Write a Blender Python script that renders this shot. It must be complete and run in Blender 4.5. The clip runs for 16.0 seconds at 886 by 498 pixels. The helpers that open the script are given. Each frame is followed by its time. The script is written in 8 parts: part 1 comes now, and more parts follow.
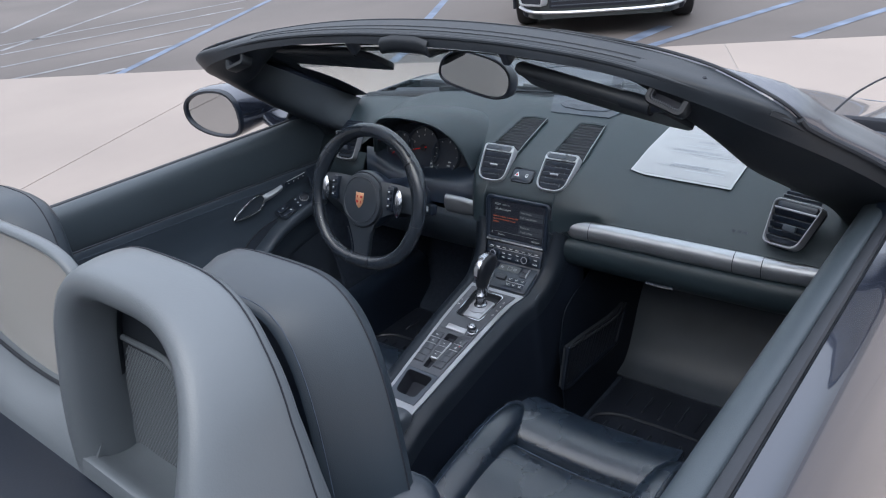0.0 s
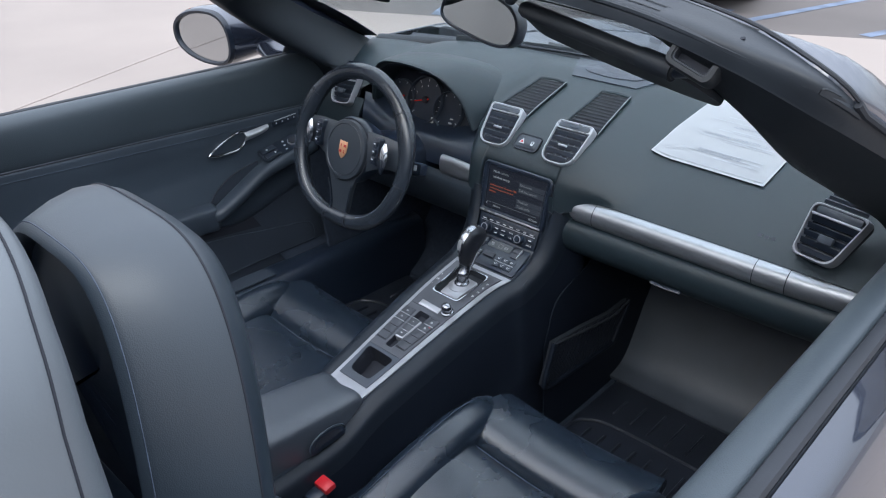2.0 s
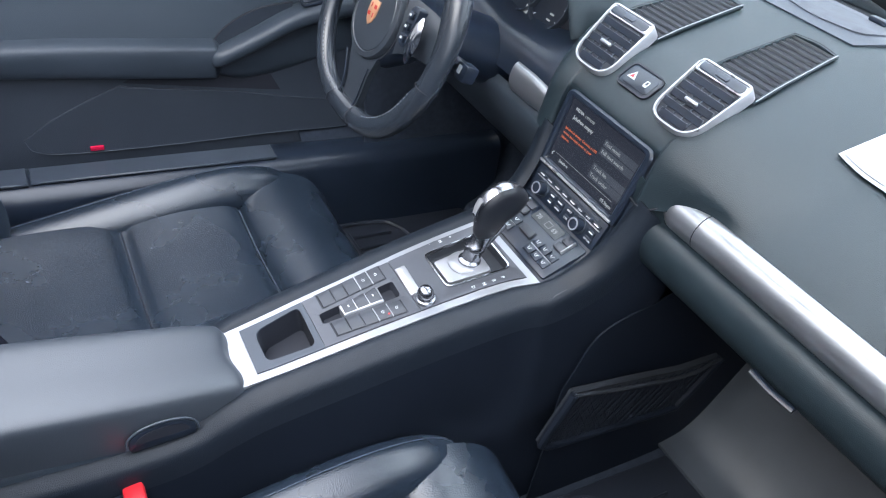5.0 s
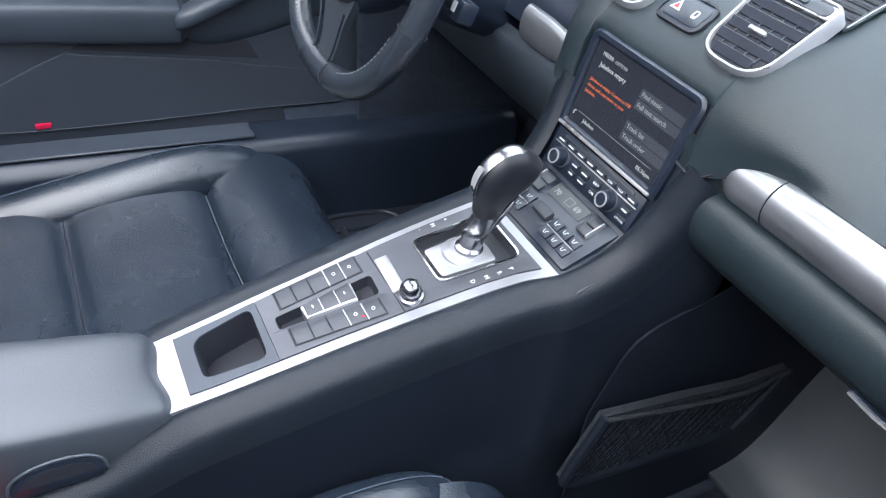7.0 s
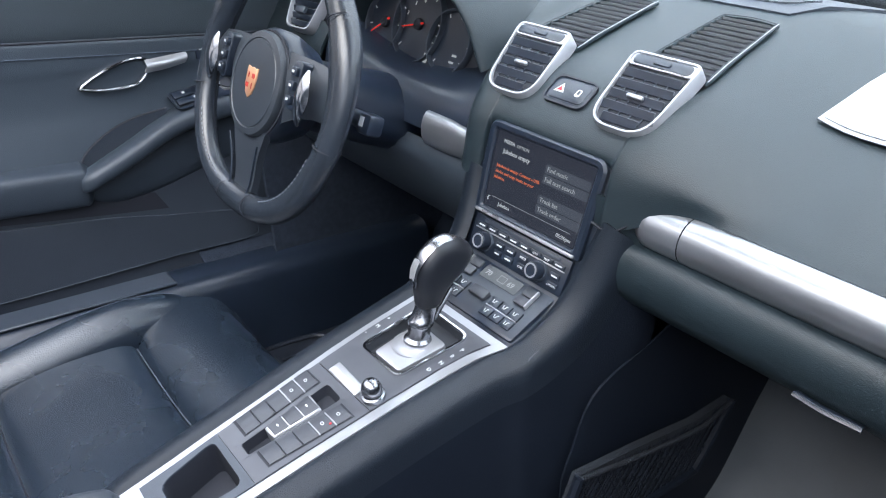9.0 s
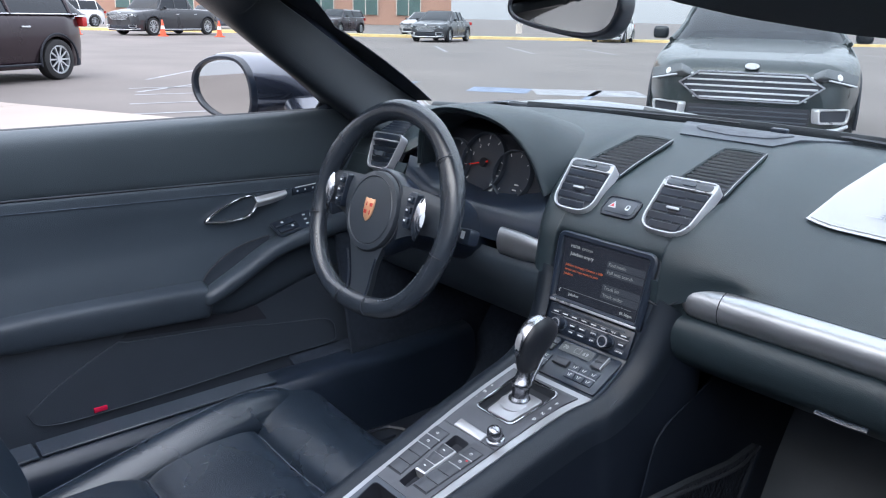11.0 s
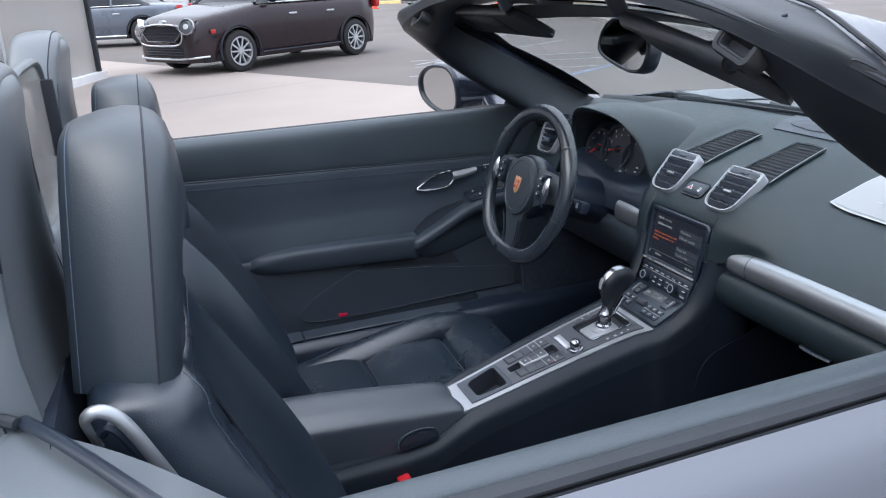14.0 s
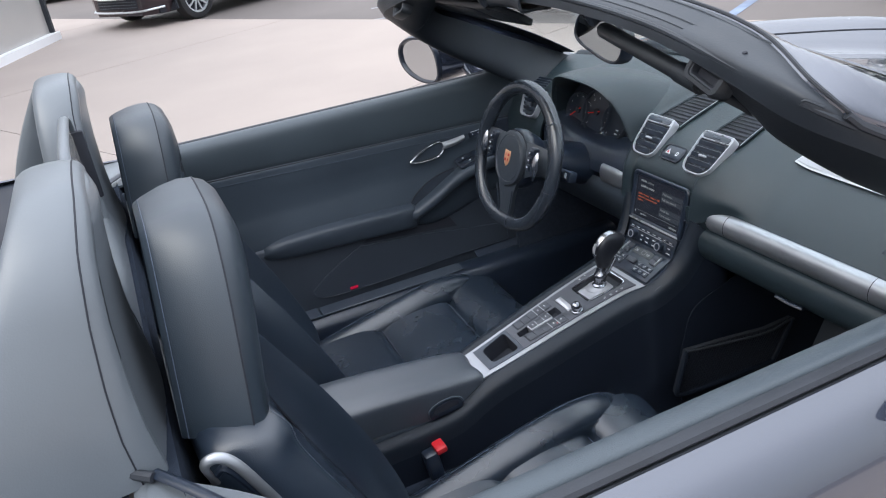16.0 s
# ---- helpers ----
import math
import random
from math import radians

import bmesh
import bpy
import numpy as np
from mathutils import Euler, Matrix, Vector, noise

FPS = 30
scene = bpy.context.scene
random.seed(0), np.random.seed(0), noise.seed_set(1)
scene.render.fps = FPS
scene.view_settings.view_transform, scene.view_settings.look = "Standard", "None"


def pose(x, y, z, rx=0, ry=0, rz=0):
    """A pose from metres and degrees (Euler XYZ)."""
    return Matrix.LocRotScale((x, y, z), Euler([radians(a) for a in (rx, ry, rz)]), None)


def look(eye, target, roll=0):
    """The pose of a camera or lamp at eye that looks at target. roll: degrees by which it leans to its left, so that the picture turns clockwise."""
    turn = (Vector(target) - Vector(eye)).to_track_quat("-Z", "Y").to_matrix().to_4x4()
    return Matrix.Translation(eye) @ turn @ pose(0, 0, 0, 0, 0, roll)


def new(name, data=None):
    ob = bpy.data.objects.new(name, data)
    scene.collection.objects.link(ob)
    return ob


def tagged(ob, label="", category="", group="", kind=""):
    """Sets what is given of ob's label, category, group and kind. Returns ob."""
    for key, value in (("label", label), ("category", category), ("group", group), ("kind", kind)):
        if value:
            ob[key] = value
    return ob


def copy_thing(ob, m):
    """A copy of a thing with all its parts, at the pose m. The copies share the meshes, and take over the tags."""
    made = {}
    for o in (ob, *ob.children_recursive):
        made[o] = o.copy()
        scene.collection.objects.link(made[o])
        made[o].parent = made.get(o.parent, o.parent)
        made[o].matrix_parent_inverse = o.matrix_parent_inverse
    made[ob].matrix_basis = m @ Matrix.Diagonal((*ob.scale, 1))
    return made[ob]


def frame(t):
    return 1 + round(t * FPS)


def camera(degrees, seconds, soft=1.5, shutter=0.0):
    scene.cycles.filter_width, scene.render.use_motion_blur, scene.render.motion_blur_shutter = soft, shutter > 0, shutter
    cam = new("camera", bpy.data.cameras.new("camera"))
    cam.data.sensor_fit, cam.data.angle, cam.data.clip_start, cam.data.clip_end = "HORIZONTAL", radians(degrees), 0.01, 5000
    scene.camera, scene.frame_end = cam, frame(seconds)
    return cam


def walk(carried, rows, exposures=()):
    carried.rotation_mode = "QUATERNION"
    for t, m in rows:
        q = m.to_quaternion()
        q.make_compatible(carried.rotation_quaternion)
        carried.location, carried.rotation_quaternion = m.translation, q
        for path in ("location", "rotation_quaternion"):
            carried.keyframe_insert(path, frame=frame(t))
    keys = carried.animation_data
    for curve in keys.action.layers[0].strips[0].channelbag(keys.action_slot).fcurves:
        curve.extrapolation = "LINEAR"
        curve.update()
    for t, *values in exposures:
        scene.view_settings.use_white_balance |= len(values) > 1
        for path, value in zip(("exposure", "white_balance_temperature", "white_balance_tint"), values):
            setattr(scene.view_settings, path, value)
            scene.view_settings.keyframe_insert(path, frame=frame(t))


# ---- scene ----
cam = camera(59.8, 16.0, soft=1.1)
PATH = [
    (0, (0.984, -1.437, 1.521), (-0.2, -0.07, 0.666), -5.9),
    (0.5, (0.997, -1.389, 1.511), (-0.201, -0.043, 0.643), -4.8),
    (1, (1.011, -1.331, 1.49), (-0.2, -0.007, 0.607), -3.5),
    (1.5, (0.992, -1.287, 1.468), (-0.225, 0.013, 0.558), -2.1),
    (2, (0.932, -1.221, 1.43), (-0.287, 0.061, 0.496), -0.2),
    (2.5, (0.849, -1.139, 1.402), (-0.361, 0.117, 0.423), 2.0),
    (3, (0.781, -1.058, 1.352), (-0.431, 0.173, 0.344), 4.8),
    (3.5, (0.743, -0.994, 1.313), (-0.492, 0.183, 0.269), 7.6),
    (4, (0.722, -0.901, 1.29), (-0.538, 0.206, 0.201), 10.1),
    (4.2, (0.716, -0.857, 1.287), (-0.555, 0.214, 0.175), 10.9),
    (6.3, (0.573, -0.584, 1.137), (-0.779, 0.246, -0.08), 11.8),
    (6.5, (0.567, -0.593, 1.128), (-0.78, 0.261, -0.078), 11.8),
    (7, (0.546, -0.564, 1.098), (-0.807, 0.31, -0.088), 10.2),
    (7.5, (0.552, -0.517, 1.075), (-0.856, 0.328, -0.066), 6.3),
    (8, (0.548, -0.539, 1.076), (-0.847, 0.4, -0.007), 4.7),
    (8.2, (0.551, -0.54, 1.08), (-0.85, 0.425, 0.028), 4.0),
    (10.3, (0.615, -0.851, 1.094), (-0.72, 0.49, 0.446), 2.1),
    (10.5, (0.626, -0.877, 1.102), (-0.729, 0.454, 0.475), 1.9),
    (11, (0.673, -0.927, 1.136), (-0.766, 0.337, 0.557), 1.3),
    (11.5, (0.738, -0.929, 1.166), (-0.793, 0.239, 0.625), 1.0),
    (12, (0.832, -0.914, 1.189), (-0.79, 0.136, 0.671), 0.8),
    (12.5, (0.926, -0.903, 1.218), (-0.771, 0.02, 0.7), 0.5),
    (13, (1.002, -0.89, 1.224), (-0.744, -0.078, 0.683), 0.2),
    (13.5, (1.102, -0.919, 1.246), (-0.668, -0.202, 0.653), -0.8),
    (14, (1.21, -0.962, 1.282), (-0.56, -0.308, 0.619), -2.6),
    (14.5, (1.225, -0.995, 1.33), (-0.528, -0.37, 0.599), -4.6),
    (15, (1.239, -1.01, 1.381), (-0.489, -0.384, 0.593), -6.4),
    (15.5, (1.256, -1.025, 1.425), (-0.448, -0.381, 0.6), -7.5),
    (16, (1.269, -1.03, 1.46), (-0.415, -0.374, 0.603), -8.1),
]
EXPOSURES = [(0, 0.46, 6230, 7), (2, 0.69, 6150, 6), (3.5, 1.40, 6250, 7), (4.0, 1.54, 6250, 7), (6.5, 1.92, 6500, 8), (8, 1.96, 6450, 7), (10.5, 1.26, 6300, 8), (12.5, 1.06, 6100, 7), (13.5, 0.87, 6100, 7), (14.5, 0.84, 6400, 7), (16, 0.86, 6450, 7)]
walk(cam, [(t, look(eye, target, roll)) for t, eye, target, roll in PATH], EXPOSURES)

# ---- light ----
world = bpy.data.worlds.new("sky")
scene.world = world
world.use_nodes = True
wn = world.node_tree
sky = wn.nodes.new("ShaderNodeTexSky")
sky.sky_type = "NISHITA"
sky.sun_disc = False
sky.sun_elevation, sky.sun_rotation = radians(48), radians(200)
sky.dust_density, sky.air_density = 4.0, 1.2
haze = wn.nodes.new("ShaderNodeMixRGB")
haze.inputs[0].default_value = 0.8
# overcast: three times as bright overhead as at the horizon
direction = wn.nodes.new("ShaderNodeTexCoord")
split = wn.nodes.new("ShaderNodeSeparateXYZ")
wn.links.new(direction.outputs["Generated"], split.inputs[0])
rise = wn.nodes.new("ShaderNodeMapRange")
rise.inputs[1].default_value, rise.inputs[2].default_value = 0.0, 1.0
rise.inputs[3].default_value, rise.inputs[4].default_value = 0.40, 1.58
wn.links.new(split.outputs["Z"], rise.inputs[0])
cloud = wn.nodes.new("ShaderNodeMixRGB")
cloud.blend_type, cloud.inputs[0].default_value, cloud.inputs[1].default_value = "MULTIPLY", 1.0, (9.4, 9.7, 10.9, 1)
wn.links.new(rise.outputs[0], cloud.inputs[2])
wn.links.new(cloud.outputs[0], haze.inputs[2])
wn.links.new(sky.outputs[0], haze.inputs[1])
wn.links.new(haze.outputs[0], wn.nodes["Background"].inputs[0])
wn.nodes["Background"].inputs[1].default_value = 0.13
sun = new("sun", bpy.data.lights.new("sun", "SUN"))
sun.data.energy, sun.data.angle, sun.data.color = 0.8, radians(45), (1.0, 0.96, 0.91)
sun.matrix_basis = look((6, -16, 19), (0, 0, 0))

# ---- materials ----
def mat(name, color, rough=0.5, metal=0.0, vary=0.12, vscale=6.0, grain=0.0, gscale=300.0, coat=0.0, spec=0.5, rvary=0.08, gkind="noise", per=0.0):
    """Principled surface: stains at vscale, fine relief at gscale (per metre)."""
    m = bpy.data.materials.new(name)
    m.use_nodes = True
    n, l = m.node_tree.nodes, m.node_tree.links
    p = n["Principled BSDF"]
    p.inputs["Metallic"].default_value = metal
    p.inputs["Coat Weight"].default_value = coat
    p.inputs["Coat Roughness"].default_value = 0.04
    p.inputs["Specular IOR Level"].default_value = spec
    co = n.new("ShaderNodeTexCoord")
    big = n.new("ShaderNodeTexNoise")
    big.inputs["Scale"].default_value, big.inputs["Detail"].default_value = vscale, 6.0
    l.new(co.outputs["Object"], big.inputs["Vector"])
    ramp = n.new("ShaderNodeMapRange")
    ramp.inputs[1].default_value, ramp.inputs[2].default_value = 0.3, 0.7
    ramp.inputs[3].default_value, ramp.inputs[4].default_value = 1 - vary, 1 + vary
    l.new(big.outputs[0], ramp.inputs[0])
    mul = n.new("ShaderNodeMixRGB")
    mul.blend_type, mul.inputs[0].default_value, mul.inputs[1].default_value = "MULTIPLY", 1.0, (*color, 1)
    l.new(ramp.outputs[0], mul.inputs[2])
    out = mul.outputs[0]
    if per:
        info = n.new("ShaderNodeObjectInfo")
        pr = n.new("ShaderNodeMapRange")
        pr.inputs[3].default_value, pr.inputs[4].default_value = 1 - per, 1 + per
        l.new(info.outputs["Random"], pr.inputs[0])
        pm = n.new("ShaderNodeMixRGB")
        pm.blend_type, pm.inputs[0].default_value = "MULTIPLY", 1.0
        l.new(out, pm.inputs[1]), l.new(pr.outputs[0], pm.inputs[2])
        out = pm.outputs[0]
    l.new(out, p.inputs["Base Color"])
    rr = n.new("ShaderNodeMapRange")
    rr.inputs[3].default_value, rr.inputs[4].default_value = max(0.0, rough - rvary), min(1.0, rough + rvary)
    l.new(big.outputs[0], rr.inputs[0])
    l.new(rr.outputs[0], p.inputs["Roughness"])
    if grain:
        if gkind == "noise":
            g = n.new("ShaderNodeTexNoise")
            g.inputs["Detail"].default_value = 3.0
        else:
            g = n.new("ShaderNodeTexVoronoi")
            if gkind == "holes":
                g.inputs["Randomness"].default_value = 0.0
                g.voronoi_dimensions = "2D"
        g.inputs["Scale"].default_value = gscale
        l.new(co.outputs["Object"], g.inputs["Vector"])
        src = g.outputs[0]
        if gkind == "holes":
            hr = n.new("ShaderNodeMapRange")
            hr.inputs[1].default_value, hr.inputs[2].default_value = 0.22, 0.34
            l.new(src, hr.inputs[0])
            src = hr.outputs[0]
        b = n.new("ShaderNodeBump")
        b.inputs["Strength"].default_value, b.inputs["Distance"].default_value = grain, 0.0015
        l.new(src, b.inputs["Height"])
        l.new(b.outputs[0], p.inputs["Normal"])
    return m


def glow(name, color, strength, back=(0.01, 0.01, 0.012)):
    m = mat(name, back, 0.25, vary=0.02)
    p = m.node_tree.nodes["Principled BSDF"]
    p.inputs["Emission Color"].default_value, p.inputs["Emission Strength"].default_value = (*color, 1), strength
    return m


def glassy(name, tint, rough=0.0, ior=1.1):
    m = bpy.data.materials.new(name)
    m.use_nodes = True
    p = m.node_tree.nodes["Principled BSDF"]
    p.inputs["Base Color"].default_value, p.inputs["Roughness"].default_value = (*tint, 1), rough
    p.inputs["Transmission Weight"].default_value, p.inputs["IOR"].default_value = 1.0, ior
    return m


LEATHER = mat("black_leather", (0.0150, 0.0235, 0.0375), 0.32, spec=0.8, vary=0.1, vscale=9, grain=0.14, gscale=700, gkind="cells")
LEATHER_SIDE = mat("grey_leather", (0.0235, 0.0340, 0.0465), 0.37, spec=0.75, vary=0.08, vscale=5, grain=0.10, gscale=900, gkind="cells")
PERF = mat("perforated_leather", (0.0140, 0.0220, 0.0350), 0.27, spec=0.9, vary=0.12, vscale=9, grain=0.2, gscale=430, gkind="cells", rvary=0.1)
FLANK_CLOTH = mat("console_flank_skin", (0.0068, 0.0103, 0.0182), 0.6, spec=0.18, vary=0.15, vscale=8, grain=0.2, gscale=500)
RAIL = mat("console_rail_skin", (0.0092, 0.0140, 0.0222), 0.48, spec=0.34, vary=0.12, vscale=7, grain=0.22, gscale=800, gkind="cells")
PAD = mat("dash_skin", (0.0142, 0.0248, 0.0320), 0.45, spec=0.55, vary=0.08, vscale=5, grain=0.16, gscale=900, gkind="cells")
PANEL = mat("door_skin", (0.0455, 0.0600, 0.0790), 0.44, spec=0.55, vary=0.08, vscale=5, grain=0.16, gscale=700, gkind="cells")
# door skin again, a little paler: light on the upward-facing top put into colour
DOORTOP = mat("door_skin_lit_top", (0.052, 0.067, 0.081), 0.46, spec=0.5, vary=0.08, vscale=5, grain=0.2, gscale=560, gkind="cells")
PLASTIC = mat("satin_black_plastic", (0.0114, 0.018, 0.0318), 0.32, spec=0.7, vary=0.12, vscale=14, grain=0.12, gscale=900)
TOE = mat("moulded_floor_plastic", (0.055, 0.065, 0.080), 0.42, spec=0.45, vary=0.15, vscale=9, grain=0.25, gscale=700)
HARD = mat("hard_grey_plastic", (0.0399, 0.05, 0.0678), 0.42, vary=0.12, vscale=12, grain=0.2, gscale=700)
BUTTON = mat("soft_touch_button", (0.045, 0.050, 0.062), 0.45, vary=0.08, vscale=30, grain=0.1, gscale=900)
CONSOLE_GREY = mat("console_panel", (0.075, 0.08, 0.095), 0.4, metal=0.2, vary=0.08, vscale=14)
VOID = mat("matt_black", (0.013, 0.0156, 0.0246), 0.7, vary=0.1)
RIMSKIN = mat("polished_rim_leather", (0.020, 0.026, 0.036), 0.24, spec=0.8, vary=0.2, vscale=12, grain=0.1, gscale=700, gkind="cells")
PLATE = mat("satin_console_plate", (0.352, 0.362, 0.394), 0.34, metal=0.55, vary=0.06, vscale=20, grain=0.04, gscale=500)
DARKCHROME = mat("dark_chrome", (0.33, 0.34, 0.37), 0.24, metal=1.0, vary=0.06, vscale=30, rvary=0.04)
SILVER = mat("satin_silver", (0.42, 0.43, 0.46), 0.30, metal=0.55, vary=0.05, vscale=20, grain=0.05, gscale=500)
BRUSHED = mat("galvanised_trim", (0.37, 0.385, 0.41), 0.35, metal=0.85, vary=0.08, vscale=14, grain=0.03, gscale=300, rvary=0.04)
CHROME = mat("chrome", (0.55, 0.56, 0.59), 0.10, metal=1.0, vary=0.04, vscale=12, rvary=0.03)
PAINT = mat("navy_metallic_paint", (0.036, 0.045, 0.072), 0.24, metal=0.5, vary=0.06, vscale=3, coat=1.0, rvary=0.03)
PAINT.node_tree.nodes["Principled BSDF"].inputs["Coat IOR"].default_value = 2.0
DECK = mat("dark_deck_skin", (0.012, 0.016, 0.025), 0.4, spec=0.3, vary=0.1, vscale=4, grain=0.1, gscale=300)
HOOP = mat("hoop_shell", (0.126, 0.143, 0.160), 0.36, spec=0.7, vary=0.08, vscale=5, grain=0.14, gscale=500)
RUBBER = mat("black_rubber", (0.022, 0.026, 0.034), 0.6, vary=0.15, vscale=20, grain=0.2, gscale=500)
SEAL = mat("header_seal", (0.0245, 0.0300, 0.0380), 0.44, spec=0.42, vary=0.2, vscale=10, grain=0.15, gscale=400, rvary=0.14)
CORNER = mat("soft_corner_seal", (0.0216, 0.0252, 0.03), 0.40, spec=0.35, vary=0.15, vscale=10, grain=0.15, gscale=300)
LINING = mat("soft_dark_lining", (0.012, 0.016, 0.022), 0.5, spec=0.45, vary=0.08, vscale=7, grain=0.15, gscale=600, gkind="cells")
KNOBSKIN = mat("smooth_knob_leather", (0.010, 0.012, 0.017), 0.36, spec=0.5, vary=0.1, vscale=20, grain=0.1, gscale=900, gkind="cells")
WHEELSKIN = mat("wheel_spoke_skin", (0.029, 0.036, 0.047), 0.36, spec=0.6, vary=0.1, vscale=14, grain=0.12, gscale=700, gkind="cells")
ARMPAD = mat("door_armrest_skin", (0.034, 0.045, 0.061), 0.44, spec=0.5, vary=0.08, vscale=6, grain=0.15, gscale=700, gkind="cells")
LOWDOOR = mat("lower_door_plastic", (0.0290, 0.0370, 0.0510), 0.46, spec=0.5, vary=0.1, vscale=7, grain=0.2, gscale=600, gkind="cells")
BLADE = mat("grille_blade", (0.016, 0.020, 0.026), 0.4, spec=0.4, vary=0.1, vscale=20)
CARPET = mat("dark_carpet", (0.030, 0.039, 0.057), 0.95, spec=0.1, vary=0.15, vscale=90, grain=1.0, gscale=1500)
MATRUB = mat("rubber_mat", (0.016, 0.020, 0.030), 0.34, spec=0.7, vary=0.2, vscale=14, grain=0.3, gscale=600)
ARMSKIN = mat("armrest_leather", (0.046, 0.055, 0.069), 0.36, spec=0.9, vary=0.08, vscale=6, grain=0.10, gscale=800, gkind="cells")
DIMSTITCH = mat("dim_blue_stitching", (0.060, 0.078, 0.112), 0.7, vary=0.3, vscale=120, grain=0.6, gscale=400)
STITCH = mat("pale_stitching", (0.16, 0.18, 0.21), 0.7, vary=0.2, vscale=90, grain=0.6, gscale=400)
NETDARK = mat("dark_net", (0.012, 0.016, 0.024), 0.7, vary=0.2, vscale=60, grain=1.0, gscale=260, gkind="holes")
NET = mat("woven_net", (0.0864, 0.0972, 0.121), 0.7, vary=0.2, vscale=60, grain=1.0, gscale=260, gkind="holes")
RED = mat("red_plastic", (0.60, 0.02, 0.03), 0.35, vary=0.08, vscale=40)
REDLENS = mat("red_reflector", (0.6, 0.01, 0.06), 0.2, vary=0.05)
PAPER = mat("white_paper", (0.34, 0.352, 0.38), 0.6, vary=0.02, vscale=8)
SLEEVE = mat("clear_sleeve_edge", (0.45, 0.47, 0.5), 0.25, vary=0.04)
INK = mat("grey_ink", (0.208, 0.229, 0.27), 0.8, vary=0.1)
FAINT = mat("pale_ink", (0.408, 0.432, 0.48), 0.8, vary=0.1)
ENAMEL_GOLD = mat("gilt_enamel", (0.75, 0.42, 0.25), 0.3, metal=0.6, vary=0.1, vscale=60)
ENAMEL_RED = mat("red_enamel", (0.5, 0.04, 0.03), 0.3, vary=0.1, vscale=60)
MARK = mat("white_marking", (0.6, 0.62, 0.64), 0.5, vary=0.05)
SCREEN = glow("screen_face", (0.02, 0.025, 0.040), 0.25)
ROWBAR = glow("screen_row", (0.05, 0.06, 0.08), 0.3)
TXT = glow("screen_text", (0.7, 0.75, 0.8), 0.2)
TXTDIM = glow("screen_text_dim", (0.4, 0.43, 0.46), 0.22)
TXTRED = glow("screen_text_orange", (0.85, 0.2, 0.08), 0.2)
NEEDLE = glow("red_needle", (0.9, 0.05, 0.03), 0.12, (0.5, 0.02, 0.02))
DIALMARK = glow("dial_marking", (0.7, 0.74, 0.78), 0.08, (0.5, 0.5, 0.5))
LCD = glow("display_face", (0.12, 0.15, 0.18), 0.12)
GLASS = glassy("windscreen_glass", (0.80, 0.85, 0.85))
TINT = glassy("hazy_deflector_plastic", (0.60, 0.58, 0.56), 0.12, 1.45)
TINT.node_tree.nodes["Principled BSDF"].inputs["Transmission Weight"].default_value = 0.45
TINT.node_tree.nodes["Principled BSDF"].inputs["IOR"].default_value = 1.45
MIRROR = mat("mirror_glass", (0.62, 0.64, 0.65), 0.02, metal=1.0, vary=0.01, rvary=0.01)
DARKMIRROR = mat("dimmed_mirror_glass", (0.5, 0.52, 0.52), 0.03, metal=1.0, vary=0.01, rvary=0.01)


# ---- mesh helpers ----
def catmull(pts, n):
    """n points on a smooth curve through pts."""
    p = [Vector(q) for q in pts]
    if len(p) == 2:
        return [p[0].lerp(p[1], i / (n - 1)) for i in range(n)]
    p = [p[0] * 2 - p[1], *p, p[-1] * 2 - p[-2]]
    out = []
    for i in range(n):
        s = i / (n - 1) * (len(p) - 3)
        k = min(int(s), len(p) - 4)
        t = s - k
        a, b, c, d = p[k:k + 4]
        out.append(0.5 * (2 * b + (c - a) * t + (2 * a - 5 * b + 4 * c - d) * t * t + (3 * b - a - 3 * c + d) * t ** 3))
    return out


def smooth_grid(rows, nu, nv):
    """Sections of control points, made into nu rows of nv points."""
    rows = [catmull(r, nv) for r in rows]
    cols = [catmull([r[j] for r in rows], nu) for j in range(nv)]
    return [[cols[j][i] for j in range(nv)] for i in range(nu)]


def surf(bm, g, ring=False, loop=False, caps=False):
    """Faces over a grid; ring closes each row, loop the rows among themselves."""
    vs = [[bm.verts.new(p) for p in r] for r in g]
    nu, nv = len(vs), len(vs[0])
    for i in range(nu if loop else nu - 1):
        for j in range(nv if ring else nv - 1):
            a, b = vs[i], vs[(i + 1) % nu]
            bm.faces.new((a[j], a[(j + 1) % nv], b[(j + 1) % nv], b[j]))
    if caps:
        bm.faces.new(vs[0]), bm.faces.new(vs[-1])
    return bm


def sheet(g, thick=0.003):
    bm = surf(bmesh.new(), g)
    bmesh.ops.recalc_face_normals(bm, faces=bm.faces)
    bmesh.ops.solidify(bm, geom=bm.faces[:], thickness=thick)
    return bm


def tube(pts, r, seg=10, closed=False, squash=(1, 1), up=(0, 0, 1), bm=None, caps=True):
    """A round or squashed bar along pts; r may be a list."""
    bm = bm or bmesh.new()
    pts = [Vector(p) for p in pts]
    n = len(pts)
    rs = r if isinstance(r, (list, tuple)) else [r] * n
    g, side = [], None
    for i, p in enumerate(pts):
        d = (pts[(i + 1) % n] - pts[i - 1]) if closed else (pts[min(i + 1, n - 1)] - pts[max(i - 1, 0)])
        d.normalize()
        if side is None:
            u = Vector(up)
            side = d.cross(u if abs(d.dot(u)) < 0.95 else Vector((1, 0, 0)))
        side = (side - d * side.dot(d)).normalized()
        nor = side.cross(d)
        g.append([p + side * (rs[i] * squash[0] * math.cos(a)) + nor * (rs[i] * squash[1] * math.sin(a))
                  for a in (2 * math.pi * k / seg for k in range(seg))])
    return surf(bm, g, ring=True, loop=closed, caps=caps and not closed)


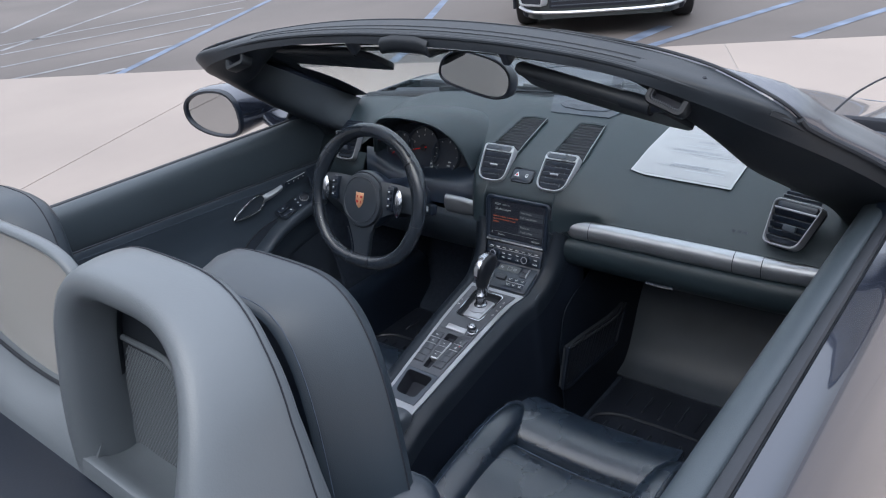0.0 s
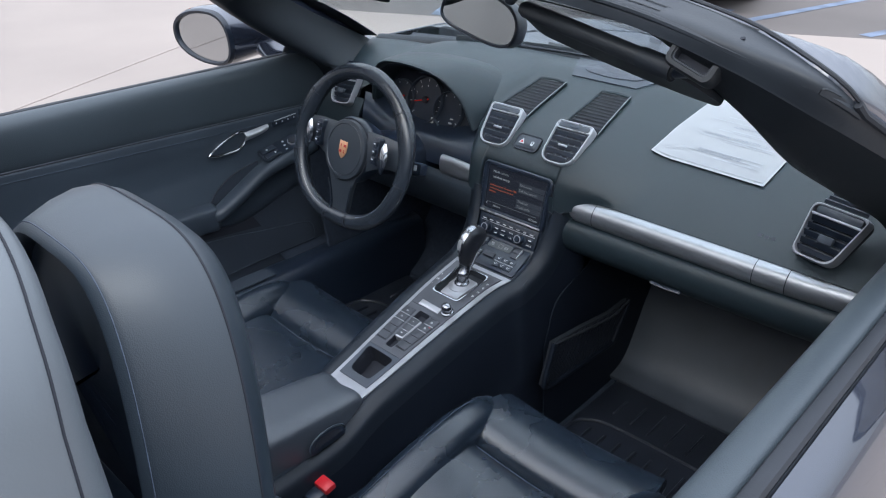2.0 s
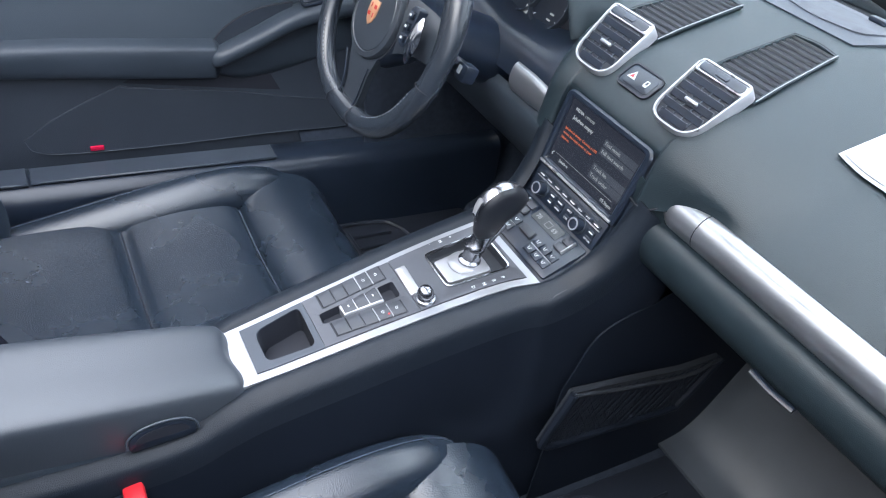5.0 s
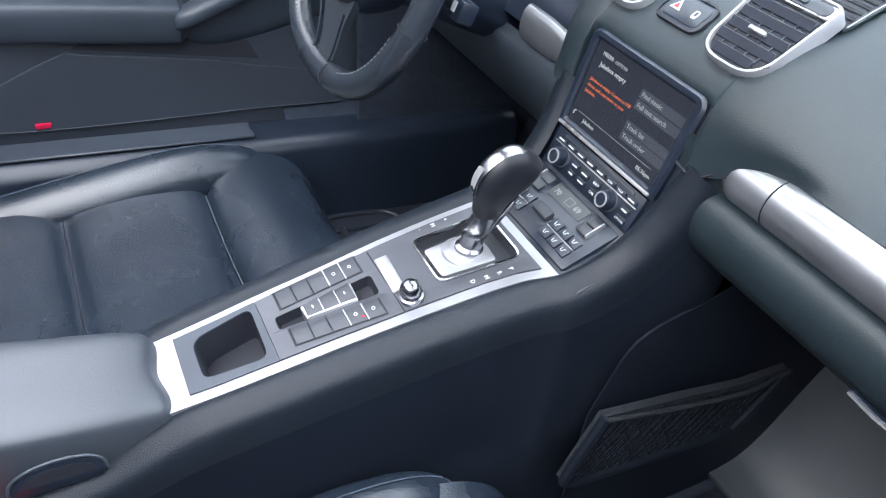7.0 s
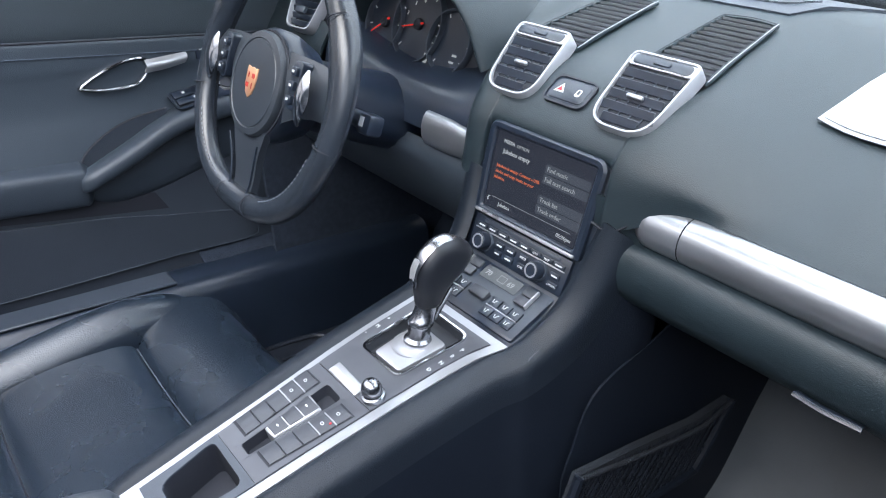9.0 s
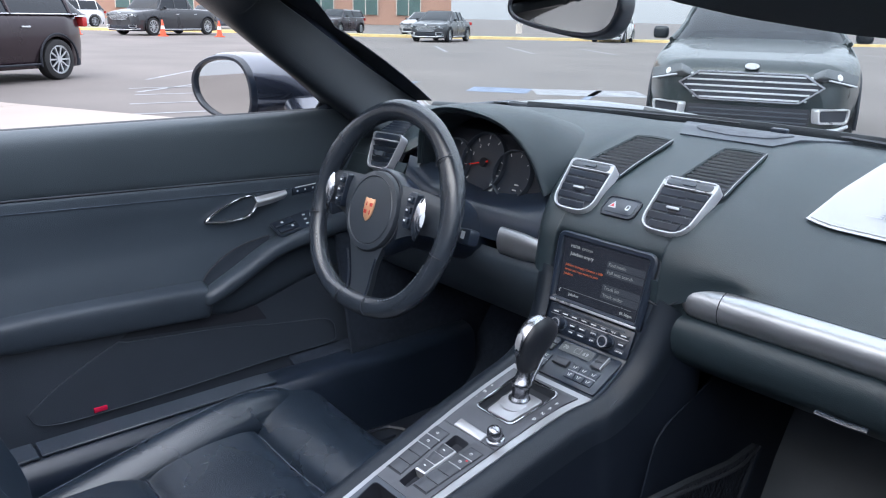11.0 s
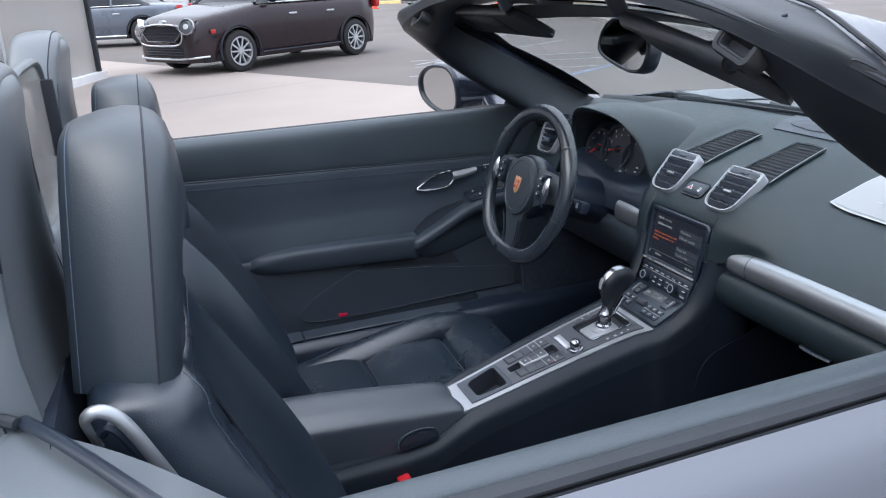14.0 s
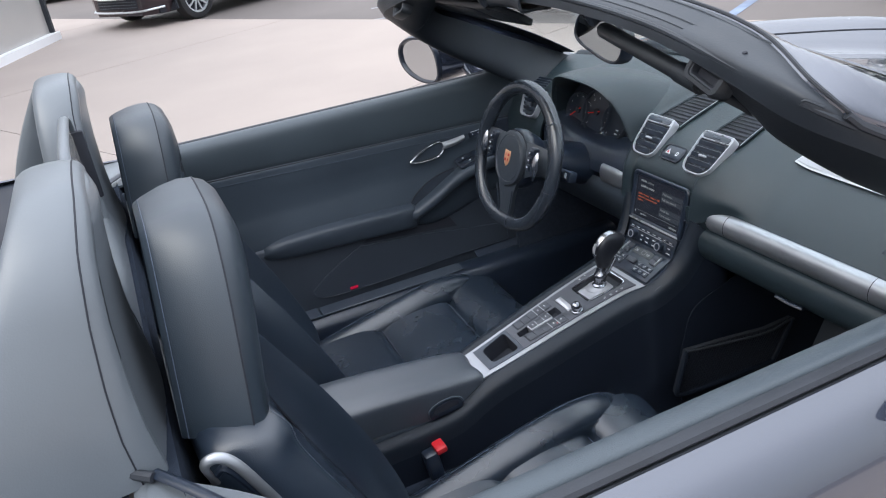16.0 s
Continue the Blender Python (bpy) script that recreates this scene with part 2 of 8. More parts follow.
def rbox(c, size, r=0.004, seg=2, m=None, bm=None):
    """A box with rounded edges; m: a turn about its middle."""
    b = bmesh.new()
    bmesh.ops.create_cube(b, size=1.0)
    bmesh.ops.scale(b, vec=size, verts=b.verts)
    if r:
        bmesh.ops.bevel(b, geom=b.edges[:], offset=min(r, min(size) * 0.49), segments=seg, profile=0.5, affect="EDGES")
    t = Matrix.Translation(c) @ (m or Matrix())
    bmesh.ops.transform(b, matrix=t, verts=b.verts)
    return merge(bm, b)


def merge(bm, b):
    if bm is None:
        return b
    me = bpy.data.meshes.new("tmp")
    b.to_mesh(me)
    b.free()
    bm.from_mesh(me)
    bpy.data.meshes.remove(me)
    return bm


def plane_frame(o, u, v):
    u, v = Vector(u).normalized(), Vector(v).normalized()
    n = u.cross(v).normalized()
    v = n.cross(u)
    m = Matrix((u, v, n)).transposed().to_4x4()
    m.translation = Vector(o)
    return m


def rrect(w, h, r, k=4, c=(0, 0)):
    """Outline of a rounded rectangle; r one radius or four (from top right, anticlockwise)."""
    rs = r if isinstance(r, (list, tuple)) else (r,) * 4
    out = []
    for q, (sx, sy) in enumerate(((1, 1), (-1, 1), (-1, -1), (1, -1))):
        rr = rs[q]
        for i in range(k + 1):
            a = math.pi / 2 * (q + i / k)
            out.append((c[0] + sx * (w / 2 - rr) + rr * math.cos(a), c[1] + sy * (h / 2 - rr) + rr * math.sin(a)))
    return out


def circle(r, n=24, c=(0, 0)):
    return [(c[0] + r * math.cos(2 * math.pi * i / n), c[1] + r * math.sin(2 * math.pi * i / n)) for i in range(n)]


def extrude(outline, m, d0, d1, soft=0.0, bm=None):
    """A flat outline in the frame m, from depth d0 to d1, its front edge softened."""
    bm = bm or bmesh.new()
    cx = sum(p[0] for p in outline) / len(outline)
    cy = sum(p[1] for p in outline) / len(outline)

    def row(f, d):
        return [m @ Vector((cx + (x - cx) * f, cy + (y - cy) * f, d)) for x, y in outline]
    rad = max(math.hypot(x - cx, y - cy) for x, y in outline)
    rows = [row(1, d0), row(1, d1 - soft)]
    if soft:
        rows += [row(1 - 0.3 * soft / rad, d1 - 0.3 * soft), row(1 - soft / rad, d1)]
    return surf(bm, rows, ring=True, caps=True)


def hollow(outer, inner, m, d0, d1, soft=0.0, bm=None):
    """A frame between two outlines of the same number of points."""
    bm = bm or bmesh.new()

    def row(o, d, f=0.0):
        other = inner if o is outer else outer
        return [m @ Vector((x + (a - x) * f, y + (b - y) * f, d)) for (x, y), (a, b) in zip(o, other)]
    rows = [row(outer, d0), row(outer, d1 - soft), row(outer, d1, 0.25 if soft else 0), row(inner, d1, 0.25 if soft else 0), row(inner, d1 - soft), row(inner, d0)]
    return surf(bm, rows, ring=True, loop=True)


def to_mesh(name, bm, material, flat=False):
    bmesh.ops.recalc_face_normals(bm, faces=bm.faces)
    me = bpy.data.meshes.new(name)
    for f in bm.faces:
        f.smooth = not flat
    bm.to_mesh(me)
    bm.free()
    if not flat:
        me.set_sharp_from_angle(angle=radians(42))
    me.materials.append(material)
    return me


def thing(name, base=(0, 0, 0), label="", category="", group="", kind=""):
    ob = new(name)
    ob.empty_display_size = 0.1
    ob.matrix_basis = Matrix.Translation(base)
    return tagged(ob, label, category, group, kind)


def part(name, bm, material, parent, label="", flat=False):
    ob = new(name, bm if isinstance(bm, bpy.types.Mesh) else to_mesh(name, bm, material, flat))
    ob.parent = parent
    ob.matrix_parent_inverse = parent.matrix_basis.inverted()
    return tagged(ob, label)


def whole(name, bm, material, label="", category="", group="", kind="", flat=False):
    return tagged(new(name, to_mesh(name, bm, material, flat)), label, category, group, kind)


def text_mesh(s, size, m, depth=0.0003, align="LEFT"):
    cu = bpy.data.curves.new("writing", "FONT")
    cu.body, cu.size, cu.extrude, cu.align_x, cu.resolution_u = s, size, depth, align, 2
    ob = bpy.data.objects.new("writing", cu)
    scene.collection.objects.link(ob)
    me = bpy.data.meshes.new_from_object(ob.evaluated_get(bpy.context.evaluated_depsgraph_get()))
    bpy.data.objects.remove(ob)
    bpy.data.curves.remove(cu)
    me.transform(m)
    return me


def writing(name, s, size, m, material, parent, align="LEFT"):
    me = text_mesh(s, size, m, align=align)
    me.materials.clear()
    me.materials.append(material)
    return part(name, me, material, parent)


def round_poly(pts, r, k=4):
    """Corners of a flat outline rounded; r one radius or a list."""
    out = []
    n = len(pts)
    for i, p in enumerate(pts):
        p, q0, q1 = Vector(p), Vector(pts[i - 1]), Vector(pts[(i + 1) % n])
        rr = r[i] if isinstance(r, (list, tuple)) else r
        a, b = p + (q0 - p).normalized() * rr, p + (q1 - p).normalized() * rr
        for j in range(k + 1):
            t = j / k
            w = a * (1 - t) ** 2 + p * (2 * t * (1 - t)) + b * t * t
            out.append((w.x, w.y))
    return out


# ---- ground and surroundings ----
ASPHALT = mat("asphalt", (0.141, 0.123, 0.115), 0.8, vary=0.22, vscale=0.35, grain=0.6, gscale=90)
CONCRETE = mat("pale_concrete", (0.352, 0.299, 0.268), 0.8, vary=0.08, vscale=0.6, grain=0.3, gscale=120, per=0.03)
JOINT = mat("joint_filler", (0.33, 0.3, 0.28), 0.9, vary=0.1)
BLUE = mat("blue_road_paint", (0.15, 0.19, 0.27), 0.7, vary=0.4, vscale=3)
WHITELINE = mat("worn_white_paint", (0.25, 0.255, 0.27), 0.7, vary=0.35, vscale=3)
YELLOW = mat("yellow_kerb_paint", (0.68, 0.50, 0.22), 0.7, vary=0.15, vscale=2)
LAWN = mat("dry_lawn", (0.25, 0.24, 0.13), 0.9, vary=0.3, vscale=0.5)

g0 = bmesh.new()
bmesh.ops.create_grid(g0, x_segments=40, y_segments=40, size=1.0)
bmesh.ops.scale(g0, vec=(900, 900, 1), verts=g0.verts)
whole("ground", g0, ASPHALT, "worn grey asphalt of a large car park", "ground", kind="structure", flat=True)

# concrete apron: its edge runs along EDGE_DIR; slabs with narrow joints
EDGE_O, EDGE_DIR = Vector((-0.31, 6.05, 0)), Vector((0.898, 0.440, 0))
EDGE_N = Vector((0.440, -0.898, 0))
apron = thing("pavement", (0, 0, 0), "pale pinkish concrete apron with narrow joints", "pavement", kind="structure")
part("joint_bed", extrude([tuple((EDGE_O + EDGE_DIR * a + EDGE_N * b).to_2d()) for a, b in ((-26, 0), (22, 0), (22, 26), (-26, 26))], Matrix(), -0.05, 0.004), JOINT, apron, flat=True)
slab_len = 4.6
for i in range(-5, 5):
    for j in range(5):
        a0, b0 = i * slab_len - 1.3, j * slab_len
        o = [tuple((EDGE_O + EDGE_DIR * a + EDGE_N * b).to_2d()) for a, b in ((a0 + 0.006, b0 + 0.003), (a0 + slab_len - 0.006, b0 + 0.003), (a0 + slab_len - 0.006, b0 + slab_len - 0.009), (a0 + 0.006, b0 + slab_len - 0.009))]
        part("concrete_slab", extrude(o, Matrix(), -0.04, 0.008), CONCRETE, apron, flat=True)


def painted_line(name, p, q, w, material, label):
    p, q = Vector((*p, 0)), Vector((*q, 0))
    d = (q - p).normalized()
    s = Vector((-d.y, d.x, 0)) * w / 2
    bm = bmesh.new()
    n = max(2, int((q - p).length / 0.5))
    surf(bm, [[p.lerp(q, k / n) + s + Vector((0, 0, 0.004)), p.lerp(q, k / n) - s + Vector((0, 0, 0.004))] for k in range(n + 1)])
    return whole(name, bm, material, label, "road marking", "parking lines", "structure", flat=True)


for p, q in (((-2.08, 5.3), (-1.2, 9.2)), ((-0.98, 5.86), (-0.1, 9.0)), ((-6.9, 2.65), (-10.4, 8.1)), ((-4.3, 4.2), (-7.6, 9.8)), ((0.9, 6.8), (2.2, 10.5))):
    painted_line("parking_line", p, q, 0.11, BLUE, "faded blue parking bay line on asphalt")
for p, q in (((-7.2, 2.4), (-7.2, 3.0)), ((-8.2, 2.17), (-7.9, 4.05)), ((-9.2, 2.5), (-8.8, 5.3)), ((-10.25, 2.95), (-9.7, 6.6)), ((-11.2, 3.2), (-10.4, 8.1)), ((-10.6, 3.1), (-13.6, 7.5)), ((-12.6, 4.0), (-16.5, 7.6))):
    painted_line("hatching_line", p, q, 0.09, WHITELINE, "worn pale hatching line on asphalt")
painted_line("bay_patch", (-2.38, 5.35), (-2.34, 6.2), 0.16, BLUE, "blue painted patch beside a bay line")
painted_line("accessible_bay_mark", (-8.0, 8.6), (-6.8, 9.9), 1.1, WHITELINE, "worn pale accessible bay square")
painted_line("accessible_bay_field", (-8.9, 8.0), (-8.1, 8.6), 0.9, BLUE, "worn blue accessible bay square")
for k in range(7):
    a = Vector((-24.5, 20.5)) + Vector((1.8, 2.45)) * k
    painted_line("far_bay_line", a, a + Vector((4.6, -3.4)), 0.12, WHITELINE, "pale bay line across the lot")

kerb = thing("kerb", (-36, 22, 0), "sun-bleached yellow kerb of a planted strip", "kerb", kind="structure")
ka, kb = Vector((-47, 8.5, 0)), Vector((-9, 66, 0))
kd = (kb - ka).normalized()
kn = Vector((-kd.y, kd.x, 0))
part("kerb_stone", surf(bmesh.new(), [[ka + kn * u + Vector((0, 0, z)), kb + kn * u + Vector((0, 0, z))] for u, z in ((0, 0), (0.02, 0.14), (0.35, 0.15), (0.37, 0.12))]), YELLOW, kerb, flat=True)
part("planting", surf(bmesh.new(), [[ka + kn * u + Vector((0, 0, 0.12)), kb + kn * u + Vector((0, 0, 0.12))] for u in (0.36, 3.4)]), LAWN, kerb, flat=True)


# ---- car body ----
body = thing("convertible_car", (0, 0.3, 0), "dark navy metallic open two-seat convertible body parked on pale concrete", "car")


def body_side(s):
    """Outer skin of one side, with wheel arches; s: -1 driver's side, 1 passenger's."""
    rows = []
    for i in range(61):
        y = 1.78 - i * (4.2 / 60)
        zt = 0.70 + 0.225 * min(1, max(0, (1.80 - y) / 1.2)) ** 0.55 if y > 0.6 else 0.925
        if y < -1.0:
            zt = 0.925 + 0.02 * math.sin(min(1, (-1.0 - y) / 0.8) * math.pi) - 0.16 * max(0, (-1.7 - y) / 0.72) ** 2
        w = 0.80 - 0.05 * max(0, (y - 0.3) / 1.5) ** 2 - 0.03 * max(0, (-1.7 - y) / 0.7) ** 2
        pull = 0.12 * max(0, (y - 1.35) / 0.43) ** 2.5 + 0.10 * max(0, (-2.05 - y) / 0.37) ** 2.5
        zb = 0.19
        for yc in (1.03, -1.445):
            d = abs(y - yc)
            if d < 0.355:
                zb = max(zb, 0.33 + math.sqrt(0.355 ** 2 - d * d))
        prof = [(w, zt), (w + 0.035, zt - 0.03), (w + 0.075, zt - 0.11), (w + 0.098, zt - 0.24), (w + 0.095, 0.5), (w + 0.075, 0.34), (w + 0.06, 0.19)]
        line = [Vector((s * (q.x - pull), y, max(q.y, zb))) for q in catmull([(a, b, 0) for a, b in prof], 22)]
        rows.append(line)
    return rows


for s, nm in ((-1, "side_panel"), (1, "side_panel")):
    part(nm, sheet(body_side(s), 0.004), PAINT, body, "glossy navy painted flank")


def hood_row(y):
    k = min(1, max(0, (1.80 - y) / 1.25))
    zc = 0.60 + 0.335 * k ** 0.62
    zf = 0.70 + 0.225 * min(1, max(0, (1.80 - y) / 1.2)) ** 0.55 if y > 0.6 else 0.925
    w = 0.80 - 0.05 * max(0, (y - 0.3) / 1.5) ** 2 - 0.12 * max(0, (y - 1.35) / 0.43) ** 2.5
    edge = 0.70 * w
    half = [(0, zc), (0.35 * w, zc - 0.006), (edge - 0.03, zc - 0.035), (edge + 0.06, 0.5 * (zc + zf) - 0.012), (0.90 * w, zf + 0.022 * min(1, max(0, (y - 0.52) / 0.3))), (w, zf)]
    return [Vector((-x, y, z)) for x, z in reversed(half[1:])] + [Vector((x, y, z)) for x, z in half]


hood_rows = [hood_row(1.80 - i * 0.115) for i in range(12)]
part("bonnet", sheet([catmull(r, 41) for r in hood_rows], 0.004), PAINT, body, "glossy navy bonnet and wings reflecting the sky")
for s in (-1, 1):
    seam = [(s * (0.545 - 0.03 * max(0, (y - 0.6))), y, catmull(hood_row(y), 41)[20 + 14].z + 0.002) for y in (0.56, 0.8, 1.0, 1.2, 1.4)]
    part("bonnet_gap", tube(catmull(seam, 16), 0.003, 6), VOID, body)
    lamp = smooth_grid([[(s * (0.66 + 0.05 * a), 1.36 + 0.12 * b, 0.80 - 0.10 * b + 0.05 * math.sin(a * math.pi)) for a in (0, 0.5, 1, 1.5)] for b in (0, 0.6, 1.2, 1.8)], 10, 10)
    part("headlight", sheet(lamp, 0.006), CHROME, body, "oval clear-lens headlight")
nose = [[Vector((x * 0.62, 1.80 + 0.06 * math.cos(x * 1.4) - 0.05 * abs(x) ** 3, z)) for x in np.linspace(-1, 1, 15)] for z in (0.62, 0.5, 0.4, 0.3, 0.2)]
part("front_bumper", sheet(nose, 0.01), PAINT, body)
tail = [[Vector((x * 0.74, -2.42 - 0.06 * math.cos(x * 1.4) + 0.03 * abs(x) ** 3, z)) for x in np.linspace(-1, 1, 15)] for z in (0.80, 0.7, 0.55, 0.4, 0.22)]
part("rear_bumper", sheet(tail, 0.01), PAINT, body)

# cowl, wipers and windscreen
cowl = smooth_grid([[(x, 0.585 - 0.16 * (x / 0.78) ** 2, 0.925), (x, 0.53 - 0.16 * (x / 0.78) ** 2, 0.905), (x, 0.45 - 0.15 * (x / 0.78) ** 2, 0.915)] for x in (-0.76, -0.4, 0, 0.4, 0.76)], 31, 9)
part("cowl", sheet(cowl, 0.006), PLASTIC, body, "black plastic cowl under the windscreen")


def screen_point(a, b):
    """Windscreen surface: a from -1 to 1 across, b from 0 (cowl) to 1 (header)."""
    low = Vector((0.775 * a, 0.50 - 0.19 * a * a, 0.922 - 0.006 * a * a))
    high = Vector((0.615 * a, -0.262 - 0.035 * a * a, 1.238 - 0.045 * a * a))
    return low.lerp(high, b) + Vector((0, 0.012, 0.03)) * (4 * b * (1 - b)) * (1 - 0.3 * a * a)


glass = part("windscreen", sheet([[screen_point(a, b) for a in np.linspace(-1, 1, 25)] for b in np.linspace(0, 1, 13)], 0.004), GLASS, body, "clear curved windscreen")
glass.visible_shadow = False
part("shade_band", sheet([[screen_point(a, b) + Vector((0, -0.004, -0.007)) for a in np.linspace(-0.97, 0.97, 41)] for b in np.linspace(0.875, 1.0, 5)], 0.002), LINING, glass, "black band along the glass top")
for s in (-1, 1):
    border = [[screen_point(s * a, b) + Vector((0, -0.003, -0.006)) for a in np.linspace(float(np.interp(b, (0.1, 0.65, 0.88, 1.0), (0.965, 0.945, 0.82, 0.68))), 1.06, 8)] for b in np.linspace(0.1, 0.995, 19)]
    part("side_band", sheet(border, 0.002), LINING, glass, "black band along the glass edge")
edge = [screen_point(a, 0.0) + Vector((0, -0.006, 0.004)) for a in np.linspace(-1, 1, 31)]
part("windscreen_seal", tube([p + Vector((0, 0.004, 0.004)) for p in edge], 0.018, 10, squash=(1.4, 0.8)), RUBBER, body)
for x0, x1 in ((-0.55, -0.02), (-0.02, 0.50)):
    w = [screen_point(a, 0.035) + Vector((0, 0.012, 0.014)) for a in np.linspace(x0 / 0.775, x1 / 0.775, 9)]
    wiper = part("wiper", tube(w, 0.006, 6, squash=(1, 1.6)), RUBBER, body, "black windscreen wiper")
    part("wiper_arm", tube([(w[4].x + 0.16, 0.54, 0.925), (w[4].x + 0.08, 0.51, 0.945), w[4] + Vector((0, 0.004, 0.01))], 0.006, 6), PLASTIC, wiper)

# windscreen frame: header and pillars in one run, lofted from half sections (rear foot, inner belly, glass foot, glass top, crown, rear top)
FRAME_HALF = [
    ((0.0, -0.342, 1.252), (0.0, -0.295, 1.247), (0.0, -0.235, 1.246), (0.0, -0.205, 1.262), (0.0, -0.27, 1.288), (0.0, -0.340, 1.276)),
    ((0.22, -0.345, 1.248), (0.22, -0.298, 1.243), (0.22, -0.238, 1.241), (0.22, -0.208, 1.256), (0.22, -0.273, 1.281), (0.22, -0.343, 1.270)),
    ((0.42, -0.355, 1.230), (0.42, -0.31, 1.222), (0.42, -0.25, 1.222), (0.42, -0.222, 1.236), (0.42, -0.283, 1.261), (0.42, -0.352, 1.252)),
    ((0.565, -0.362, 1.199), (0.541, -0.300, 1.146), (0.52, -0.262, 1.192), (0.55, -0.235, 1.210), (0.565, -0.295, 1.234), (0.567, -0.360, 1.223)),
    ((0.655, -0.350, 1.165), (0.582, -0.300, 1.120), (0.555, -0.245, 1.165), (0.628, -0.222, 1.184), (0.668, -0.288, 1.212), (0.680, -0.352, 1.194)),
    ((0.700, -0.265, 1.115), (0.603, -0.210, 1.052), (0.605, -0.143, 1.118), (0.660, -0.100, 1.128), (0.715, -0.170, 1.140), (0.722, -0.250, 1.133)),
    ((0.740, -0.170, 1.060), (0.632, -0.110, 0.992), (0.672, 0.010, 1.045), (0.710, 0.030, 1.055), (0.762, -0.050, 1.075), (0.764, -0.150, 1.074)),
    ((0.780, -0.075, 1.000), (0.660, -0.010, 0.935), (0.737, 0.165, 0.975), (0.765, 0.180, 0.985), (0.803, 0.060, 1.010), (0.803, -0.055, 1.012)),
    ((0.815, 0.015, 0.935), (0.675, 0.085, 0.880), (0.783, 0.320, 0.898), (0.800, 0.330, 0.904), (0.836, 0.170, 0.930), (0.836, 0.040, 0.942)),
    ((0.822, 0.050, 0.875), (0.720, 0.110, 0.820), (0.785, 0.345, 0.850), (0.800, 0.350, 0.850), (0.836, 0.200, 0.860), (0.836, 0.080, 0.870)),
]
FRAME_ALL = [[(-x, y, z) for x, y, z in r] for r in reversed(FRAME_HALF[1:])] + FRAME_HALF


def frame_line(k, n=97):
    """One edge of the frame, from the driver's foot over the header to the passenger's."""
    return catmull([r[k] for r in FRAME_ALL], n)


def frame_skin(order, across):
    """A smooth skin over some of the frame's edges."""
    lines = [frame_line(k) for k in order]
    return [catmull([l[i] for l in lines], across) for i in range(97)]


def rounded_shell():
    rows = []
    keys = [frame_line(k) for k in (2, 3, 4, 5, 0)]
    for i in range(97):
        a, b, c, d, e = [l[i] for l in keys]
        rows.append(catmull([a, a.lerp(b, 0.75), b.lerp(c, 0.2), b.lerp(c, 0.6), c, c.lerp(d, 0.5), d.lerp(c, 0.12), d.lerp(e, 0.35), e], 26))
    return rows


header = part("windscreen_frame", surf(bmesh.new(), rounded_shell()), SEAL, body, "dark grey padded windscreen header and pillars")
part("frame_lining", surf(bmesh.new(), frame_skin((0, 1, 2), 18)), LINING, header, "soft dark lining of header and pillars")
# long ribs of the roof seal on the header's top
shell_rows = rounded_shell()
for j, r in ((13, 0.0014), (16, 0.0016), (18, 0.0012)):
    part("seal_rib", tube([row[j] + Vector((0, 0, 0.0002)) for row in shell_rows[31:66]], r, 6), SEAL, header, "ribbed rubber roof seal")
part("rear_lip", tube([row[21] for row in shell_rows[24:73]], 0.0045, 8), SEAL, header)
for s in (-1, 1):
    rows = (shell_rows if s > 0 else shell_rows[::-1])[54:]
    skin, rim = [], []
    for i, r in enumerate(rows):
        out = Vector((s * 0.0035, 0.0022, 0.0035))
        last = float(np.interp(i + 54, (54, 62, 66.5, 70.5, 72, 96), (8.5, 11.5, 15.0, 19.0, 20.5, 20.5)))
        run = [r[0] + out * 0.2] + [r[int(q)].lerp(r[min(25, int(q) + 1)], q - int(q)) + out for q in np.linspace(2.0, last, 15)]
        skin.append(run + [run[-1] - out * 1.4])
        rim.append(run[-1])
    part("outer_skin", surf(bmesh.new(), skin), PAINT, header, "glossy navy outer pillar skin")
    part("skin_edge", tube(rim[:18], 0.0028, 6), RUBBER, header, "black rubber edge beside the paint")
    part("pillar_rail", tube([p + Vector((0, -0.002, -0.003)) for p in rim[17:]], 0.0055, 8), RUBBER, header, "black rubber pillar rail")
    # rounded soft end of the roof seal at the corner
    lump = []
    for i in range(60, 73):
        r = (shell_rows if s > 0 else shell_rows[::-1])[i]
        last = float(np.interp(i, (62, 66.5, 70.5, 72), (11.5, 15.0, 19.0, 20.5)))
        puff = 0.007 * math.sin(math.pi * (i - 59.5) / 13.5) ** 0.7
        line = []
        for k, q in enumerate(np.linspace(last + 0.4, 24.6, 11)):
            p = r[int(q)].lerp(r[min(25, int(q) + 1)], q - int(q))
            line.append(p + Vector((s * 0.45, -0.6, 0.65)) * (puff * math.sin(math.pi * (k + 0.2) / 10.4)))
        lump.append(line)
    part("corner_seal", surf(bmesh.new(), smooth_grid(lump, 26, 20)), SEAL, header, "soft rounded end of the roof seal")
    part("corner_fold", tube(catmull([lump[10][2], lump[9][4], lump[9][6]], 16), 0.0014, 6), SEAL, header)
    part("corner_stud", tube([lump[4][3] + Vector((0, 0, -0.001)), lump[4][3] + Vector((0, -0.001, 0.0015))], 0.003, 8), VOID, header)
for s in (-1, 1):
    # triangular trim between the pillar's foot and the door top
    tri = [[(s * 0.818, 0.012, 0.955), (s * 0.816, 0.03, 0.935)], [(s * 0.818, -0.005, 0.935), (s * 0.800, 0.06, 0.915)], [(s * 0.815, -0.015, 0.912), (s * 0.79, 0.10, 0.900)]]
    part("foot_trim", sheet(smooth_grid(tri, 6, 5), 0.010), RUBBER, header)
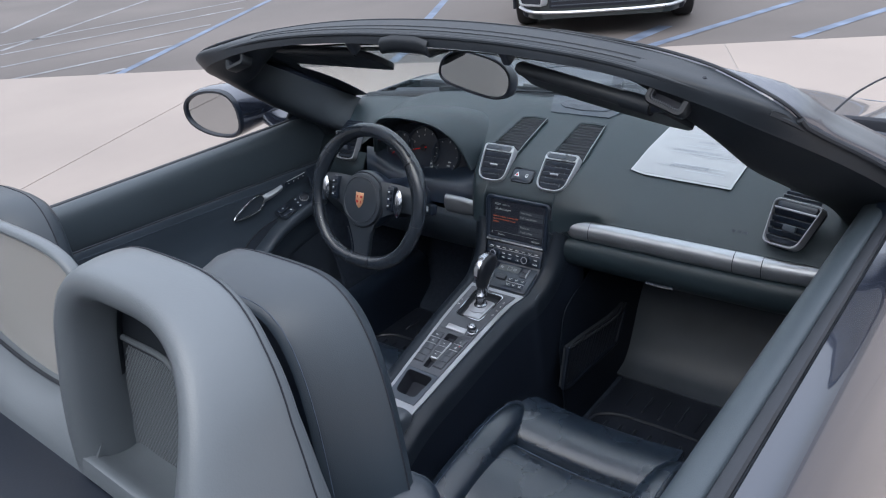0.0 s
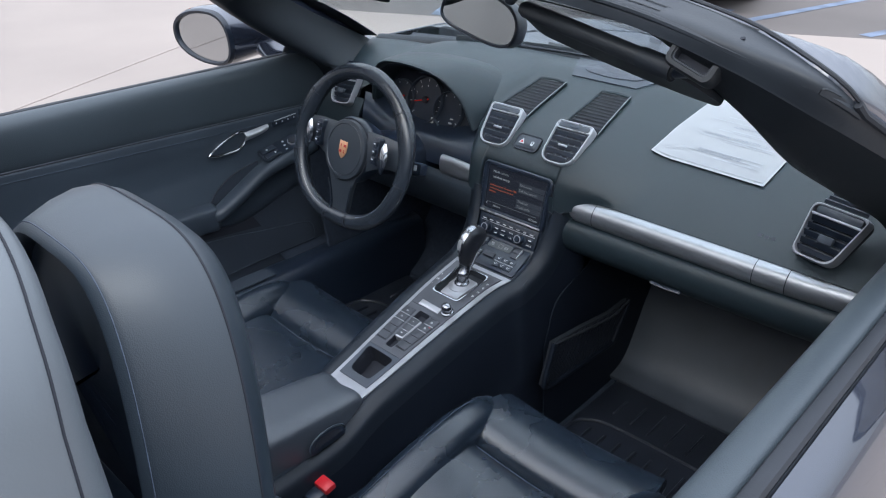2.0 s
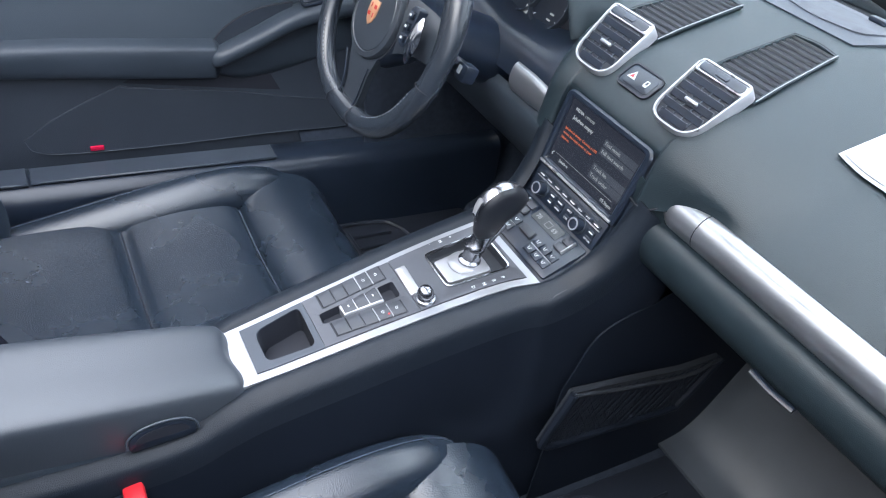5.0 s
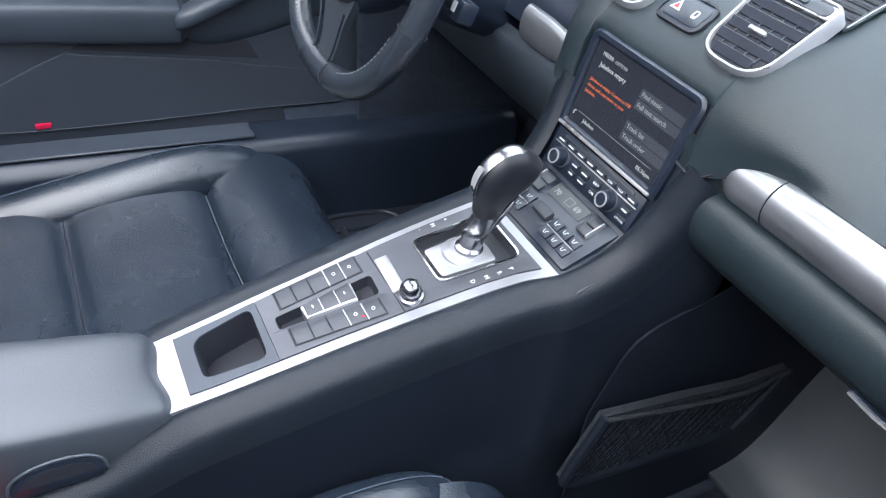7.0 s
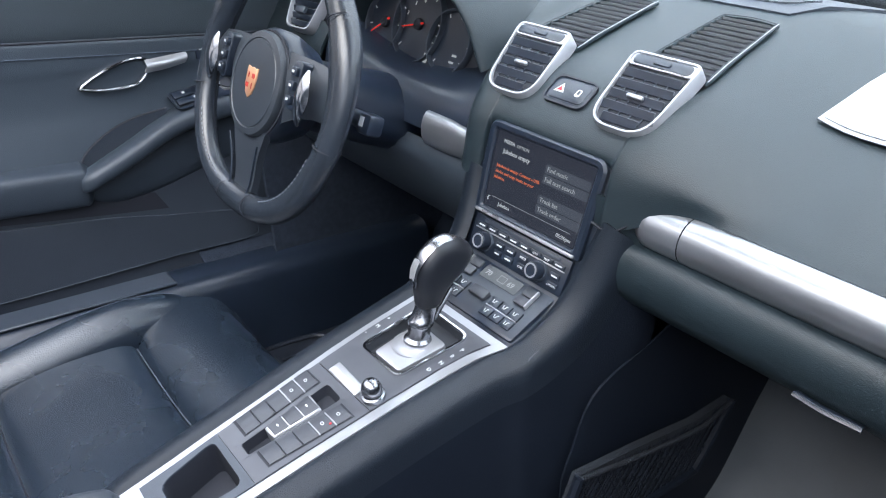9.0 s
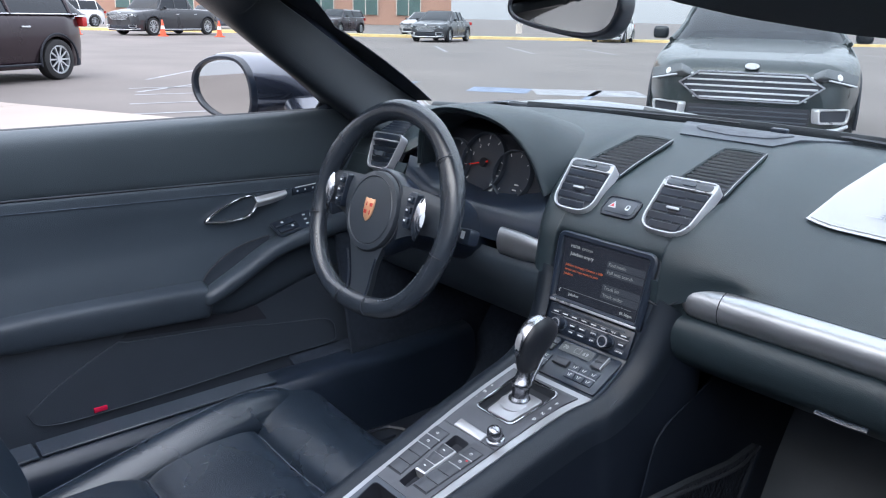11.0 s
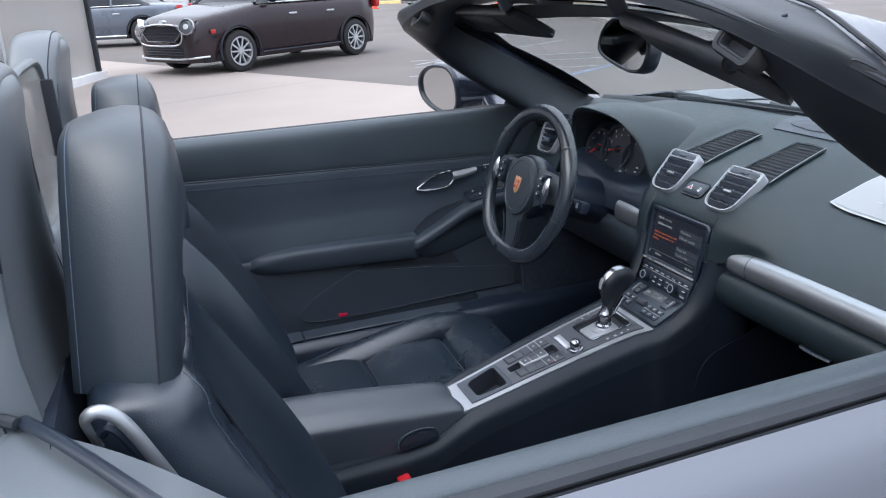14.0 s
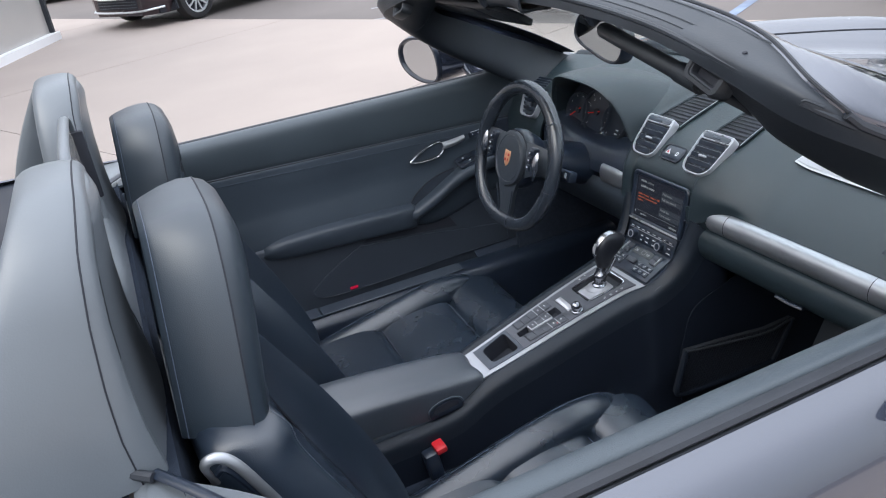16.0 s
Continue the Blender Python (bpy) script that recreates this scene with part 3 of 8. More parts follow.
cover_rows = [[(x, y, z - 0.02 * ((x + 0.005) / 0.06) ** 4 * (0.4 if k < 3 else 0)) for k, (y, z) in enumerate(((-0.349, 1.272), (-0.356, 1.262), (-0.350, 1.243), (-0.322, 1.234), (-0.290, 1.232)))] for x in (-0.062, -0.058, -0.03, 0.0, 0.03, 0.052, 0.056)]
part("header_cover", sheet(smooth_grid(cover_rows, 18, 16), 0.005), LINING, header, "soft cover of the roof latch")
for s in (-1, 1):
    u, n = Vector((0.94, -0.07 * s, -0.31 * s)).normalized(), Vector((0.10 * s, -0.90, 0.42)).normalized()
    m = plane_frame((s * 0.521, -0.354, 1.203), u, n.cross(u))
    sock = part("roof_latch_socket", hollow(rrect(0.070, 0.045, 0.012), rrect(0.048, 0.025, 0.005), m, -0.020, 0.005, 0.006), CORNER, header, "soft black roof latch socket")
    part("socket_rim", hollow(rrect(0.054, 0.030, 0.006), rrect(0.046, 0.022, 0.004), m, -0.010, 0.0030, 0.002), RUBBER, sock)
    part("socket_floor", extrude(rrect(0.052, 0.028, 0.004), m, -0.022, -0.010), VOID, sock)

# sun visors
for s in (-1, 1):
    visor = thing("sun_visor", (s * 0.32, -0.30, 1.20), "dark grey folded sun visor under the windscreen header", "visor", "sun visors")
    if s < 0:
        m = plane_frame((-0.318, -0.242, 1.193), (1, 0.02, 0.01), (0, 0.87, -0.49))
        outline = round_poly([(0.150, 0.058), (-0.215, 0.050), (-0.215, -0.050), (0.115, -0.050), (0.140, -0.030)], [0.030, 0.018, 0.012, 0.012, 0.02], 5)
        part("panel", extrude(outline, m, -0.007, 0.007, 0.006), LINING, visor)
        part("panel_seam", tube([m @ Vector((x * 0.975, y * 0.95, -0.0068)) for x, y in outline], 0.0009, 5, closed=True), VOID, visor)
        part("vanity_lid", extrude(rrect(0.15, 0.075, 0.008), m @ pose(-0.06, 0.008, 0) @ pose(0, 0, 0, 180), 0.005, 0.0085, 0.001), LINING, visor)
        part("hinge_rod", tube([m @ Vector((-0.195, -0.046, 0.0)), m @ Vector((0.115, -0.046, 0.0))], 0.0105, 12), CORNER, visor, "black hinge rod")
        part("pivot", tube([m @ Vector((-0.185, -0.046, 0.0)), m @ Vector((-0.215, -0.056, 0.012)), (-0.55, -0.31, 1.205)], 0.012, 10), LINING, visor)
    else:
        a, b = Vector((0.216, -0.297, 1.215)), Vector((0.487, -0.330, 1.176))
        m = plane_frame((a + b) / 2, b - a, (0, 0.85, -0.53))
        part("panel", extrude(round_poly([(0.190, 0.050), (0.172, 0.076), (0.130, 0.092), (0.035, 0.107), (-0.070, 0.112), (-0.168, 0.106), (-0.145, 0.0), (0.160, 0.0)], [0.006, 0.008, 0.02, 0.02, 0.02, 0.022, 0.006, 0.006], 4), m, -0.006, 0.006, 0.005), LINING, visor)
        part("hinge_rod", tube([a, a.lerp(b, 0.03), a.lerp(b, 0.97), b], [0.009, 0.0125, 0.0125, 0.010], 14), CORNER, visor, "black hinge rod")
        part("rod_sleeve", tube([a.lerp(b, 0.80), a.lerp(b, 0.99)], 0.0145, 14), LINING, visor)
        part("pivot", tube([b, b + Vector((0.012, -0.004, 0.004)), (0.508, -0.338, 1.182)], 0.009, 10), PLASTIC, visor)
    part("clip", rbox((s * 0.192, -0.297, 1.236), (0.017, 0.024, 0.036), 0.005, 3, pose(0, 0, 0, 30)), HARD, visor, "small grey hook")

# rear-view mirror
rvm = thing("rear_view_mirror", (0.03, -0.17, 1.18), "dark oval rear-view mirror hanging behind the windscreen", "mirror")
m = plane_frame((0.017, -0.160, 1.160), (0.97, -0.20, -0.12), (0.10, 0.14, 0.98))
shape = [(0.104 * math.copysign(abs(math.cos(a)) ** 0.7, math.cos(a)) + 0.012 * math.sin(a), 0.038 * math.copysign(abs(math.sin(a)) ** 0.8, math.sin(a)) - 0.008 * math.cos(a) ** 2) for a in (2 * math.pi * k / 40 for k in range(40))]
part("housing", extrude([(-x * 1.03, y * 1.12) for x, y in shape], m @ pose(0, 0, 0, 0, 180, 0), -0.004, 0.024, 0.014), PLASTIC, rvm, "black plastic housing")
part("bezel", hollow([(x * 1.03, y * 1.12) for x, y in shape], [(x * 0.985, y * 0.96) for x, y in shape], m, 0.002, 0.0085, 0.002), PLASTIC, rvm, "black rim")
part("glass", extrude(shape, m, 0.003, 0.006), DARKMIRROR, rvm, "dimmed mirror glass")
part("stalk", tube([m @ Vector((0, 0.0, -0.03)), (0.02, -0.12, 1.205), (0.02, -0.10, 1.225)], [0.014, 0.011, 0.02], 10), PLASTIC, rvm)

# door mirrors: an egg-shaped glass in a long glossy housing
for s in (-1, 1):
    dm = thing("door_mirror", (s * 0.84, 0.02, 0.92), "glossy navy door mirror with a clear glass", "mirror", "door mirrors")
    m = plane_frame((s * 0.972, -0.125, 0.970), (1, -0.20 * s, 0), (0.03, -0.08, 1))
    o = []
    for k in range(44):
        a = 2 * math.pi * k / 44
        ca, sa = math.cos(a), math.sin(a)
        out_side = ca * s > 0
        o.append(((0.122 if out_side else 0.100) * math.copysign(abs(ca) ** (0.95 if out_side else 0.72), ca), (0.077 if sa > 0 else 0.073) * math.copysign(abs(sa) ** 0.85, sa) * (1 - 0.10 * s * ca)))
    rows = [[m @ Vector((x * f + s * dx, y * f * g + dz, -d)) for x, y in o] for f, g, d, dx, dz in ((0.985, 1, -0.014, 0, 0), (1.03, 1, -0.002, 0, 0), (1.02, 1, 0.025, -0.006, 0), (0.95, 1.0, 0.065, -0.022, -0.002), (0.80, 1.0, 0.110, -0.042, -0.010), (0.56, 1.0, 0.142, -0.066, -0.022), (0.22, 1.0, 0.158, -0.080, -0.032))]
    part("housing", surf(bmesh.new(), rows, ring=True, caps=True), PAINT, dm)
    part("surround", hollow([(x * 0.995, y * 0.995) for x, y in o], [(x * 0.86, y * 0.84) for x, y in o], m, 0.004, 0.025, 0.006), PLASTIC, dm, "black glass surround")
    part("glass", extrude([(x * 0.865, y * 0.845) for x, y in o], m, 0.008, 0.0175), MIRROR, dm, "clear mirror glass")
    foot = [[Vector((s * (cx + rx * math.cos(a)), cy + ry * math.sin(a), cz)) for a in np.linspace(0, 2 * math.pi, 21)[:-1]] for cx, cy, cz, rx, ry in ((0.905, -0.005, 0.952, 0.040, 0.060), (0.885, 0.010, 0.930, 0.034, 0.058), (0.855, 0.035, 0.908, 0.032, 0.070), (0.835, 0.05, 0.885, 0.032, 0.085))]
    part("foot", surf(bmesh.new(), foot, ring=True, caps=True), PAINT, dm)
    tri_rows = [[(s * 0.785, -0.05, 0.928), (s * 0.785, 0.14, 0.928)], [(s * 0.780, 0.0, 0.948), (s * 0.780, 0.12, 0.948)], [(s * 0.775, 0.05, 0.965), (s * 0.775, 0.10, 0.965)]]
    part("corner_cover", sheet(smooth_grid(tri_rows, 6, 4), 0.02), PLASTIC, dm)

# floor pan, bulkhead and rear deck
part("firewall", rbox((0, 0.545, 0.56), (1.50, 0.03, 0.74), 0.01), VOID, body)
part("floor_pan", rbox((0, -0.30, 0.175), (1.42, 1.75, 0.05), 0.01), VOID, body)
bulk = [[(x, -1.10, 0.93), (x, -1.095, 0.90), (x, -1.085, 0.80), (x, -1.06, 0.5), (x, -1.02, 0.2)] for x in (-0.72, 0, 0.72)]
part("rear_bulkhead", sheet(smooth_grid(bulk, 5, 14), 0.02), CARPET, body, "dark carpeted rear bulkhead")
deck = [[(x, -1.135, 0.935 - 0.012 * (x / 0.75) ** 2), (x, -1.35, 0.955 - 0.02 * (x / 0.75) ** 2), (x, -1.7, 0.955 - 0.03 * (x / 0.75) ** 2), (x, -2.1, 0.90 - 0.03 * (x / 0.75) ** 2), (x * 0.97, -2.44, 0.80)] for x in (-0.80, -0.4, 0, 0.4, 0.80)]
part("rear_deck", sheet(smooth_grid(deck, 31, 24), 0.004), DECK, body, "dark navy rear deck")
shelf = [[(x, -1.13, 0.935 - 0.012 * (x / 0.75) ** 2), (x, -1.115, 0.935), (x, -1.10, 0.925), (x, -1.095, 0.90)] for x in (-0.74, -0.37, 0, 0.37, 0.74)]
part("rear_shelf", sheet(smooth_grid(shelf, 21, 10), 0.004), HOOP, body, "grey moulded shelf in front of the deck")
for s in (-1, 1):
    part("quarter_strip", tube(catmull([(s * 0.547, -1.104, 0.944), (s * 0.585, -1.079, 0.945), (s * 0.62, -1.056, 0.944), (s * 0.71, -1.0, 0.940)], 10), 0.007, 8, squash=(1.0, 0.6)), PLASTIC, body, "glossy black strip on the quarter trim")
    q = [[(s * 0.54, -1.11, 0.938), (s * 0.605, -1.02, 0.920), (s * 0.685, -0.94, 0.902)], [(s * 0.66, -1.13, 0.942), (s * 0.70, -1.04, 0.938), (s * 0.735, -0.935, 0.928)], [(s * 0.80, -1.14, 0.925), (s * 0.80, -1.04, 0.925), (s * 0.80, -0.93, 0.925)]]
    part("quarter_trim", sheet(smooth_grid(q, 10, 10), 0.006), HOOP, body, "grey padded quarter trim")
    part("hoop_base_seam", tube(catmull([(s * 0.43, -1.265, 0.958), (s * 0.505, -1.170, 0.953), (s * 0.556, -1.106, 0.946)], 12), 0.006, 8), RUBBER, body, "black rubber seam at the hoop")
    part("quarter_inner", sheet(smooth_grid([[(s * 0.690, -0.935, 0.892), (s * 0.70, -0.94, 0.6), (s * 0.70, -0.94, 0.3)], [(s * 0.55, -1.085, 0.915), (s * 0.60, -1.04, 0.6), (s * 0.62, -1.0, 0.3)]], 6, 8), 0.01), PANEL, body)

# roll hoops
for s in (-1, 1):
    hoop = thing("roll_hoop", (s * 0.335, -1.10, 0.93), "grey shelled rollover hoop behind a seat", "roll hoop", "roll hoops")
    cx = s * 0.335
    g = []
    n = 41
    for i in range(n):
        a = math.pi * i / (n - 1)
        ca, sa = math.cos(a), math.sin(a)
        x = (0.172 if ca * s > 0 else 0.145) * math.copysign(abs(ca) ** 0.62, ca)
        z = 0.93 + 0.276 * abs(sa) ** 0.62
        k = 1 - sa
        x += math.copysign(0.05 * max(0, k - 0.55) ** 1.3, ca)
        front = float(np.interp(z + 0.03, (0.93, 0.96, 1.0, 1.07, 1.13, 1.19, 1.23), (-1.082, -1.090, -1.097, -1.100, -1.099, -1.094, -1.086)))
        rear = -1.162 - (0.125 * k ** 1.1 if ca * s > 0 else 0.022 * k)
        yc, wy, wr = (front + rear) / 2, (front - rear) / 2, 0.020 + 0.006 * k
        rad = Vector((ca * 0.9, 0, max(0.05, sa))).normalized()
        g.append([Vector((cx + x, yc, z)) + rad * (wr * math.copysign(abs(math.cos(t)) ** 0.75, math.cos(t))) + Vector((0, wy * math.copysign(abs(math.sin(t)) ** 0.75, math.sin(t)), 0)) for t in (2 * math.pi * q / 18 for q in range(18))])
    shell = part("shell", surf(bmesh.new(), g, ring=True, caps=True), HOOP, hoop)
    part("seam", tube([r[2] + (r[2] - Vector((cx, -1.105, 1.0))) * 0.001 for r in g], 0.0010, 6), VOID, shell, "dark shell seam")
    m = plane_frame((cx, -1.112, 1.03), (1, 0, 0), (0, 0.06, 0.998))
    part("recess_wall", extrude(rrect(0.34, 0.32, [0.13, 0.13, 0.02, 0.02], 8), m, -0.002, 0.002), LINING, hoop, "dark wall of the hoop's recess")
    part("recess_liner", surf(bmesh.new(), [[p - Vector((math.copysign(0.0015, p.x - cx), 0, 0.0015)) for p in r[4:9]] for r in g[4:-4]]), LINING, hoop, "dark inner lining of the hoop")
    rows = []
    for i in range(20):
        a, b = g[i][4], g[40 - i][4]
        rows.append([a.lerp(b, u) + Vector((0, 0.016 * math.sin(math.pi * u) * min(1, (19.5 - i) / 6) - 0.003, 0)) for u in np.linspace(0, 1, 15)])
    part("front_cover", surf(bmesh.new(), rows), HOOP, hoop, "smooth grey front of the hoop")
    mesh_o = rrect(0.15, 0.165, [0.06, 0.012, 0.006, 0.006] if s > 0 else [0.012, 0.06, 0.006, 0.006], 6, (-0.062 * s, -0.010))
    part("mesh_insert", extrude(mesh_o, m, -0.0005, 0.0045), NETDARK, hoop, "dark woven mesh insert")
    for i in range(-40, 41):
        for dx in (0.8, -0.8):
            x0 = -0.062 * s + 0.0052 * i
            a, b = (x0 - dx * 0.075, -0.0855), (x0 + dx * 0.075, 0.0655)
            pts_in = [(a[0] + (b[0] - a[0]) * q / 30, a[1] + (b[1] - a[1]) * q / 30) for q in range(31)]
            pts_in = [p for p in pts_in if abs(p[0] + 0.062 * s) < 0.072 - max(0, p[1] - 0.01) * 0.5 and abs(p[1] + 0.010) < 0.078]
            if len(pts_in) > 2:
                part("strand", tube([m @ Vector((*pts_in[0], 0.0048)), m @ Vector((*pts_in[-1], 0.0048))], 0.0006, 4), HOOP, hoop)
    part("mesh_rim", tube([m @ Vector((x, y, 0.004)) for x, y in mesh_o], 0.0035, 8, closed=True), HOOP, hoop)
    part("recess_floor", sheet(smooth_grid([[(cx + 0.150 * t, y, z + 0.004 * t * t) for t in (-1, -0.3, 0.3, 1)] for y, z in ((-1.105, 0.952), (-1.13, 0.948), (-1.155, 0.953), (-1.172, 0.962), (-1.182, 0.960), (-1.186, 0.940))], 10, 12), 0.006), HOOP, hoop, "moulded floor of the recess")
    if s < 0:
        part("slot", rbox((cx + 0.186, -1.105, 1.10), (0.012, 0.020, 0.12), 0.003, 2), VOID, hoop, "dark slot for the deflector")
deflector = thing("wind_deflector", (0, -1.115, 0.93), "hazy pale wind deflector in a padded grey frame between the hoops", "wind deflector")
m = plane_frame((0, -1.115, 1.075), (1, 0, 0), (0, 0, 1))
pane = part("pane", extrude(rrect(0.36, 0.225, [0.05, 0.05, 0.01, 0.01]), m, -0.0025, 0.0025), TINT, deflector)
pane.visible_shadow = False
part("frame", tube(catmull([(-0.182, -1.115, 0.98), (-0.182, -1.115, 1.08), (-0.172, -1.115, 1.15), (-0.13, -1.115, 1.186), (0.0, -1.115, 1.192), (0.13, -1.115, 1.186), (0.172, -1.115, 1.15), (0.182, -1.115, 1.08), (0.182, -1.115, 0.98)], 48), 0.0070, 10, squash=(1.2, 0.9)), HOOP, deflector, "padded grey frame")
br = [[(x, -1.185, 0.938), (x, -1.175, 0.958), (x, -1.14, 0.976 + 0.03 * (x / 0.2) ** 2), (x, -1.105, 0.976 + 0.03 * (x / 0.2) ** 2), (x, -1.09, 0.95), (x, -1.085, 0.86)] for x in (-0.2, -0.1, 0, 0.1, 0.2)]
part("cross_panel", sheet(smooth_grid(br, 21, 16), 0.005), HOOP, deflector, "grey cross panel under the pane")
part("panel_groove", tube([(x, -1.128, 0.980 + 0.03 * (x / 0.2) ** 2) for x in np.linspace(-0.17, 0.17, 12)], 0.003, 6), RUBBER, deflector)


# ---- dashboard ----
dash = thing("dashboard", (0, 0.15, 0.5), "dark grey grained dashboard with three visible round-cornered vents", "dashboard")

CENTRE = [(0.47, 0.925), (0.42, 0.947), (0.33, 0.952), (0.23, 0.931), (0.13, 0.902), (0.055, 0.874), (0.018, 0.845), (0.004, 0.82)]
FLANK = [(0.46, 0.925), (0.41, 0.945), (0.31, 0.934), (0.21, 0.902), (0.14, 0.869), (0.08, 0.835), (0.035, 0.803), (0.014, 0.786)]
RIGHT = [(0.36, 0.905), (0.33, 0.925), (0.27, 0.920), (0.20, 0.897), (0.14, 0.868), (0.08, 0.835), (0.035, 0.803), (0.012, 0.786)]
DRIVER = [(0.46, 0.925), (0.42, 0.945), (0.36, 0.950), (0.29, 0.951), (0.24, 0.950), (0.20, 0.947), (0.17, 0.94), (0.155, 0.92)]
LEFT = [(0.36, 0.905), (0.34, 0.925), (0.29, 0.930), (0.23, 0.924), (0.16, 0.91), (0.10, 0.893), (0.06, 0.872), (0.04, 0.845)]


def station(x, sec):
    return [(x, y, z) for y, z in sec]


def between(p, q, t):
    return [(a + (c - a) * t, b + (d - b) * t) for (a, b), (c, d) in zip(p, q)]


def centre_share(x, x0, x1):
    """1 at the stack, falling smoothly to 0 on the passenger's side."""
    t = min(1.0, max(0.0, (x - x0) / (x1 - x0)))
    return 1 - t * t * (3 - 2 * t)


SIDE = CENTRE[:6] + [(-0.003, 0.822), (-0.018, 0.748)]
BEHIND = CENTRE[:6] + [(-0.001, 0.8225), (0.010, 0.795)]
stations = [station(-0.775, LEFT), station(-0.70, LEFT), station(-0.60, between(LEFT, DRIVER, 0.1)), station(-0.53, between(LEFT, DRIVER, 0.75)), station(-0.36, DRIVER), station(-0.20, between(CENTRE, DRIVER, 0.75)),
            station(-0.160, between(SIDE, DRIVER, 0.25)), station(-0.132, SIDE), station(-0.103, SIDE), station(-0.095, BEHIND), station(-0.05, BEHIND), station(0.0, BEHIND), station(0.05, BEHIND), station(0.089, BEHIND), station(0.097, SIDE), *[station(x, between(FLANK, SIDE, centre_share(x, 0.10, 0.27))[:7] + between(FLANK, SIDE, centre_share(x, 0.098, 0.20))[7:]) for x in (0.110, 0.125, 0.140, 0.155, 0.170, 0.190, 0.210, 0.235, 0.265, 0.300)], station(0.36, FLANK), station(0.45, FLANK), station(0.62, between(FLANK, RIGHT, 0.45)), station(0.775, RIGHT)]
top_pad = part("top_pad", sheet(smooth_grid(stations, 145, 36), 0.006), PAD, dash, "grained soft dash top")

# seam where the base panel under the windscreen meets the pad, and the speaker lid
part("defrost_slot", tube(catmull([(-0.45, 0.405, 0.955), (-0.2, 0.43, 0.957), (-0.05, 0.437, 0.958)], 14), 0.004, 6, squash=(1.6, 0.5)), VOID, top_pad, "dark demister slot")
part("defrost_slot", tube(catmull([(0.14, 0.43, 0.957), (0.30, 0.415, 0.952), (0.48, 0.385, 0.944)], 14), 0.006, 6, squash=(1.8, 0.5)), VOID, top_pad, "dark demister slot")

def dash_height(x, y):
    k = 1 - centre_share(x, 0.10, 0.27)
    a = np.interp(y, [p[0] for p in reversed(CENTRE)], [p[1] for p in reversed(CENTRE)])
    b = np.interp(y, [p[0] for p in reversed(FLANK)], [p[1] for p in reversed(FLANK)])
    return a * (1 - k) + b * k


# speaker lid in the middle of the dash top, following its curve
def lid_sheet(y0, y1, wide, lift):
    rows = []
    for i in range(13):
        y = y0 + (y1 - y0) * i / 12
        z = float(dash_height(0, y)) + lift
        rows.append([(0.006 + wide(i / 12) * (2 * j / 8 - 1), y, z) for j in range(9)])
    return sheet(rows, 0.004)


part("speaker_surround", lid_sheet(0.285, 0.418, lambda t: 0.085 + 0.07 * t, 0.0045), HARD, dash, "paler grey speaker surround")
spk = part("speaker_grille", lid_sheet(0.306, 0.392, lambda t: 0.012 + 0.070 * (1 - abs(2 * t - 1) ** 3.5) ** 0.5, 0.0065), NET, dash, "dark speaker grille lid")
part("light_sensor", rbox((0.045, 0.398, 0.9580), (0.03, 0.014, 0.008), 0.003, 2), PLASTIC, spk)


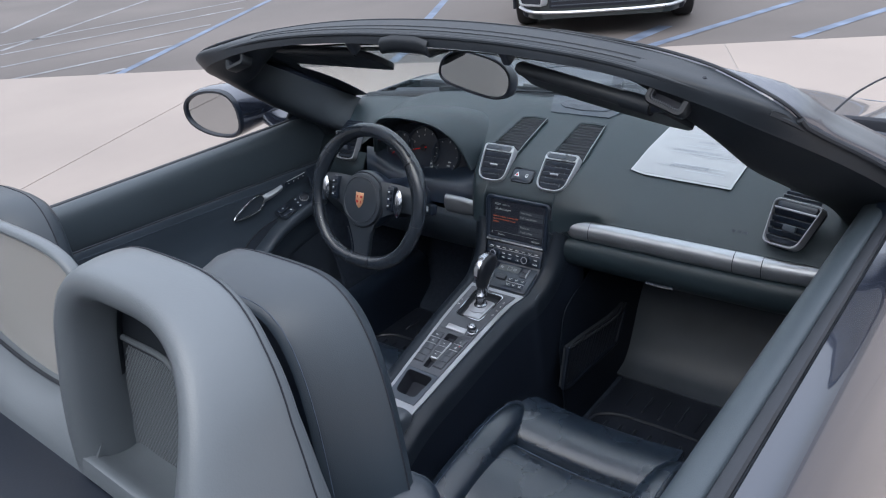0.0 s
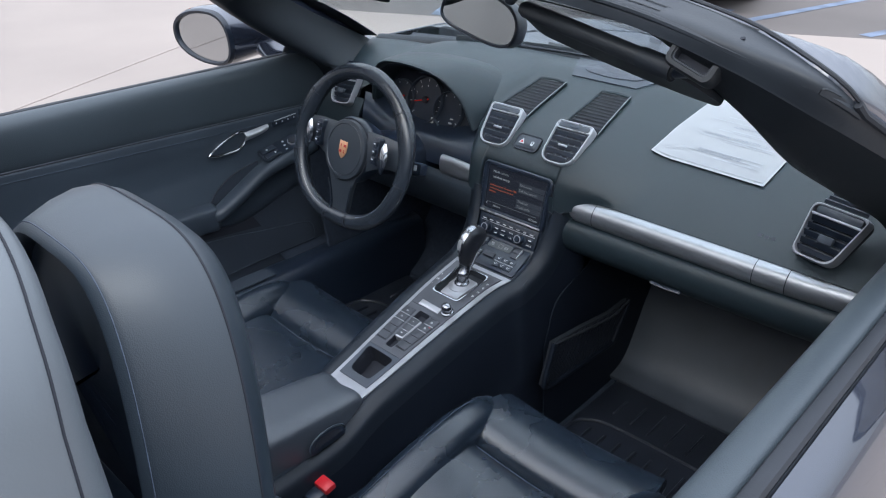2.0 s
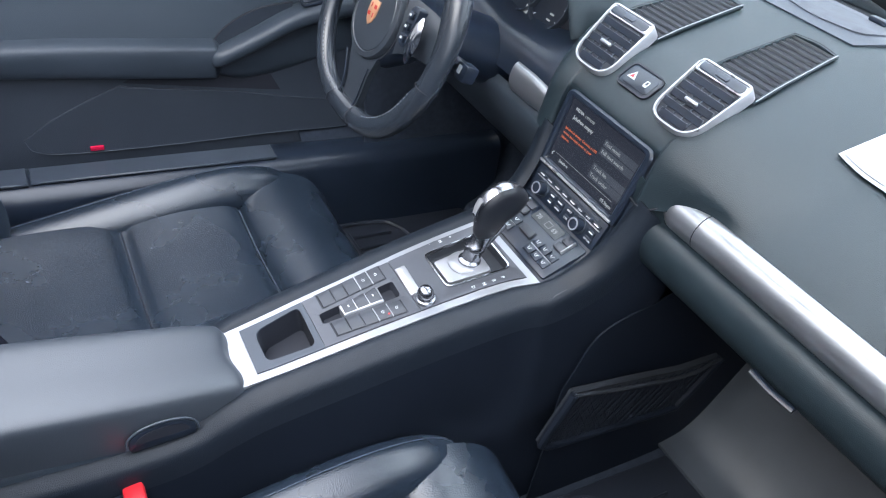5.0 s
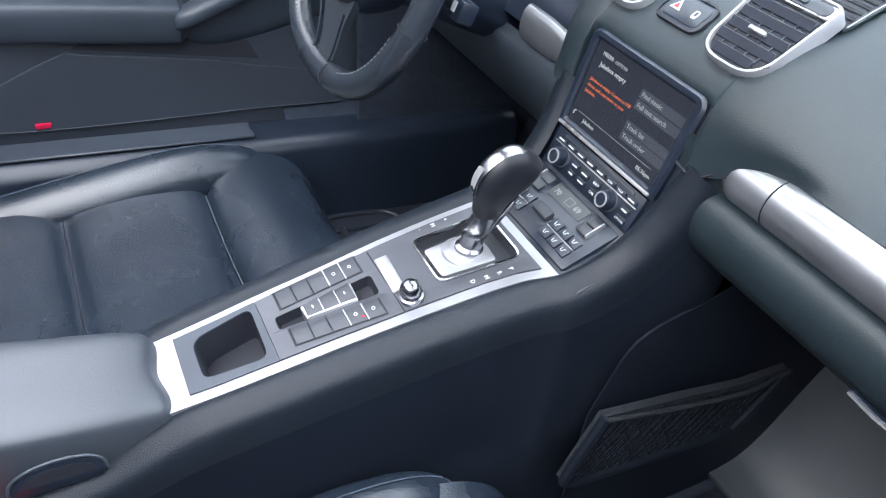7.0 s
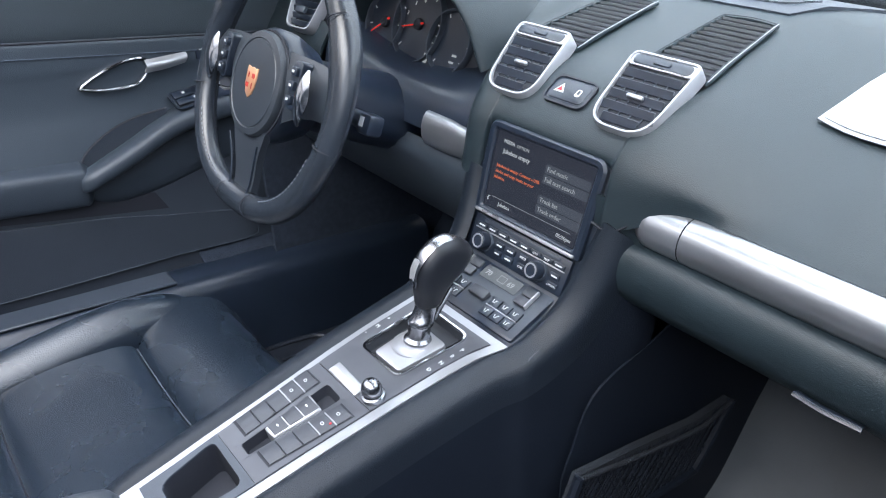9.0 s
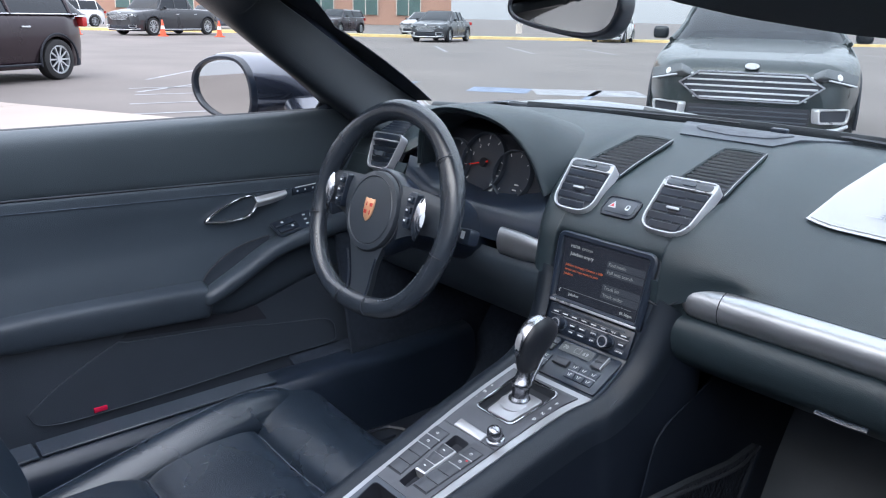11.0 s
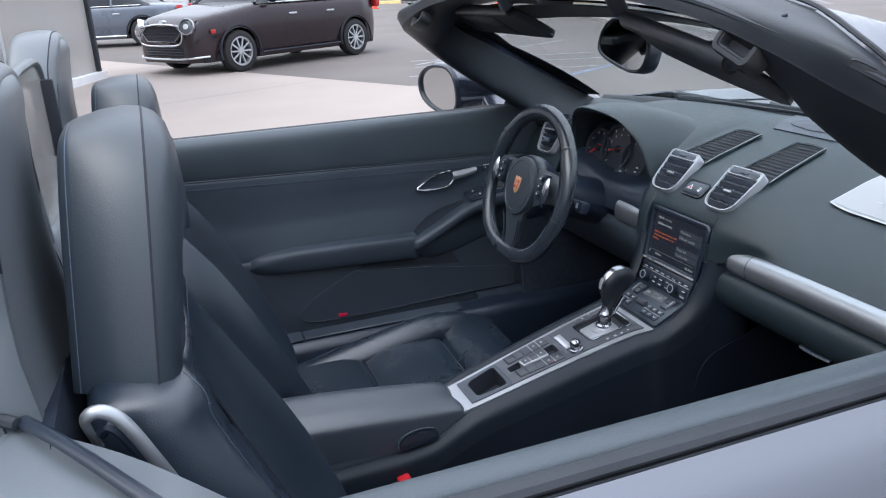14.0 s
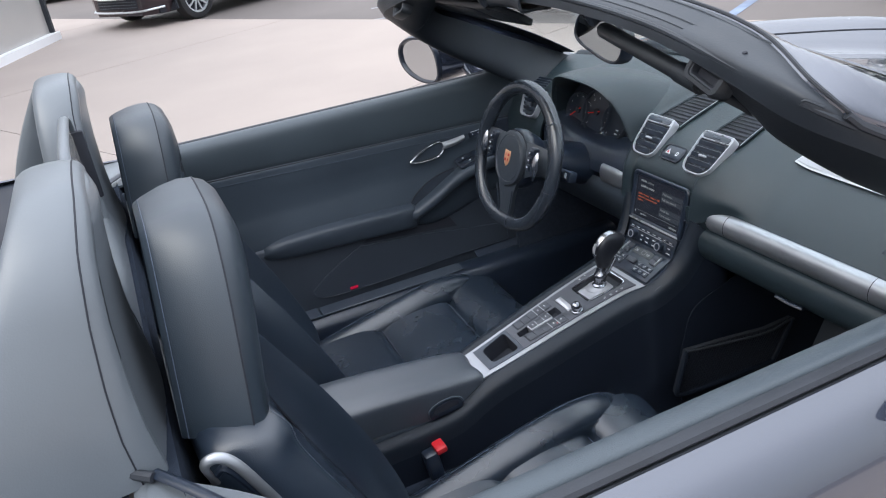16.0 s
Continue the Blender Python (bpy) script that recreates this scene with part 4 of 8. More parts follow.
# air vents: a face grille that widens upwards, a bar with a wheel, and a long top grille behind it
def centre_vent(low, top, far):
    """low, top: middles of the face at its lower and upper edge; far: middle of the top grille's far end."""
    m = plane_frame((0, 0.0470, 0.8760), (1, 0, 0), (0, 0.755, 0.656))

    def face(grow, v1=0.054, v0=-0.0485):
        k0, k1 = (v0 + 0.0485) / 0.1025, (v1 + 0.0485) / 0.1025
        c0, c1 = low + (top - low) * k0, low + (top - low) * k1
        w0, w1 = 0.0395 + 0.0065 * k0 + grow, 0.0395 + 0.0065 * k1 + grow
        return [(c1 + w1, v1 + grow * 0.9), (c1 - w1, v1 + grow * 0.9), (c0 - w0, v0 - grow * 0.9), (c0 + w0, v0 - grow * 0.9)]
    v = part("air_vent", hollow(round_poly(face(0.0), [0.012, 0.012, 0.030, 0.030], 6), round_poly(face(-0.0044), [0.008, 0.008, 0.026, 0.026], 6), m, -0.014, 0.0045, 0.002), SILVER, dash, "satin silver vent surround")
    part("vent_void", extrude(round_poly(face(-0.0036), [0.008, 0.008, 0.026, 0.026], 6), m, -0.012, 0.0004), VOID, v)
    for k in range(5):
        vv = -0.036 + 0.0150 * k
        kk = (vv + 0.0485) / 0.1025
        w = 2 * (0.0342 + 0.0065 * kk) - (0.022 if k == 0 else 0.002)
        part("slat", rbox(m @ Vector((low + (top - low) * kk, vv, 0.0030)), (w, 0.0100, 0.0016), 0.0006, 1, m.to_3x3().to_4x4() @ pose(0, 0, 0, 26)), PLASTIC, v)
    for k in range(4):
        part("vane", rbox(m @ Vector((low - 0.0225 + 0.015 * k + (top - low) * 0.4, -0.006, 0.0012)), (0.0010, 0.056, 0.0016), 0.0, 1, m.to_3x3().to_4x4()), HARD, v)
    part("slider", rbox(m @ Vector((low + (top - low) * 0.4, -0.006, 0.0062)), (0.022, 0.0050, 0.005), 0.002, 2, m.to_3x3().to_4x4()), SILVER, v, "small silver slider")
    part("bar", extrude(round_poly(face(-0.0030, 0.052, 0.0315), 0.004, 3), m, -0.004, 0.0038, 0.001), SILVER, v, "silver cross bar")
    wheel = m @ pose(top, 0.0425, 0.0)
    part("wheel_bar", extrude(rrect(0.076, 0.0125, 0.005), wheel, 0.0, 0.0046, 0.001), PLASTIC, v, "dark slot with a thumb wheel")
    part("thumb_wheel", extrude(rrect(0.022, 0.006, 0.002), wheel, 0.003, 0.0060, 0.001), HARD, v)
    # top grille, following the rising dash
    n, w0, w1 = 13, 0.090, 0.070
    path = []
    for k in range(n + 1):
        t = k / n
        y = 0.094 + 0.146 * t
        path.append((Vector((top + (far - top) * t, y, float(dash_height(min(top, 0.1), y)) + 0.003)), (w0 + (w1 - w0) * t) / 2))
    bm = bmesh.new()
    surf(bm, [[p + Vector((-w, 0, 0.0005)), p + Vector((w, 0, 0.0005))] for p, w in path])
    part("top_grille", bm, VOID, v, "black upper grille")
    for k in range(n):
        p, w = path[k][0].lerp(path[k + 1][0], 0.5), (path[k][1] + path[k + 1][1]) / 2
        part("blade", rbox(p + Vector((0, 0, 0.0022)), (2 * w, 0.0038, 0.0011), 0.0004, 1, pose(0, 0, 0, 58)), BLADE, v)
    loop = [p + Vector((-w, 0, 0.0018)) for p, w in path] + [p + Vector((w, 0, 0.0018)) for p, w in reversed(path)]
    loop = loop[:len(path) - 1] + catmull([loop[len(path) - 1], (loop[len(path) - 1] + loop[len(path)]) / 2 + Vector((0, 0.007, 0.001)), loop[len(path)]], 9) + loop[len(path) + 1:]
    part("grille_rim", tube(loop, 0.0030, 6, closed=True), PAD, v)
    part("rim_line", tube([p + Vector((0, 0, 0.0024)) for p in loop], 0.0010, 5, closed=True), VOID, v)
    part("bright_edge", tube([p + Vector((0.0012, 0, 0.0030)) for p in loop[-len(path):][::-1]], 0.0006, 5), SILVER, v, "fine silver line")
    return v


centre_vent(-0.093, -0.107, -0.100)
centre_vent(0.075, 0.076, 0.069)


def side_vent(cx, cy, cz, turn, size=1.0):
    s = 1 if cx > 0 else -1
    m = plane_frame((cx, cy, cz), (math.cos(turn), math.sin(turn), 0), (0, 0.56, 0.83)) @ Matrix.Scale(size, 4)

    def outline(d):
        pts = [(0.056 - d, 0.053 - d), (-0.056 + d, 0.053 - d), (-0.050 + d, -0.053 + d), (0.030 - d, -0.053 + d)]
        rr = [0.012, 0.016, 0.018, 0.020]
        return round_poly(pts if s > 0 else [(-x, y) for x, y in pts][::-1], rr if s > 0 else rr[::-1], 5)
    v = part("air_vent", hollow(outline(0.0), outline(0.0048), m, -0.02, 0.007, 0.003), PLATE, dash, "satin silver vent surround")
    part("vent_void", extrude(outline(0.003), m, -0.035, -0.016), VOID, v)
    part("wheel_bar", extrude(rrect(0.09, 0.016, 0.006), m @ pose(0, 0.041, 0), 0.0, 0.005, 0.001), PLASTIC, v)
    part("silver_line", extrude(rrect(0.098, 0.004, 0.002), m @ pose(0, 0.0305, 0), 0.0, 0.0075, 0.001), SILVER, v)
    for k in range(5):
        part("slat", rbox(m @ Vector((-s * (0.012 - 0.0028 * k), -0.037 + 0.0150 * k, -0.003)), (0.074 + 0.0056 * k, 0.013, 0.002), 0.001, 1, m.to_3x3().to_4x4() @ pose(0, 0, 0, 35)), PLASTIC, v)
    part("slider", rbox(m @ Vector((0.0, -0.01, 0.004)), (0.03, 0.016, 0.01), 0.003, 2, m.to_3x3().to_4x4()), HARD, v)
    for k in range(5):
        part("blade", rbox(m @ Vector((0, 0.060 + 0.010 * k, -0.004 - 0.006 * k)), (0.086 - 0.003 * k, 0.008, 0.003), 0.001, 1, m.to_3x3().to_4x4() @ pose(0, 0, 0, 20)), PLASTIC, v)
    return v


part("pad_seam", tube(catmull([(0.090, -0.0215, 0.753), (0.104, -0.0205, 0.750), (0.118, -0.0165, 0.752), (0.128, -0.010, 0.760)], 12), 0.0014, 6), VOID, top_pad)
side_vent(0.613, 0.040, 0.852, -0.22, 0.90)
side_vent(-0.622, 0.035, 0.862, 0.15, 0.78)

# hazard and lock switch between the vents
m = plane_frame((-0.012, 0.0355, 0.8615), (1, 0, 0), (0, 0.78, 0.62))
hz = part("hazard_switch", extrude(rrect(0.060, 0.036, 0.009), m, -0.006, 0.0008, 0.001), PLASTIC, dash, "dark switch with a red triangle")
part("switch_rim", hollow(rrect(0.064, 0.040, 0.011), rrect(0.0585, 0.0345, 0.008), m, -0.003, 0.0018), VOID, hz)
part("switch_face", extrude(rrect(0.052, 0.028, 0.006), m, -0.002, 0.0016, 0.0006), PLASTIC, hz)
tri_out, tri_in = [(-0.0215, -0.005), (-0.0065, -0.005), (-0.014, 0.008)], [(-0.0175, -0.0028), (-0.0105, -0.0028), (-0.014, 0.0035)]
part("triangle", extrude(tri_out, m, 0.001, 0.0021), MARK, hz)
part("triangle_fill", extrude(tri_in, m, 0.001, 0.0026), RED, hz)
part("lock_symbol", hollow(rrect(0.007, 0.010, 0.002, 2, (0.013, 0)), rrect(0.004, 0.006, 0.001, 2, (0.013, 0.001)), m, 0.001, 0.0021), MARK, hz)

# instrument hood
rings = [[(-0.565, 0.23, 0.885), (-0.52, 0.25, 0.922), (-0.45, 0.26, 0.936), (-0.35, 0.265, 0.940), (-0.25, 0.26, 0.932), (-0.185, 0.25, 0.905), (-0.145, 0.21, 0.86)],
         [(-0.552, 0.12, 0.885), (-0.515, 0.12, 0.938), (-0.45, 0.12, 0.968), (-0.35, 0.12, 0.979), (-0.25, 0.12, 0.968), (-0.192, 0.12, 0.925), (-0.165, 0.11, 0.870)],
         [(-0.535, 0.055, 0.855), (-0.508, 0.04, 0.925), (-0.45, 0.02, 0.968), (-0.35, 0.005, 0.984), (-0.25, 0.02, 0.968), (-0.192, 0.04, 0.918), (-0.160, 0.05, 0.85)],
         [(-0.522, 0.055, 0.850), (-0.497, 0.042, 0.915), (-0.443, 0.026, 0.955), (-0.35, 0.012, 0.971), (-0.257, 0.026, 0.955), (-0.203, 0.042, 0.908), (-0.173, 0.052, 0.846)],
         [(-0.51, 0.105, 0.85), (-0.49, 0.105, 0.905), (-0.44, 0.105, 0.942), (-0.35, 0.105, 0.957), (-0.26, 0.105, 0.942), (-0.21, 0.105, 0.905), (-0.188, 0.105, 0.85)]]
rings = [rings[0], rings[1], *[[(-0.352 + (x + 0.35) * 0.95, y, z) for x, y, z in r] for r in rings[2:]]]
hood = part("instrument_hood", surf(bmesh.new(), smooth_grid(rings, 25, 41)), PAD, dash, "arched instrument hood")
part("hood_lip", tube(catmull([(x, y - 0.001, z + 0.001) for x, y, z in rings[3]], 50), 0.0022, 6), PAD, hood)
m = plane_frame((-0.366, 0.084, 0.868), (1, 0, 0), (0, 0.30, 0.954))
cl = part("instrument_panel", extrude(rrect(0.31, 0.125, [0.06, 0.06, 0.03, 0.03]), m, -0.012, -0.004), VOID, dash, "black instrument panel with three round dials")
lower = [[(-0.56, 0.06, 0.86), (-0.54, 0.03, 0.82), (-0.54, 0.02, 0.76)], [(-0.45, 0.09, 0.845), (-0.45, 0.02, 0.82), (-0.45, 0.0, 0.76)], [(-0.35, 0.095, 0.83), (-0.35, 0.02, 0.81), (-0.35, 0.0, 0.76)], [(-0.25, 0.09, 0.838), (-0.25, 0.02, 0.81), (-0.25, 0.0, 0.76)], [(-0.15, 0.05, 0.85), (-0.15, 0.015, 0.80), (-0.15, 0.004, 0.76)]]
part("cluster_base", sheet(smooth_grid(lower, 25, 12), 0.005), PLASTIC, dash)
for cx, cy, r, a0, a1, nn, need in ((0.0, 0.004, 0.056, 225, -45, 9, 195), (-0.082, -0.006, 0.045, 230, -40, 8, 215), (0.080, -0.008, 0.045, 230, -40, 8, None)):
    part("dial", extrude(circle(r, 36, (cx, cy)), m, -0.004, 0.0), PLASTIC, cl)
    part("dial_rim", hollow(circle(r + 0.002, 36, (cx, cy)), circle(r - 0.0015, 36, (cx, cy)), m, -0.003, 0.008, 0.002), HARD, cl)
    for k in range(nn):
        a = radians(a0 + (a1 - a0) * k / (nn - 1))
        p = m @ Vector((cx + 0.86 * r * math.cos(a), cy + 0.86 * r * math.sin(a), 0.0008))
        part("tick", rbox(p, (0.12 * r, 0.0011, 0.0008), 0, 1, m.to_3x3().to_4x4() @ pose(0, 0, 0, 0, 0, math.degrees(a))), DIALMARK, cl)
        if cx == 0 and 0 < k < 5:
            t = Matrix.Translation(m @ Vector((cx + 0.64 * r * math.cos(a), cy + 0.64 * r * math.sin(a) - 0.004, 0.0008))) @ m.to_3x3().to_4x4()
            writing("numeral", str(k), 0.0085, t, DIALMARK, cl, "CENTER")
    if need is not None:
        a = radians(need)
        part("needle", tube([m @ Vector((cx - 0.012 * math.cos(a), cy - 0.012 * math.sin(a), 0.004)), m @ Vector((cx + 0.78 * r * math.cos(a), cy + 0.78 * r * math.sin(a), 0.004))], [0.0018, 0.0008], 6), NEEDLE, cl, "red needle")
        part("needle_hub", extrude(circle(0.009, 16, (cx, cy)), m, 0.0, 0.006, 0.002), VOID, cl)
for k in range(2):
    part("bar_mark", rbox(m @ Vector((0.092 + 0.003 * (k % 2), -0.034 + 0.010 * k, 0.001)), (0.010, 0.003, 0.0008), 0, 1, m.to_3x3().to_4x4()), TXTDIM, cl)
part("small_display", rbox(m @ Vector((0.034, -0.040, 0.001)), (0.009, 0.016, 0.0008), 0, 1, m.to_3x3().to_4x4()), TXTDIM, cl)

# glove box side: bright strip and lid
LIP = [(0.014, 0.740), (-0.004, 0.737), (-0.014, 0.722), (-0.015, 0.700), (-0.004, 0.676), (0.03, 0.652), (0.08, 0.632), (0.15, 0.620), (0.30, 0.62)]
gl = [station(x, [(y + 0.02 * max(0, (x - 0.5) / 0.25) ** 2 , z) for y, z in LIP]) for x in (0.100, 0.16, 0.25, 0.45, 0.62, 0.76)]
glove = part("glove_box", sheet(smooth_grid(gl, 41, 26), 0.006), PAD, dash, "grained glove box lid")
part("lid_gap", tube(catmull([(0.668, 0.0, 0.735), (0.672, 0.004, 0.69), (0.675, 0.06, 0.642)], 12), 0.0025, 6), VOID, glove)
latch = part("lid_latch", tube(catmull([(0.336, -0.0105, 0.6770), (0.365, -0.0125, 0.6765), (0.398, -0.0105, 0.6770)], 10), 0.0042, 8, squash=(1.3, 0.8)), PLASTIC, glove, "small dark latch of the lid")
part("latch_edge", tube(catmull([(0.338, -0.0135, 0.6800), (0.366, -0.0155, 0.6795), (0.396, -0.0135, 0.6800)], 10), 0.0007, 6), HARD, latch, "grey latch edge")
back = [station(x, [(0.024, 0.779), (0.024, 0.765), (0.02, 0.735)]) for x in (0.095, 0.4, 0.76)]
part("nose_bridge", sheet(smooth_grid([[(x, y, 0.782), (x, y, 0.755), (x, y + 0.002, 0.725)] for x, y in ((0.086, -0.014), (0.100, -0.0135), (0.115, -0.010), (0.130, 0.000), (0.150, 0.012))], 12, 8), 0.004), PAD, dash)
part("strip_bed", sheet(smooth_grid(back, 9, 5), 0.01), PAD, dash)


def strip(x0, x1, rise=0.0):
    rows = []
    for k in range(13):
        t = k / 12
        x = x0 + (x1 - x0) * t
        yo = 0.02 * max(0, (x - 0.5) / 0.25) ** 2
        f = 1.0
        if rise and t < 0.4:
            f = 0.10 + 0.90 * math.sin(t / 0.4 * math.pi / 2) ** 0.7
        rows.append([Vector((x, yo + 0.016 - 0.024 * f * math.sin(a), 0.7605 + 0.0250 * f * math.cos(a))) for a in np.linspace(-0.15, math.pi + 0.15, 14)])
    return surf(bmesh.new(), rows)


for x0, x1, rise in ((0.120, 0.187, 1), (0.1885, 0.518, 0), (0.5195, 0.575, 0), (0.5765, 0.752, 0)):
    part("trim_strip", strip(x0, x1, rise), BRUSHED, dash, "bright galvanised trim strip")
part("trim_strip", surf(bmesh.new(), [[Vector((-x, 0.006 - 0.012 * math.sin(a), 0.763 + (0.024 - 0.10 * max(0, 0.185 - x)) * math.cos(a))) for a in np.linspace(-0.1, math.pi + 0.1, 12)] for x in np.linspace(0.235, 0.132, 9)]), BRUSHED, dash, "bright galvanised trim strip")
for k, x in enumerate((0.50, 0.512, 0.524)):
    part("embossed_mark", rbox((x, 0.0475, 0.8135), (0.008, 0.001, 0.006), 0, 1, pose(0, 0, 0, -35)), HARD, dash)

# knee panel under the column
kp = [station(x, [(0.010, 0.742), (0.0, 0.72), (0.02, 0.67), (0.08, 0.60), (0.20, 0.55), (0.34, 0.54)]) for x in (-0.77, -0.5, -0.3, -0.118)]
part("knee_panel", sheet(smooth_grid(kp, 21, 18), 0.006), PANEL, dash, "dark knee panel")
part("knee_upper", sheet(smooth_grid([station(-0.775, [(0.04, 0.845), (0.02, 0.80), (0.012, 0.74)]), station(-0.55, [(0.045, 0.845), (0.02, 0.80), (0.012, 0.74)])], 8, 8), 0.005), PAD, dash)

# paper in a clear sleeve lying on the dash
sheet_thing = thing("paper_notice", (0.35, 0.2, 0.88), "white printed paper notice in a clear sleeve on the dash", "paper")
def on_dash(u, v, lift):
    """u across the sheet (0 to 0.28), v up the sheet (0 to 0.22), seen from the bonnet side."""
    o, eu, ev = Vector((0.460, 0.130)), Vector((-0.236, 0.006)) / 0.236, Vector((0.028, 0.20)) / 0.202
    p = o + eu * u + ev * v
    return Vector((p.x, p.y, float(dash_height(p.x, p.y)) + lift + 0.004))


def paper_grid(w, h, lift, inset=0.0):
    return [[on_dash(inset + (w - 2 * inset) * i / 16, inset + (h - 2 * inset) * j / 16, lift) for i in range(17)] for j in range(17)]


part("sleeve", sheet(paper_grid(0.236, 0.285, 0.0015), 0.001), SLEEVE, sheet_thing, "clear plastic sleeve")
part("page", sheet(paper_grid(0.236, 0.285, 0.0028, 0.004), 0.0006), PAPER, sheet_thing)


def ink_line(u0, u1, v, h, material):
    bm = bmesh.new()
    surf(bm, [[on_dash(u0 + (u1 - u0) * i / 8, v, 0.0045), on_dash(u0 + (u1 - u0) * i / 8, v + h, 0.0045)] for i in range(9)])
    part("text_line", bm, material, sheet_thing)


# the text's foot points to the bonnet: written turned half round
def flipped(s, size, u, v):
    me = text_mesh(s, size, Matrix(), depth=0.0)
    for q in me.vertices:
        q.co = on_dash(u + q.co.x, v - q.co.y, 0.0046)
    me.materials.clear()
    me.materials.append(INK)
    part("heading", me, INK, sheet_thing)


for s_, size, u, v in (("BUYERS GUIDE", 0.0135, 0.070, 0.042), ("AS IS - NO DEALER WARRANTY", 0.0105, 0.030, 0.088), ("DEALER WARRANTY", 0.0105, 0.040, 0.124)):
    flipped(s_, size, u, v)
for k in range(14):
    v = (0.026, 0.034, 0.042, 0.071, 0.076, 0.101, 0.106, 0.132, 0.146, 0.160, 0.178, 0.196, 0.215, 0.236)[k]
    ink_line(0.03, 0.12 + 0.08 * ((k * 37) % 10) / 10, v, 0.0013, FAINT)


# ---- centre console ----
console = thing("centre_console", (-0.005, -0.3, 0.2), "dark centre console with satin silver edging between the seats", "console")

LEN = 0.405


def edge(sx, v):
    """Half width of the console's top to one side, along its length."""
    if sx > 0:
        return float(np.interp(v, (0, 0.05, 0.17, 0.264, 0.33, 0.375, 0.405), (0.048, 0.0505, 0.051, 0.0532, 0.056, 0.061, 0.071)))
    return float(np.interp(v, (0, 0.07, 0.114, 0.181, 0.26, 0.32, 0.405), (0.048, 0.055, 0.0604, 0.0664, 0.0757, 0.080, 0.082)))


# sides: a padded rail sweeping from the dash down to the armrest, then the flank to the floor
PATHR = [(0.1125, -0.010, 0.756), (0.1105, -0.016, 0.738), (0.1045, -0.031, 0.698), (0.100, -0.052, 0.662), (0.096, -0.085, 0.634), (0.094, -0.115, 0.6205), (0.092, -0.15, 0.610), (0.084, -0.25, 0.583), (0.072, -0.38, 0.549), (0.063, -0.475, 0.524), (0.062, -0.52, 0.505), (0.066, -0.60, 0.475), (0.070, -0.80, 0.470), (0.070, -0.98, 0.465)]
for s in (-1, 1):
    rows = []
    for k, (x, y, z) in enumerate(PATHR):
        f = min(1, k / 5)
        inn = 0.018 if k < 4 else 0.014
        o = -0.006 * min(1, max(0, (-0.1 - y) / 0.3))
        fl = min(1.0, max(0.0, (0.80 - z) / 0.17))
        v = min(LEN, max(0, (y + 0.503) / 0.967))
        bl = min(1.0, max(0.0, (-0.035 - y) / 0.10))
        bl = bl * bl * (3 - 2 * bl)
        x, o, inn = x + (edge(s, v) + 0.016 - x) * bl, o + (-0.010 + 0.012 * v / LEN - o) * bl, inn + (0.0165 - inn) * bl
        rows.append([(s * (x - inn) + o, y - 0.002, z - 0.004), (s * (x - 0.006) + o, y - 0.010 * (1 - f), z + 0.002), (s * (x + 0.009) + o, y - 0.006 * (1 - f), z - 0.003), (s * (x + 0.020) + o, y + 0.008 * (1 - f), z - 0.014),
                     (s * (x + 0.024) + o, y + 0.03 * (1 - f), z - 0.045), (s * (x + 0.030 + 0.008 * fl) + o, y + 0.06 * (1 - f), z - 0.05 - (z - 0.34) * 0.45 * fl - 0.02), (s * 0.125 + o, y + 0.05 * (1 - f), 0.36), (s * 0.145 + o, y + 0.05 * (1 - f), 0.22)])
    part("side_rail", sheet(smooth_grid([r[:5] for r in rows], 60, 16), 0.004), RAIL, console, "grained side rail of the console")
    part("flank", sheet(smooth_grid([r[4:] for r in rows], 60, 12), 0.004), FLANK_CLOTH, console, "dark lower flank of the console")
tun = [[(x, y, z) for x, z in ((-0.15, 0.2), (-0.125, 0.33), (-0.09, 0.37), (0, 0.38), (0.075, 0.37), (0.115, 0.33), (0.14, 0.2))] for y in (-0.52, -0.75, -0.98)]
part("tunnel", sheet(smooth_grid(tun, 8, 25), 0.006), CARPET, console, "dark carpeted tunnel")

# face of the stack: screen, radio and climate controls lie on one falling curve
def stack_frame(y0, z0, y1, z1):
    """Frame in the middle of a panel whose top edge is at y0, z0 and bottom at y1, z1."""
    return plane_frame((-0.003, (y0 + y1) / 2, (z0 + z1) / 2), (1, 0, 0), (0, y0 - y1, z0 - z1))


bm = bmesh.new()
prof = [(0.012, 0.825), (-0.004, 0.812), (-0.026, 0.705), (-0.039, 0.664), (-0.070, 0.640), (-0.112, 0.620), (-0.13, 0.60)]
surf(bm, [[Vector((x, y + 0.004, z - 0.002)) for x in (-0.104, -0.05, 0, 0.05, 0.104)] for y, z in prof])
part("stack_face", bm, PLASTIC, console)

# screen
m = stack_frame(-0.0005, 0.816, -0.0245, 0.702)
tap = lambda w, h, k, r: [(x * (1 + k * y / h), y) for x, y in rrect(w, h, r, 5)]
unit = part("screen_unit", hollow(tap(0.180, 0.116, 0.06, [0.014, 0.014, 0.004, 0.004]), tap(0.156, 0.095, 0.04, 0.003), m, -0.006, 0.006, 0.003), PLASTIC, console, "dark touch screen in a black bezel")
part("display", extrude(tap(0.159, 0.098, 0.04, 0.003), m, -0.006, 0.0012), SCREEN, unit, "dark display with white and orange text")
part("bezel_line", extrude(rrect(0.164, 0.0035, 0.001), m @ pose(0, -0.0535, 0), 0.002, 0.0085, 0.001), SILVER, unit, "silver line under the screen")
S = lambda x, y: m @ pose(x, y, 0.0014)
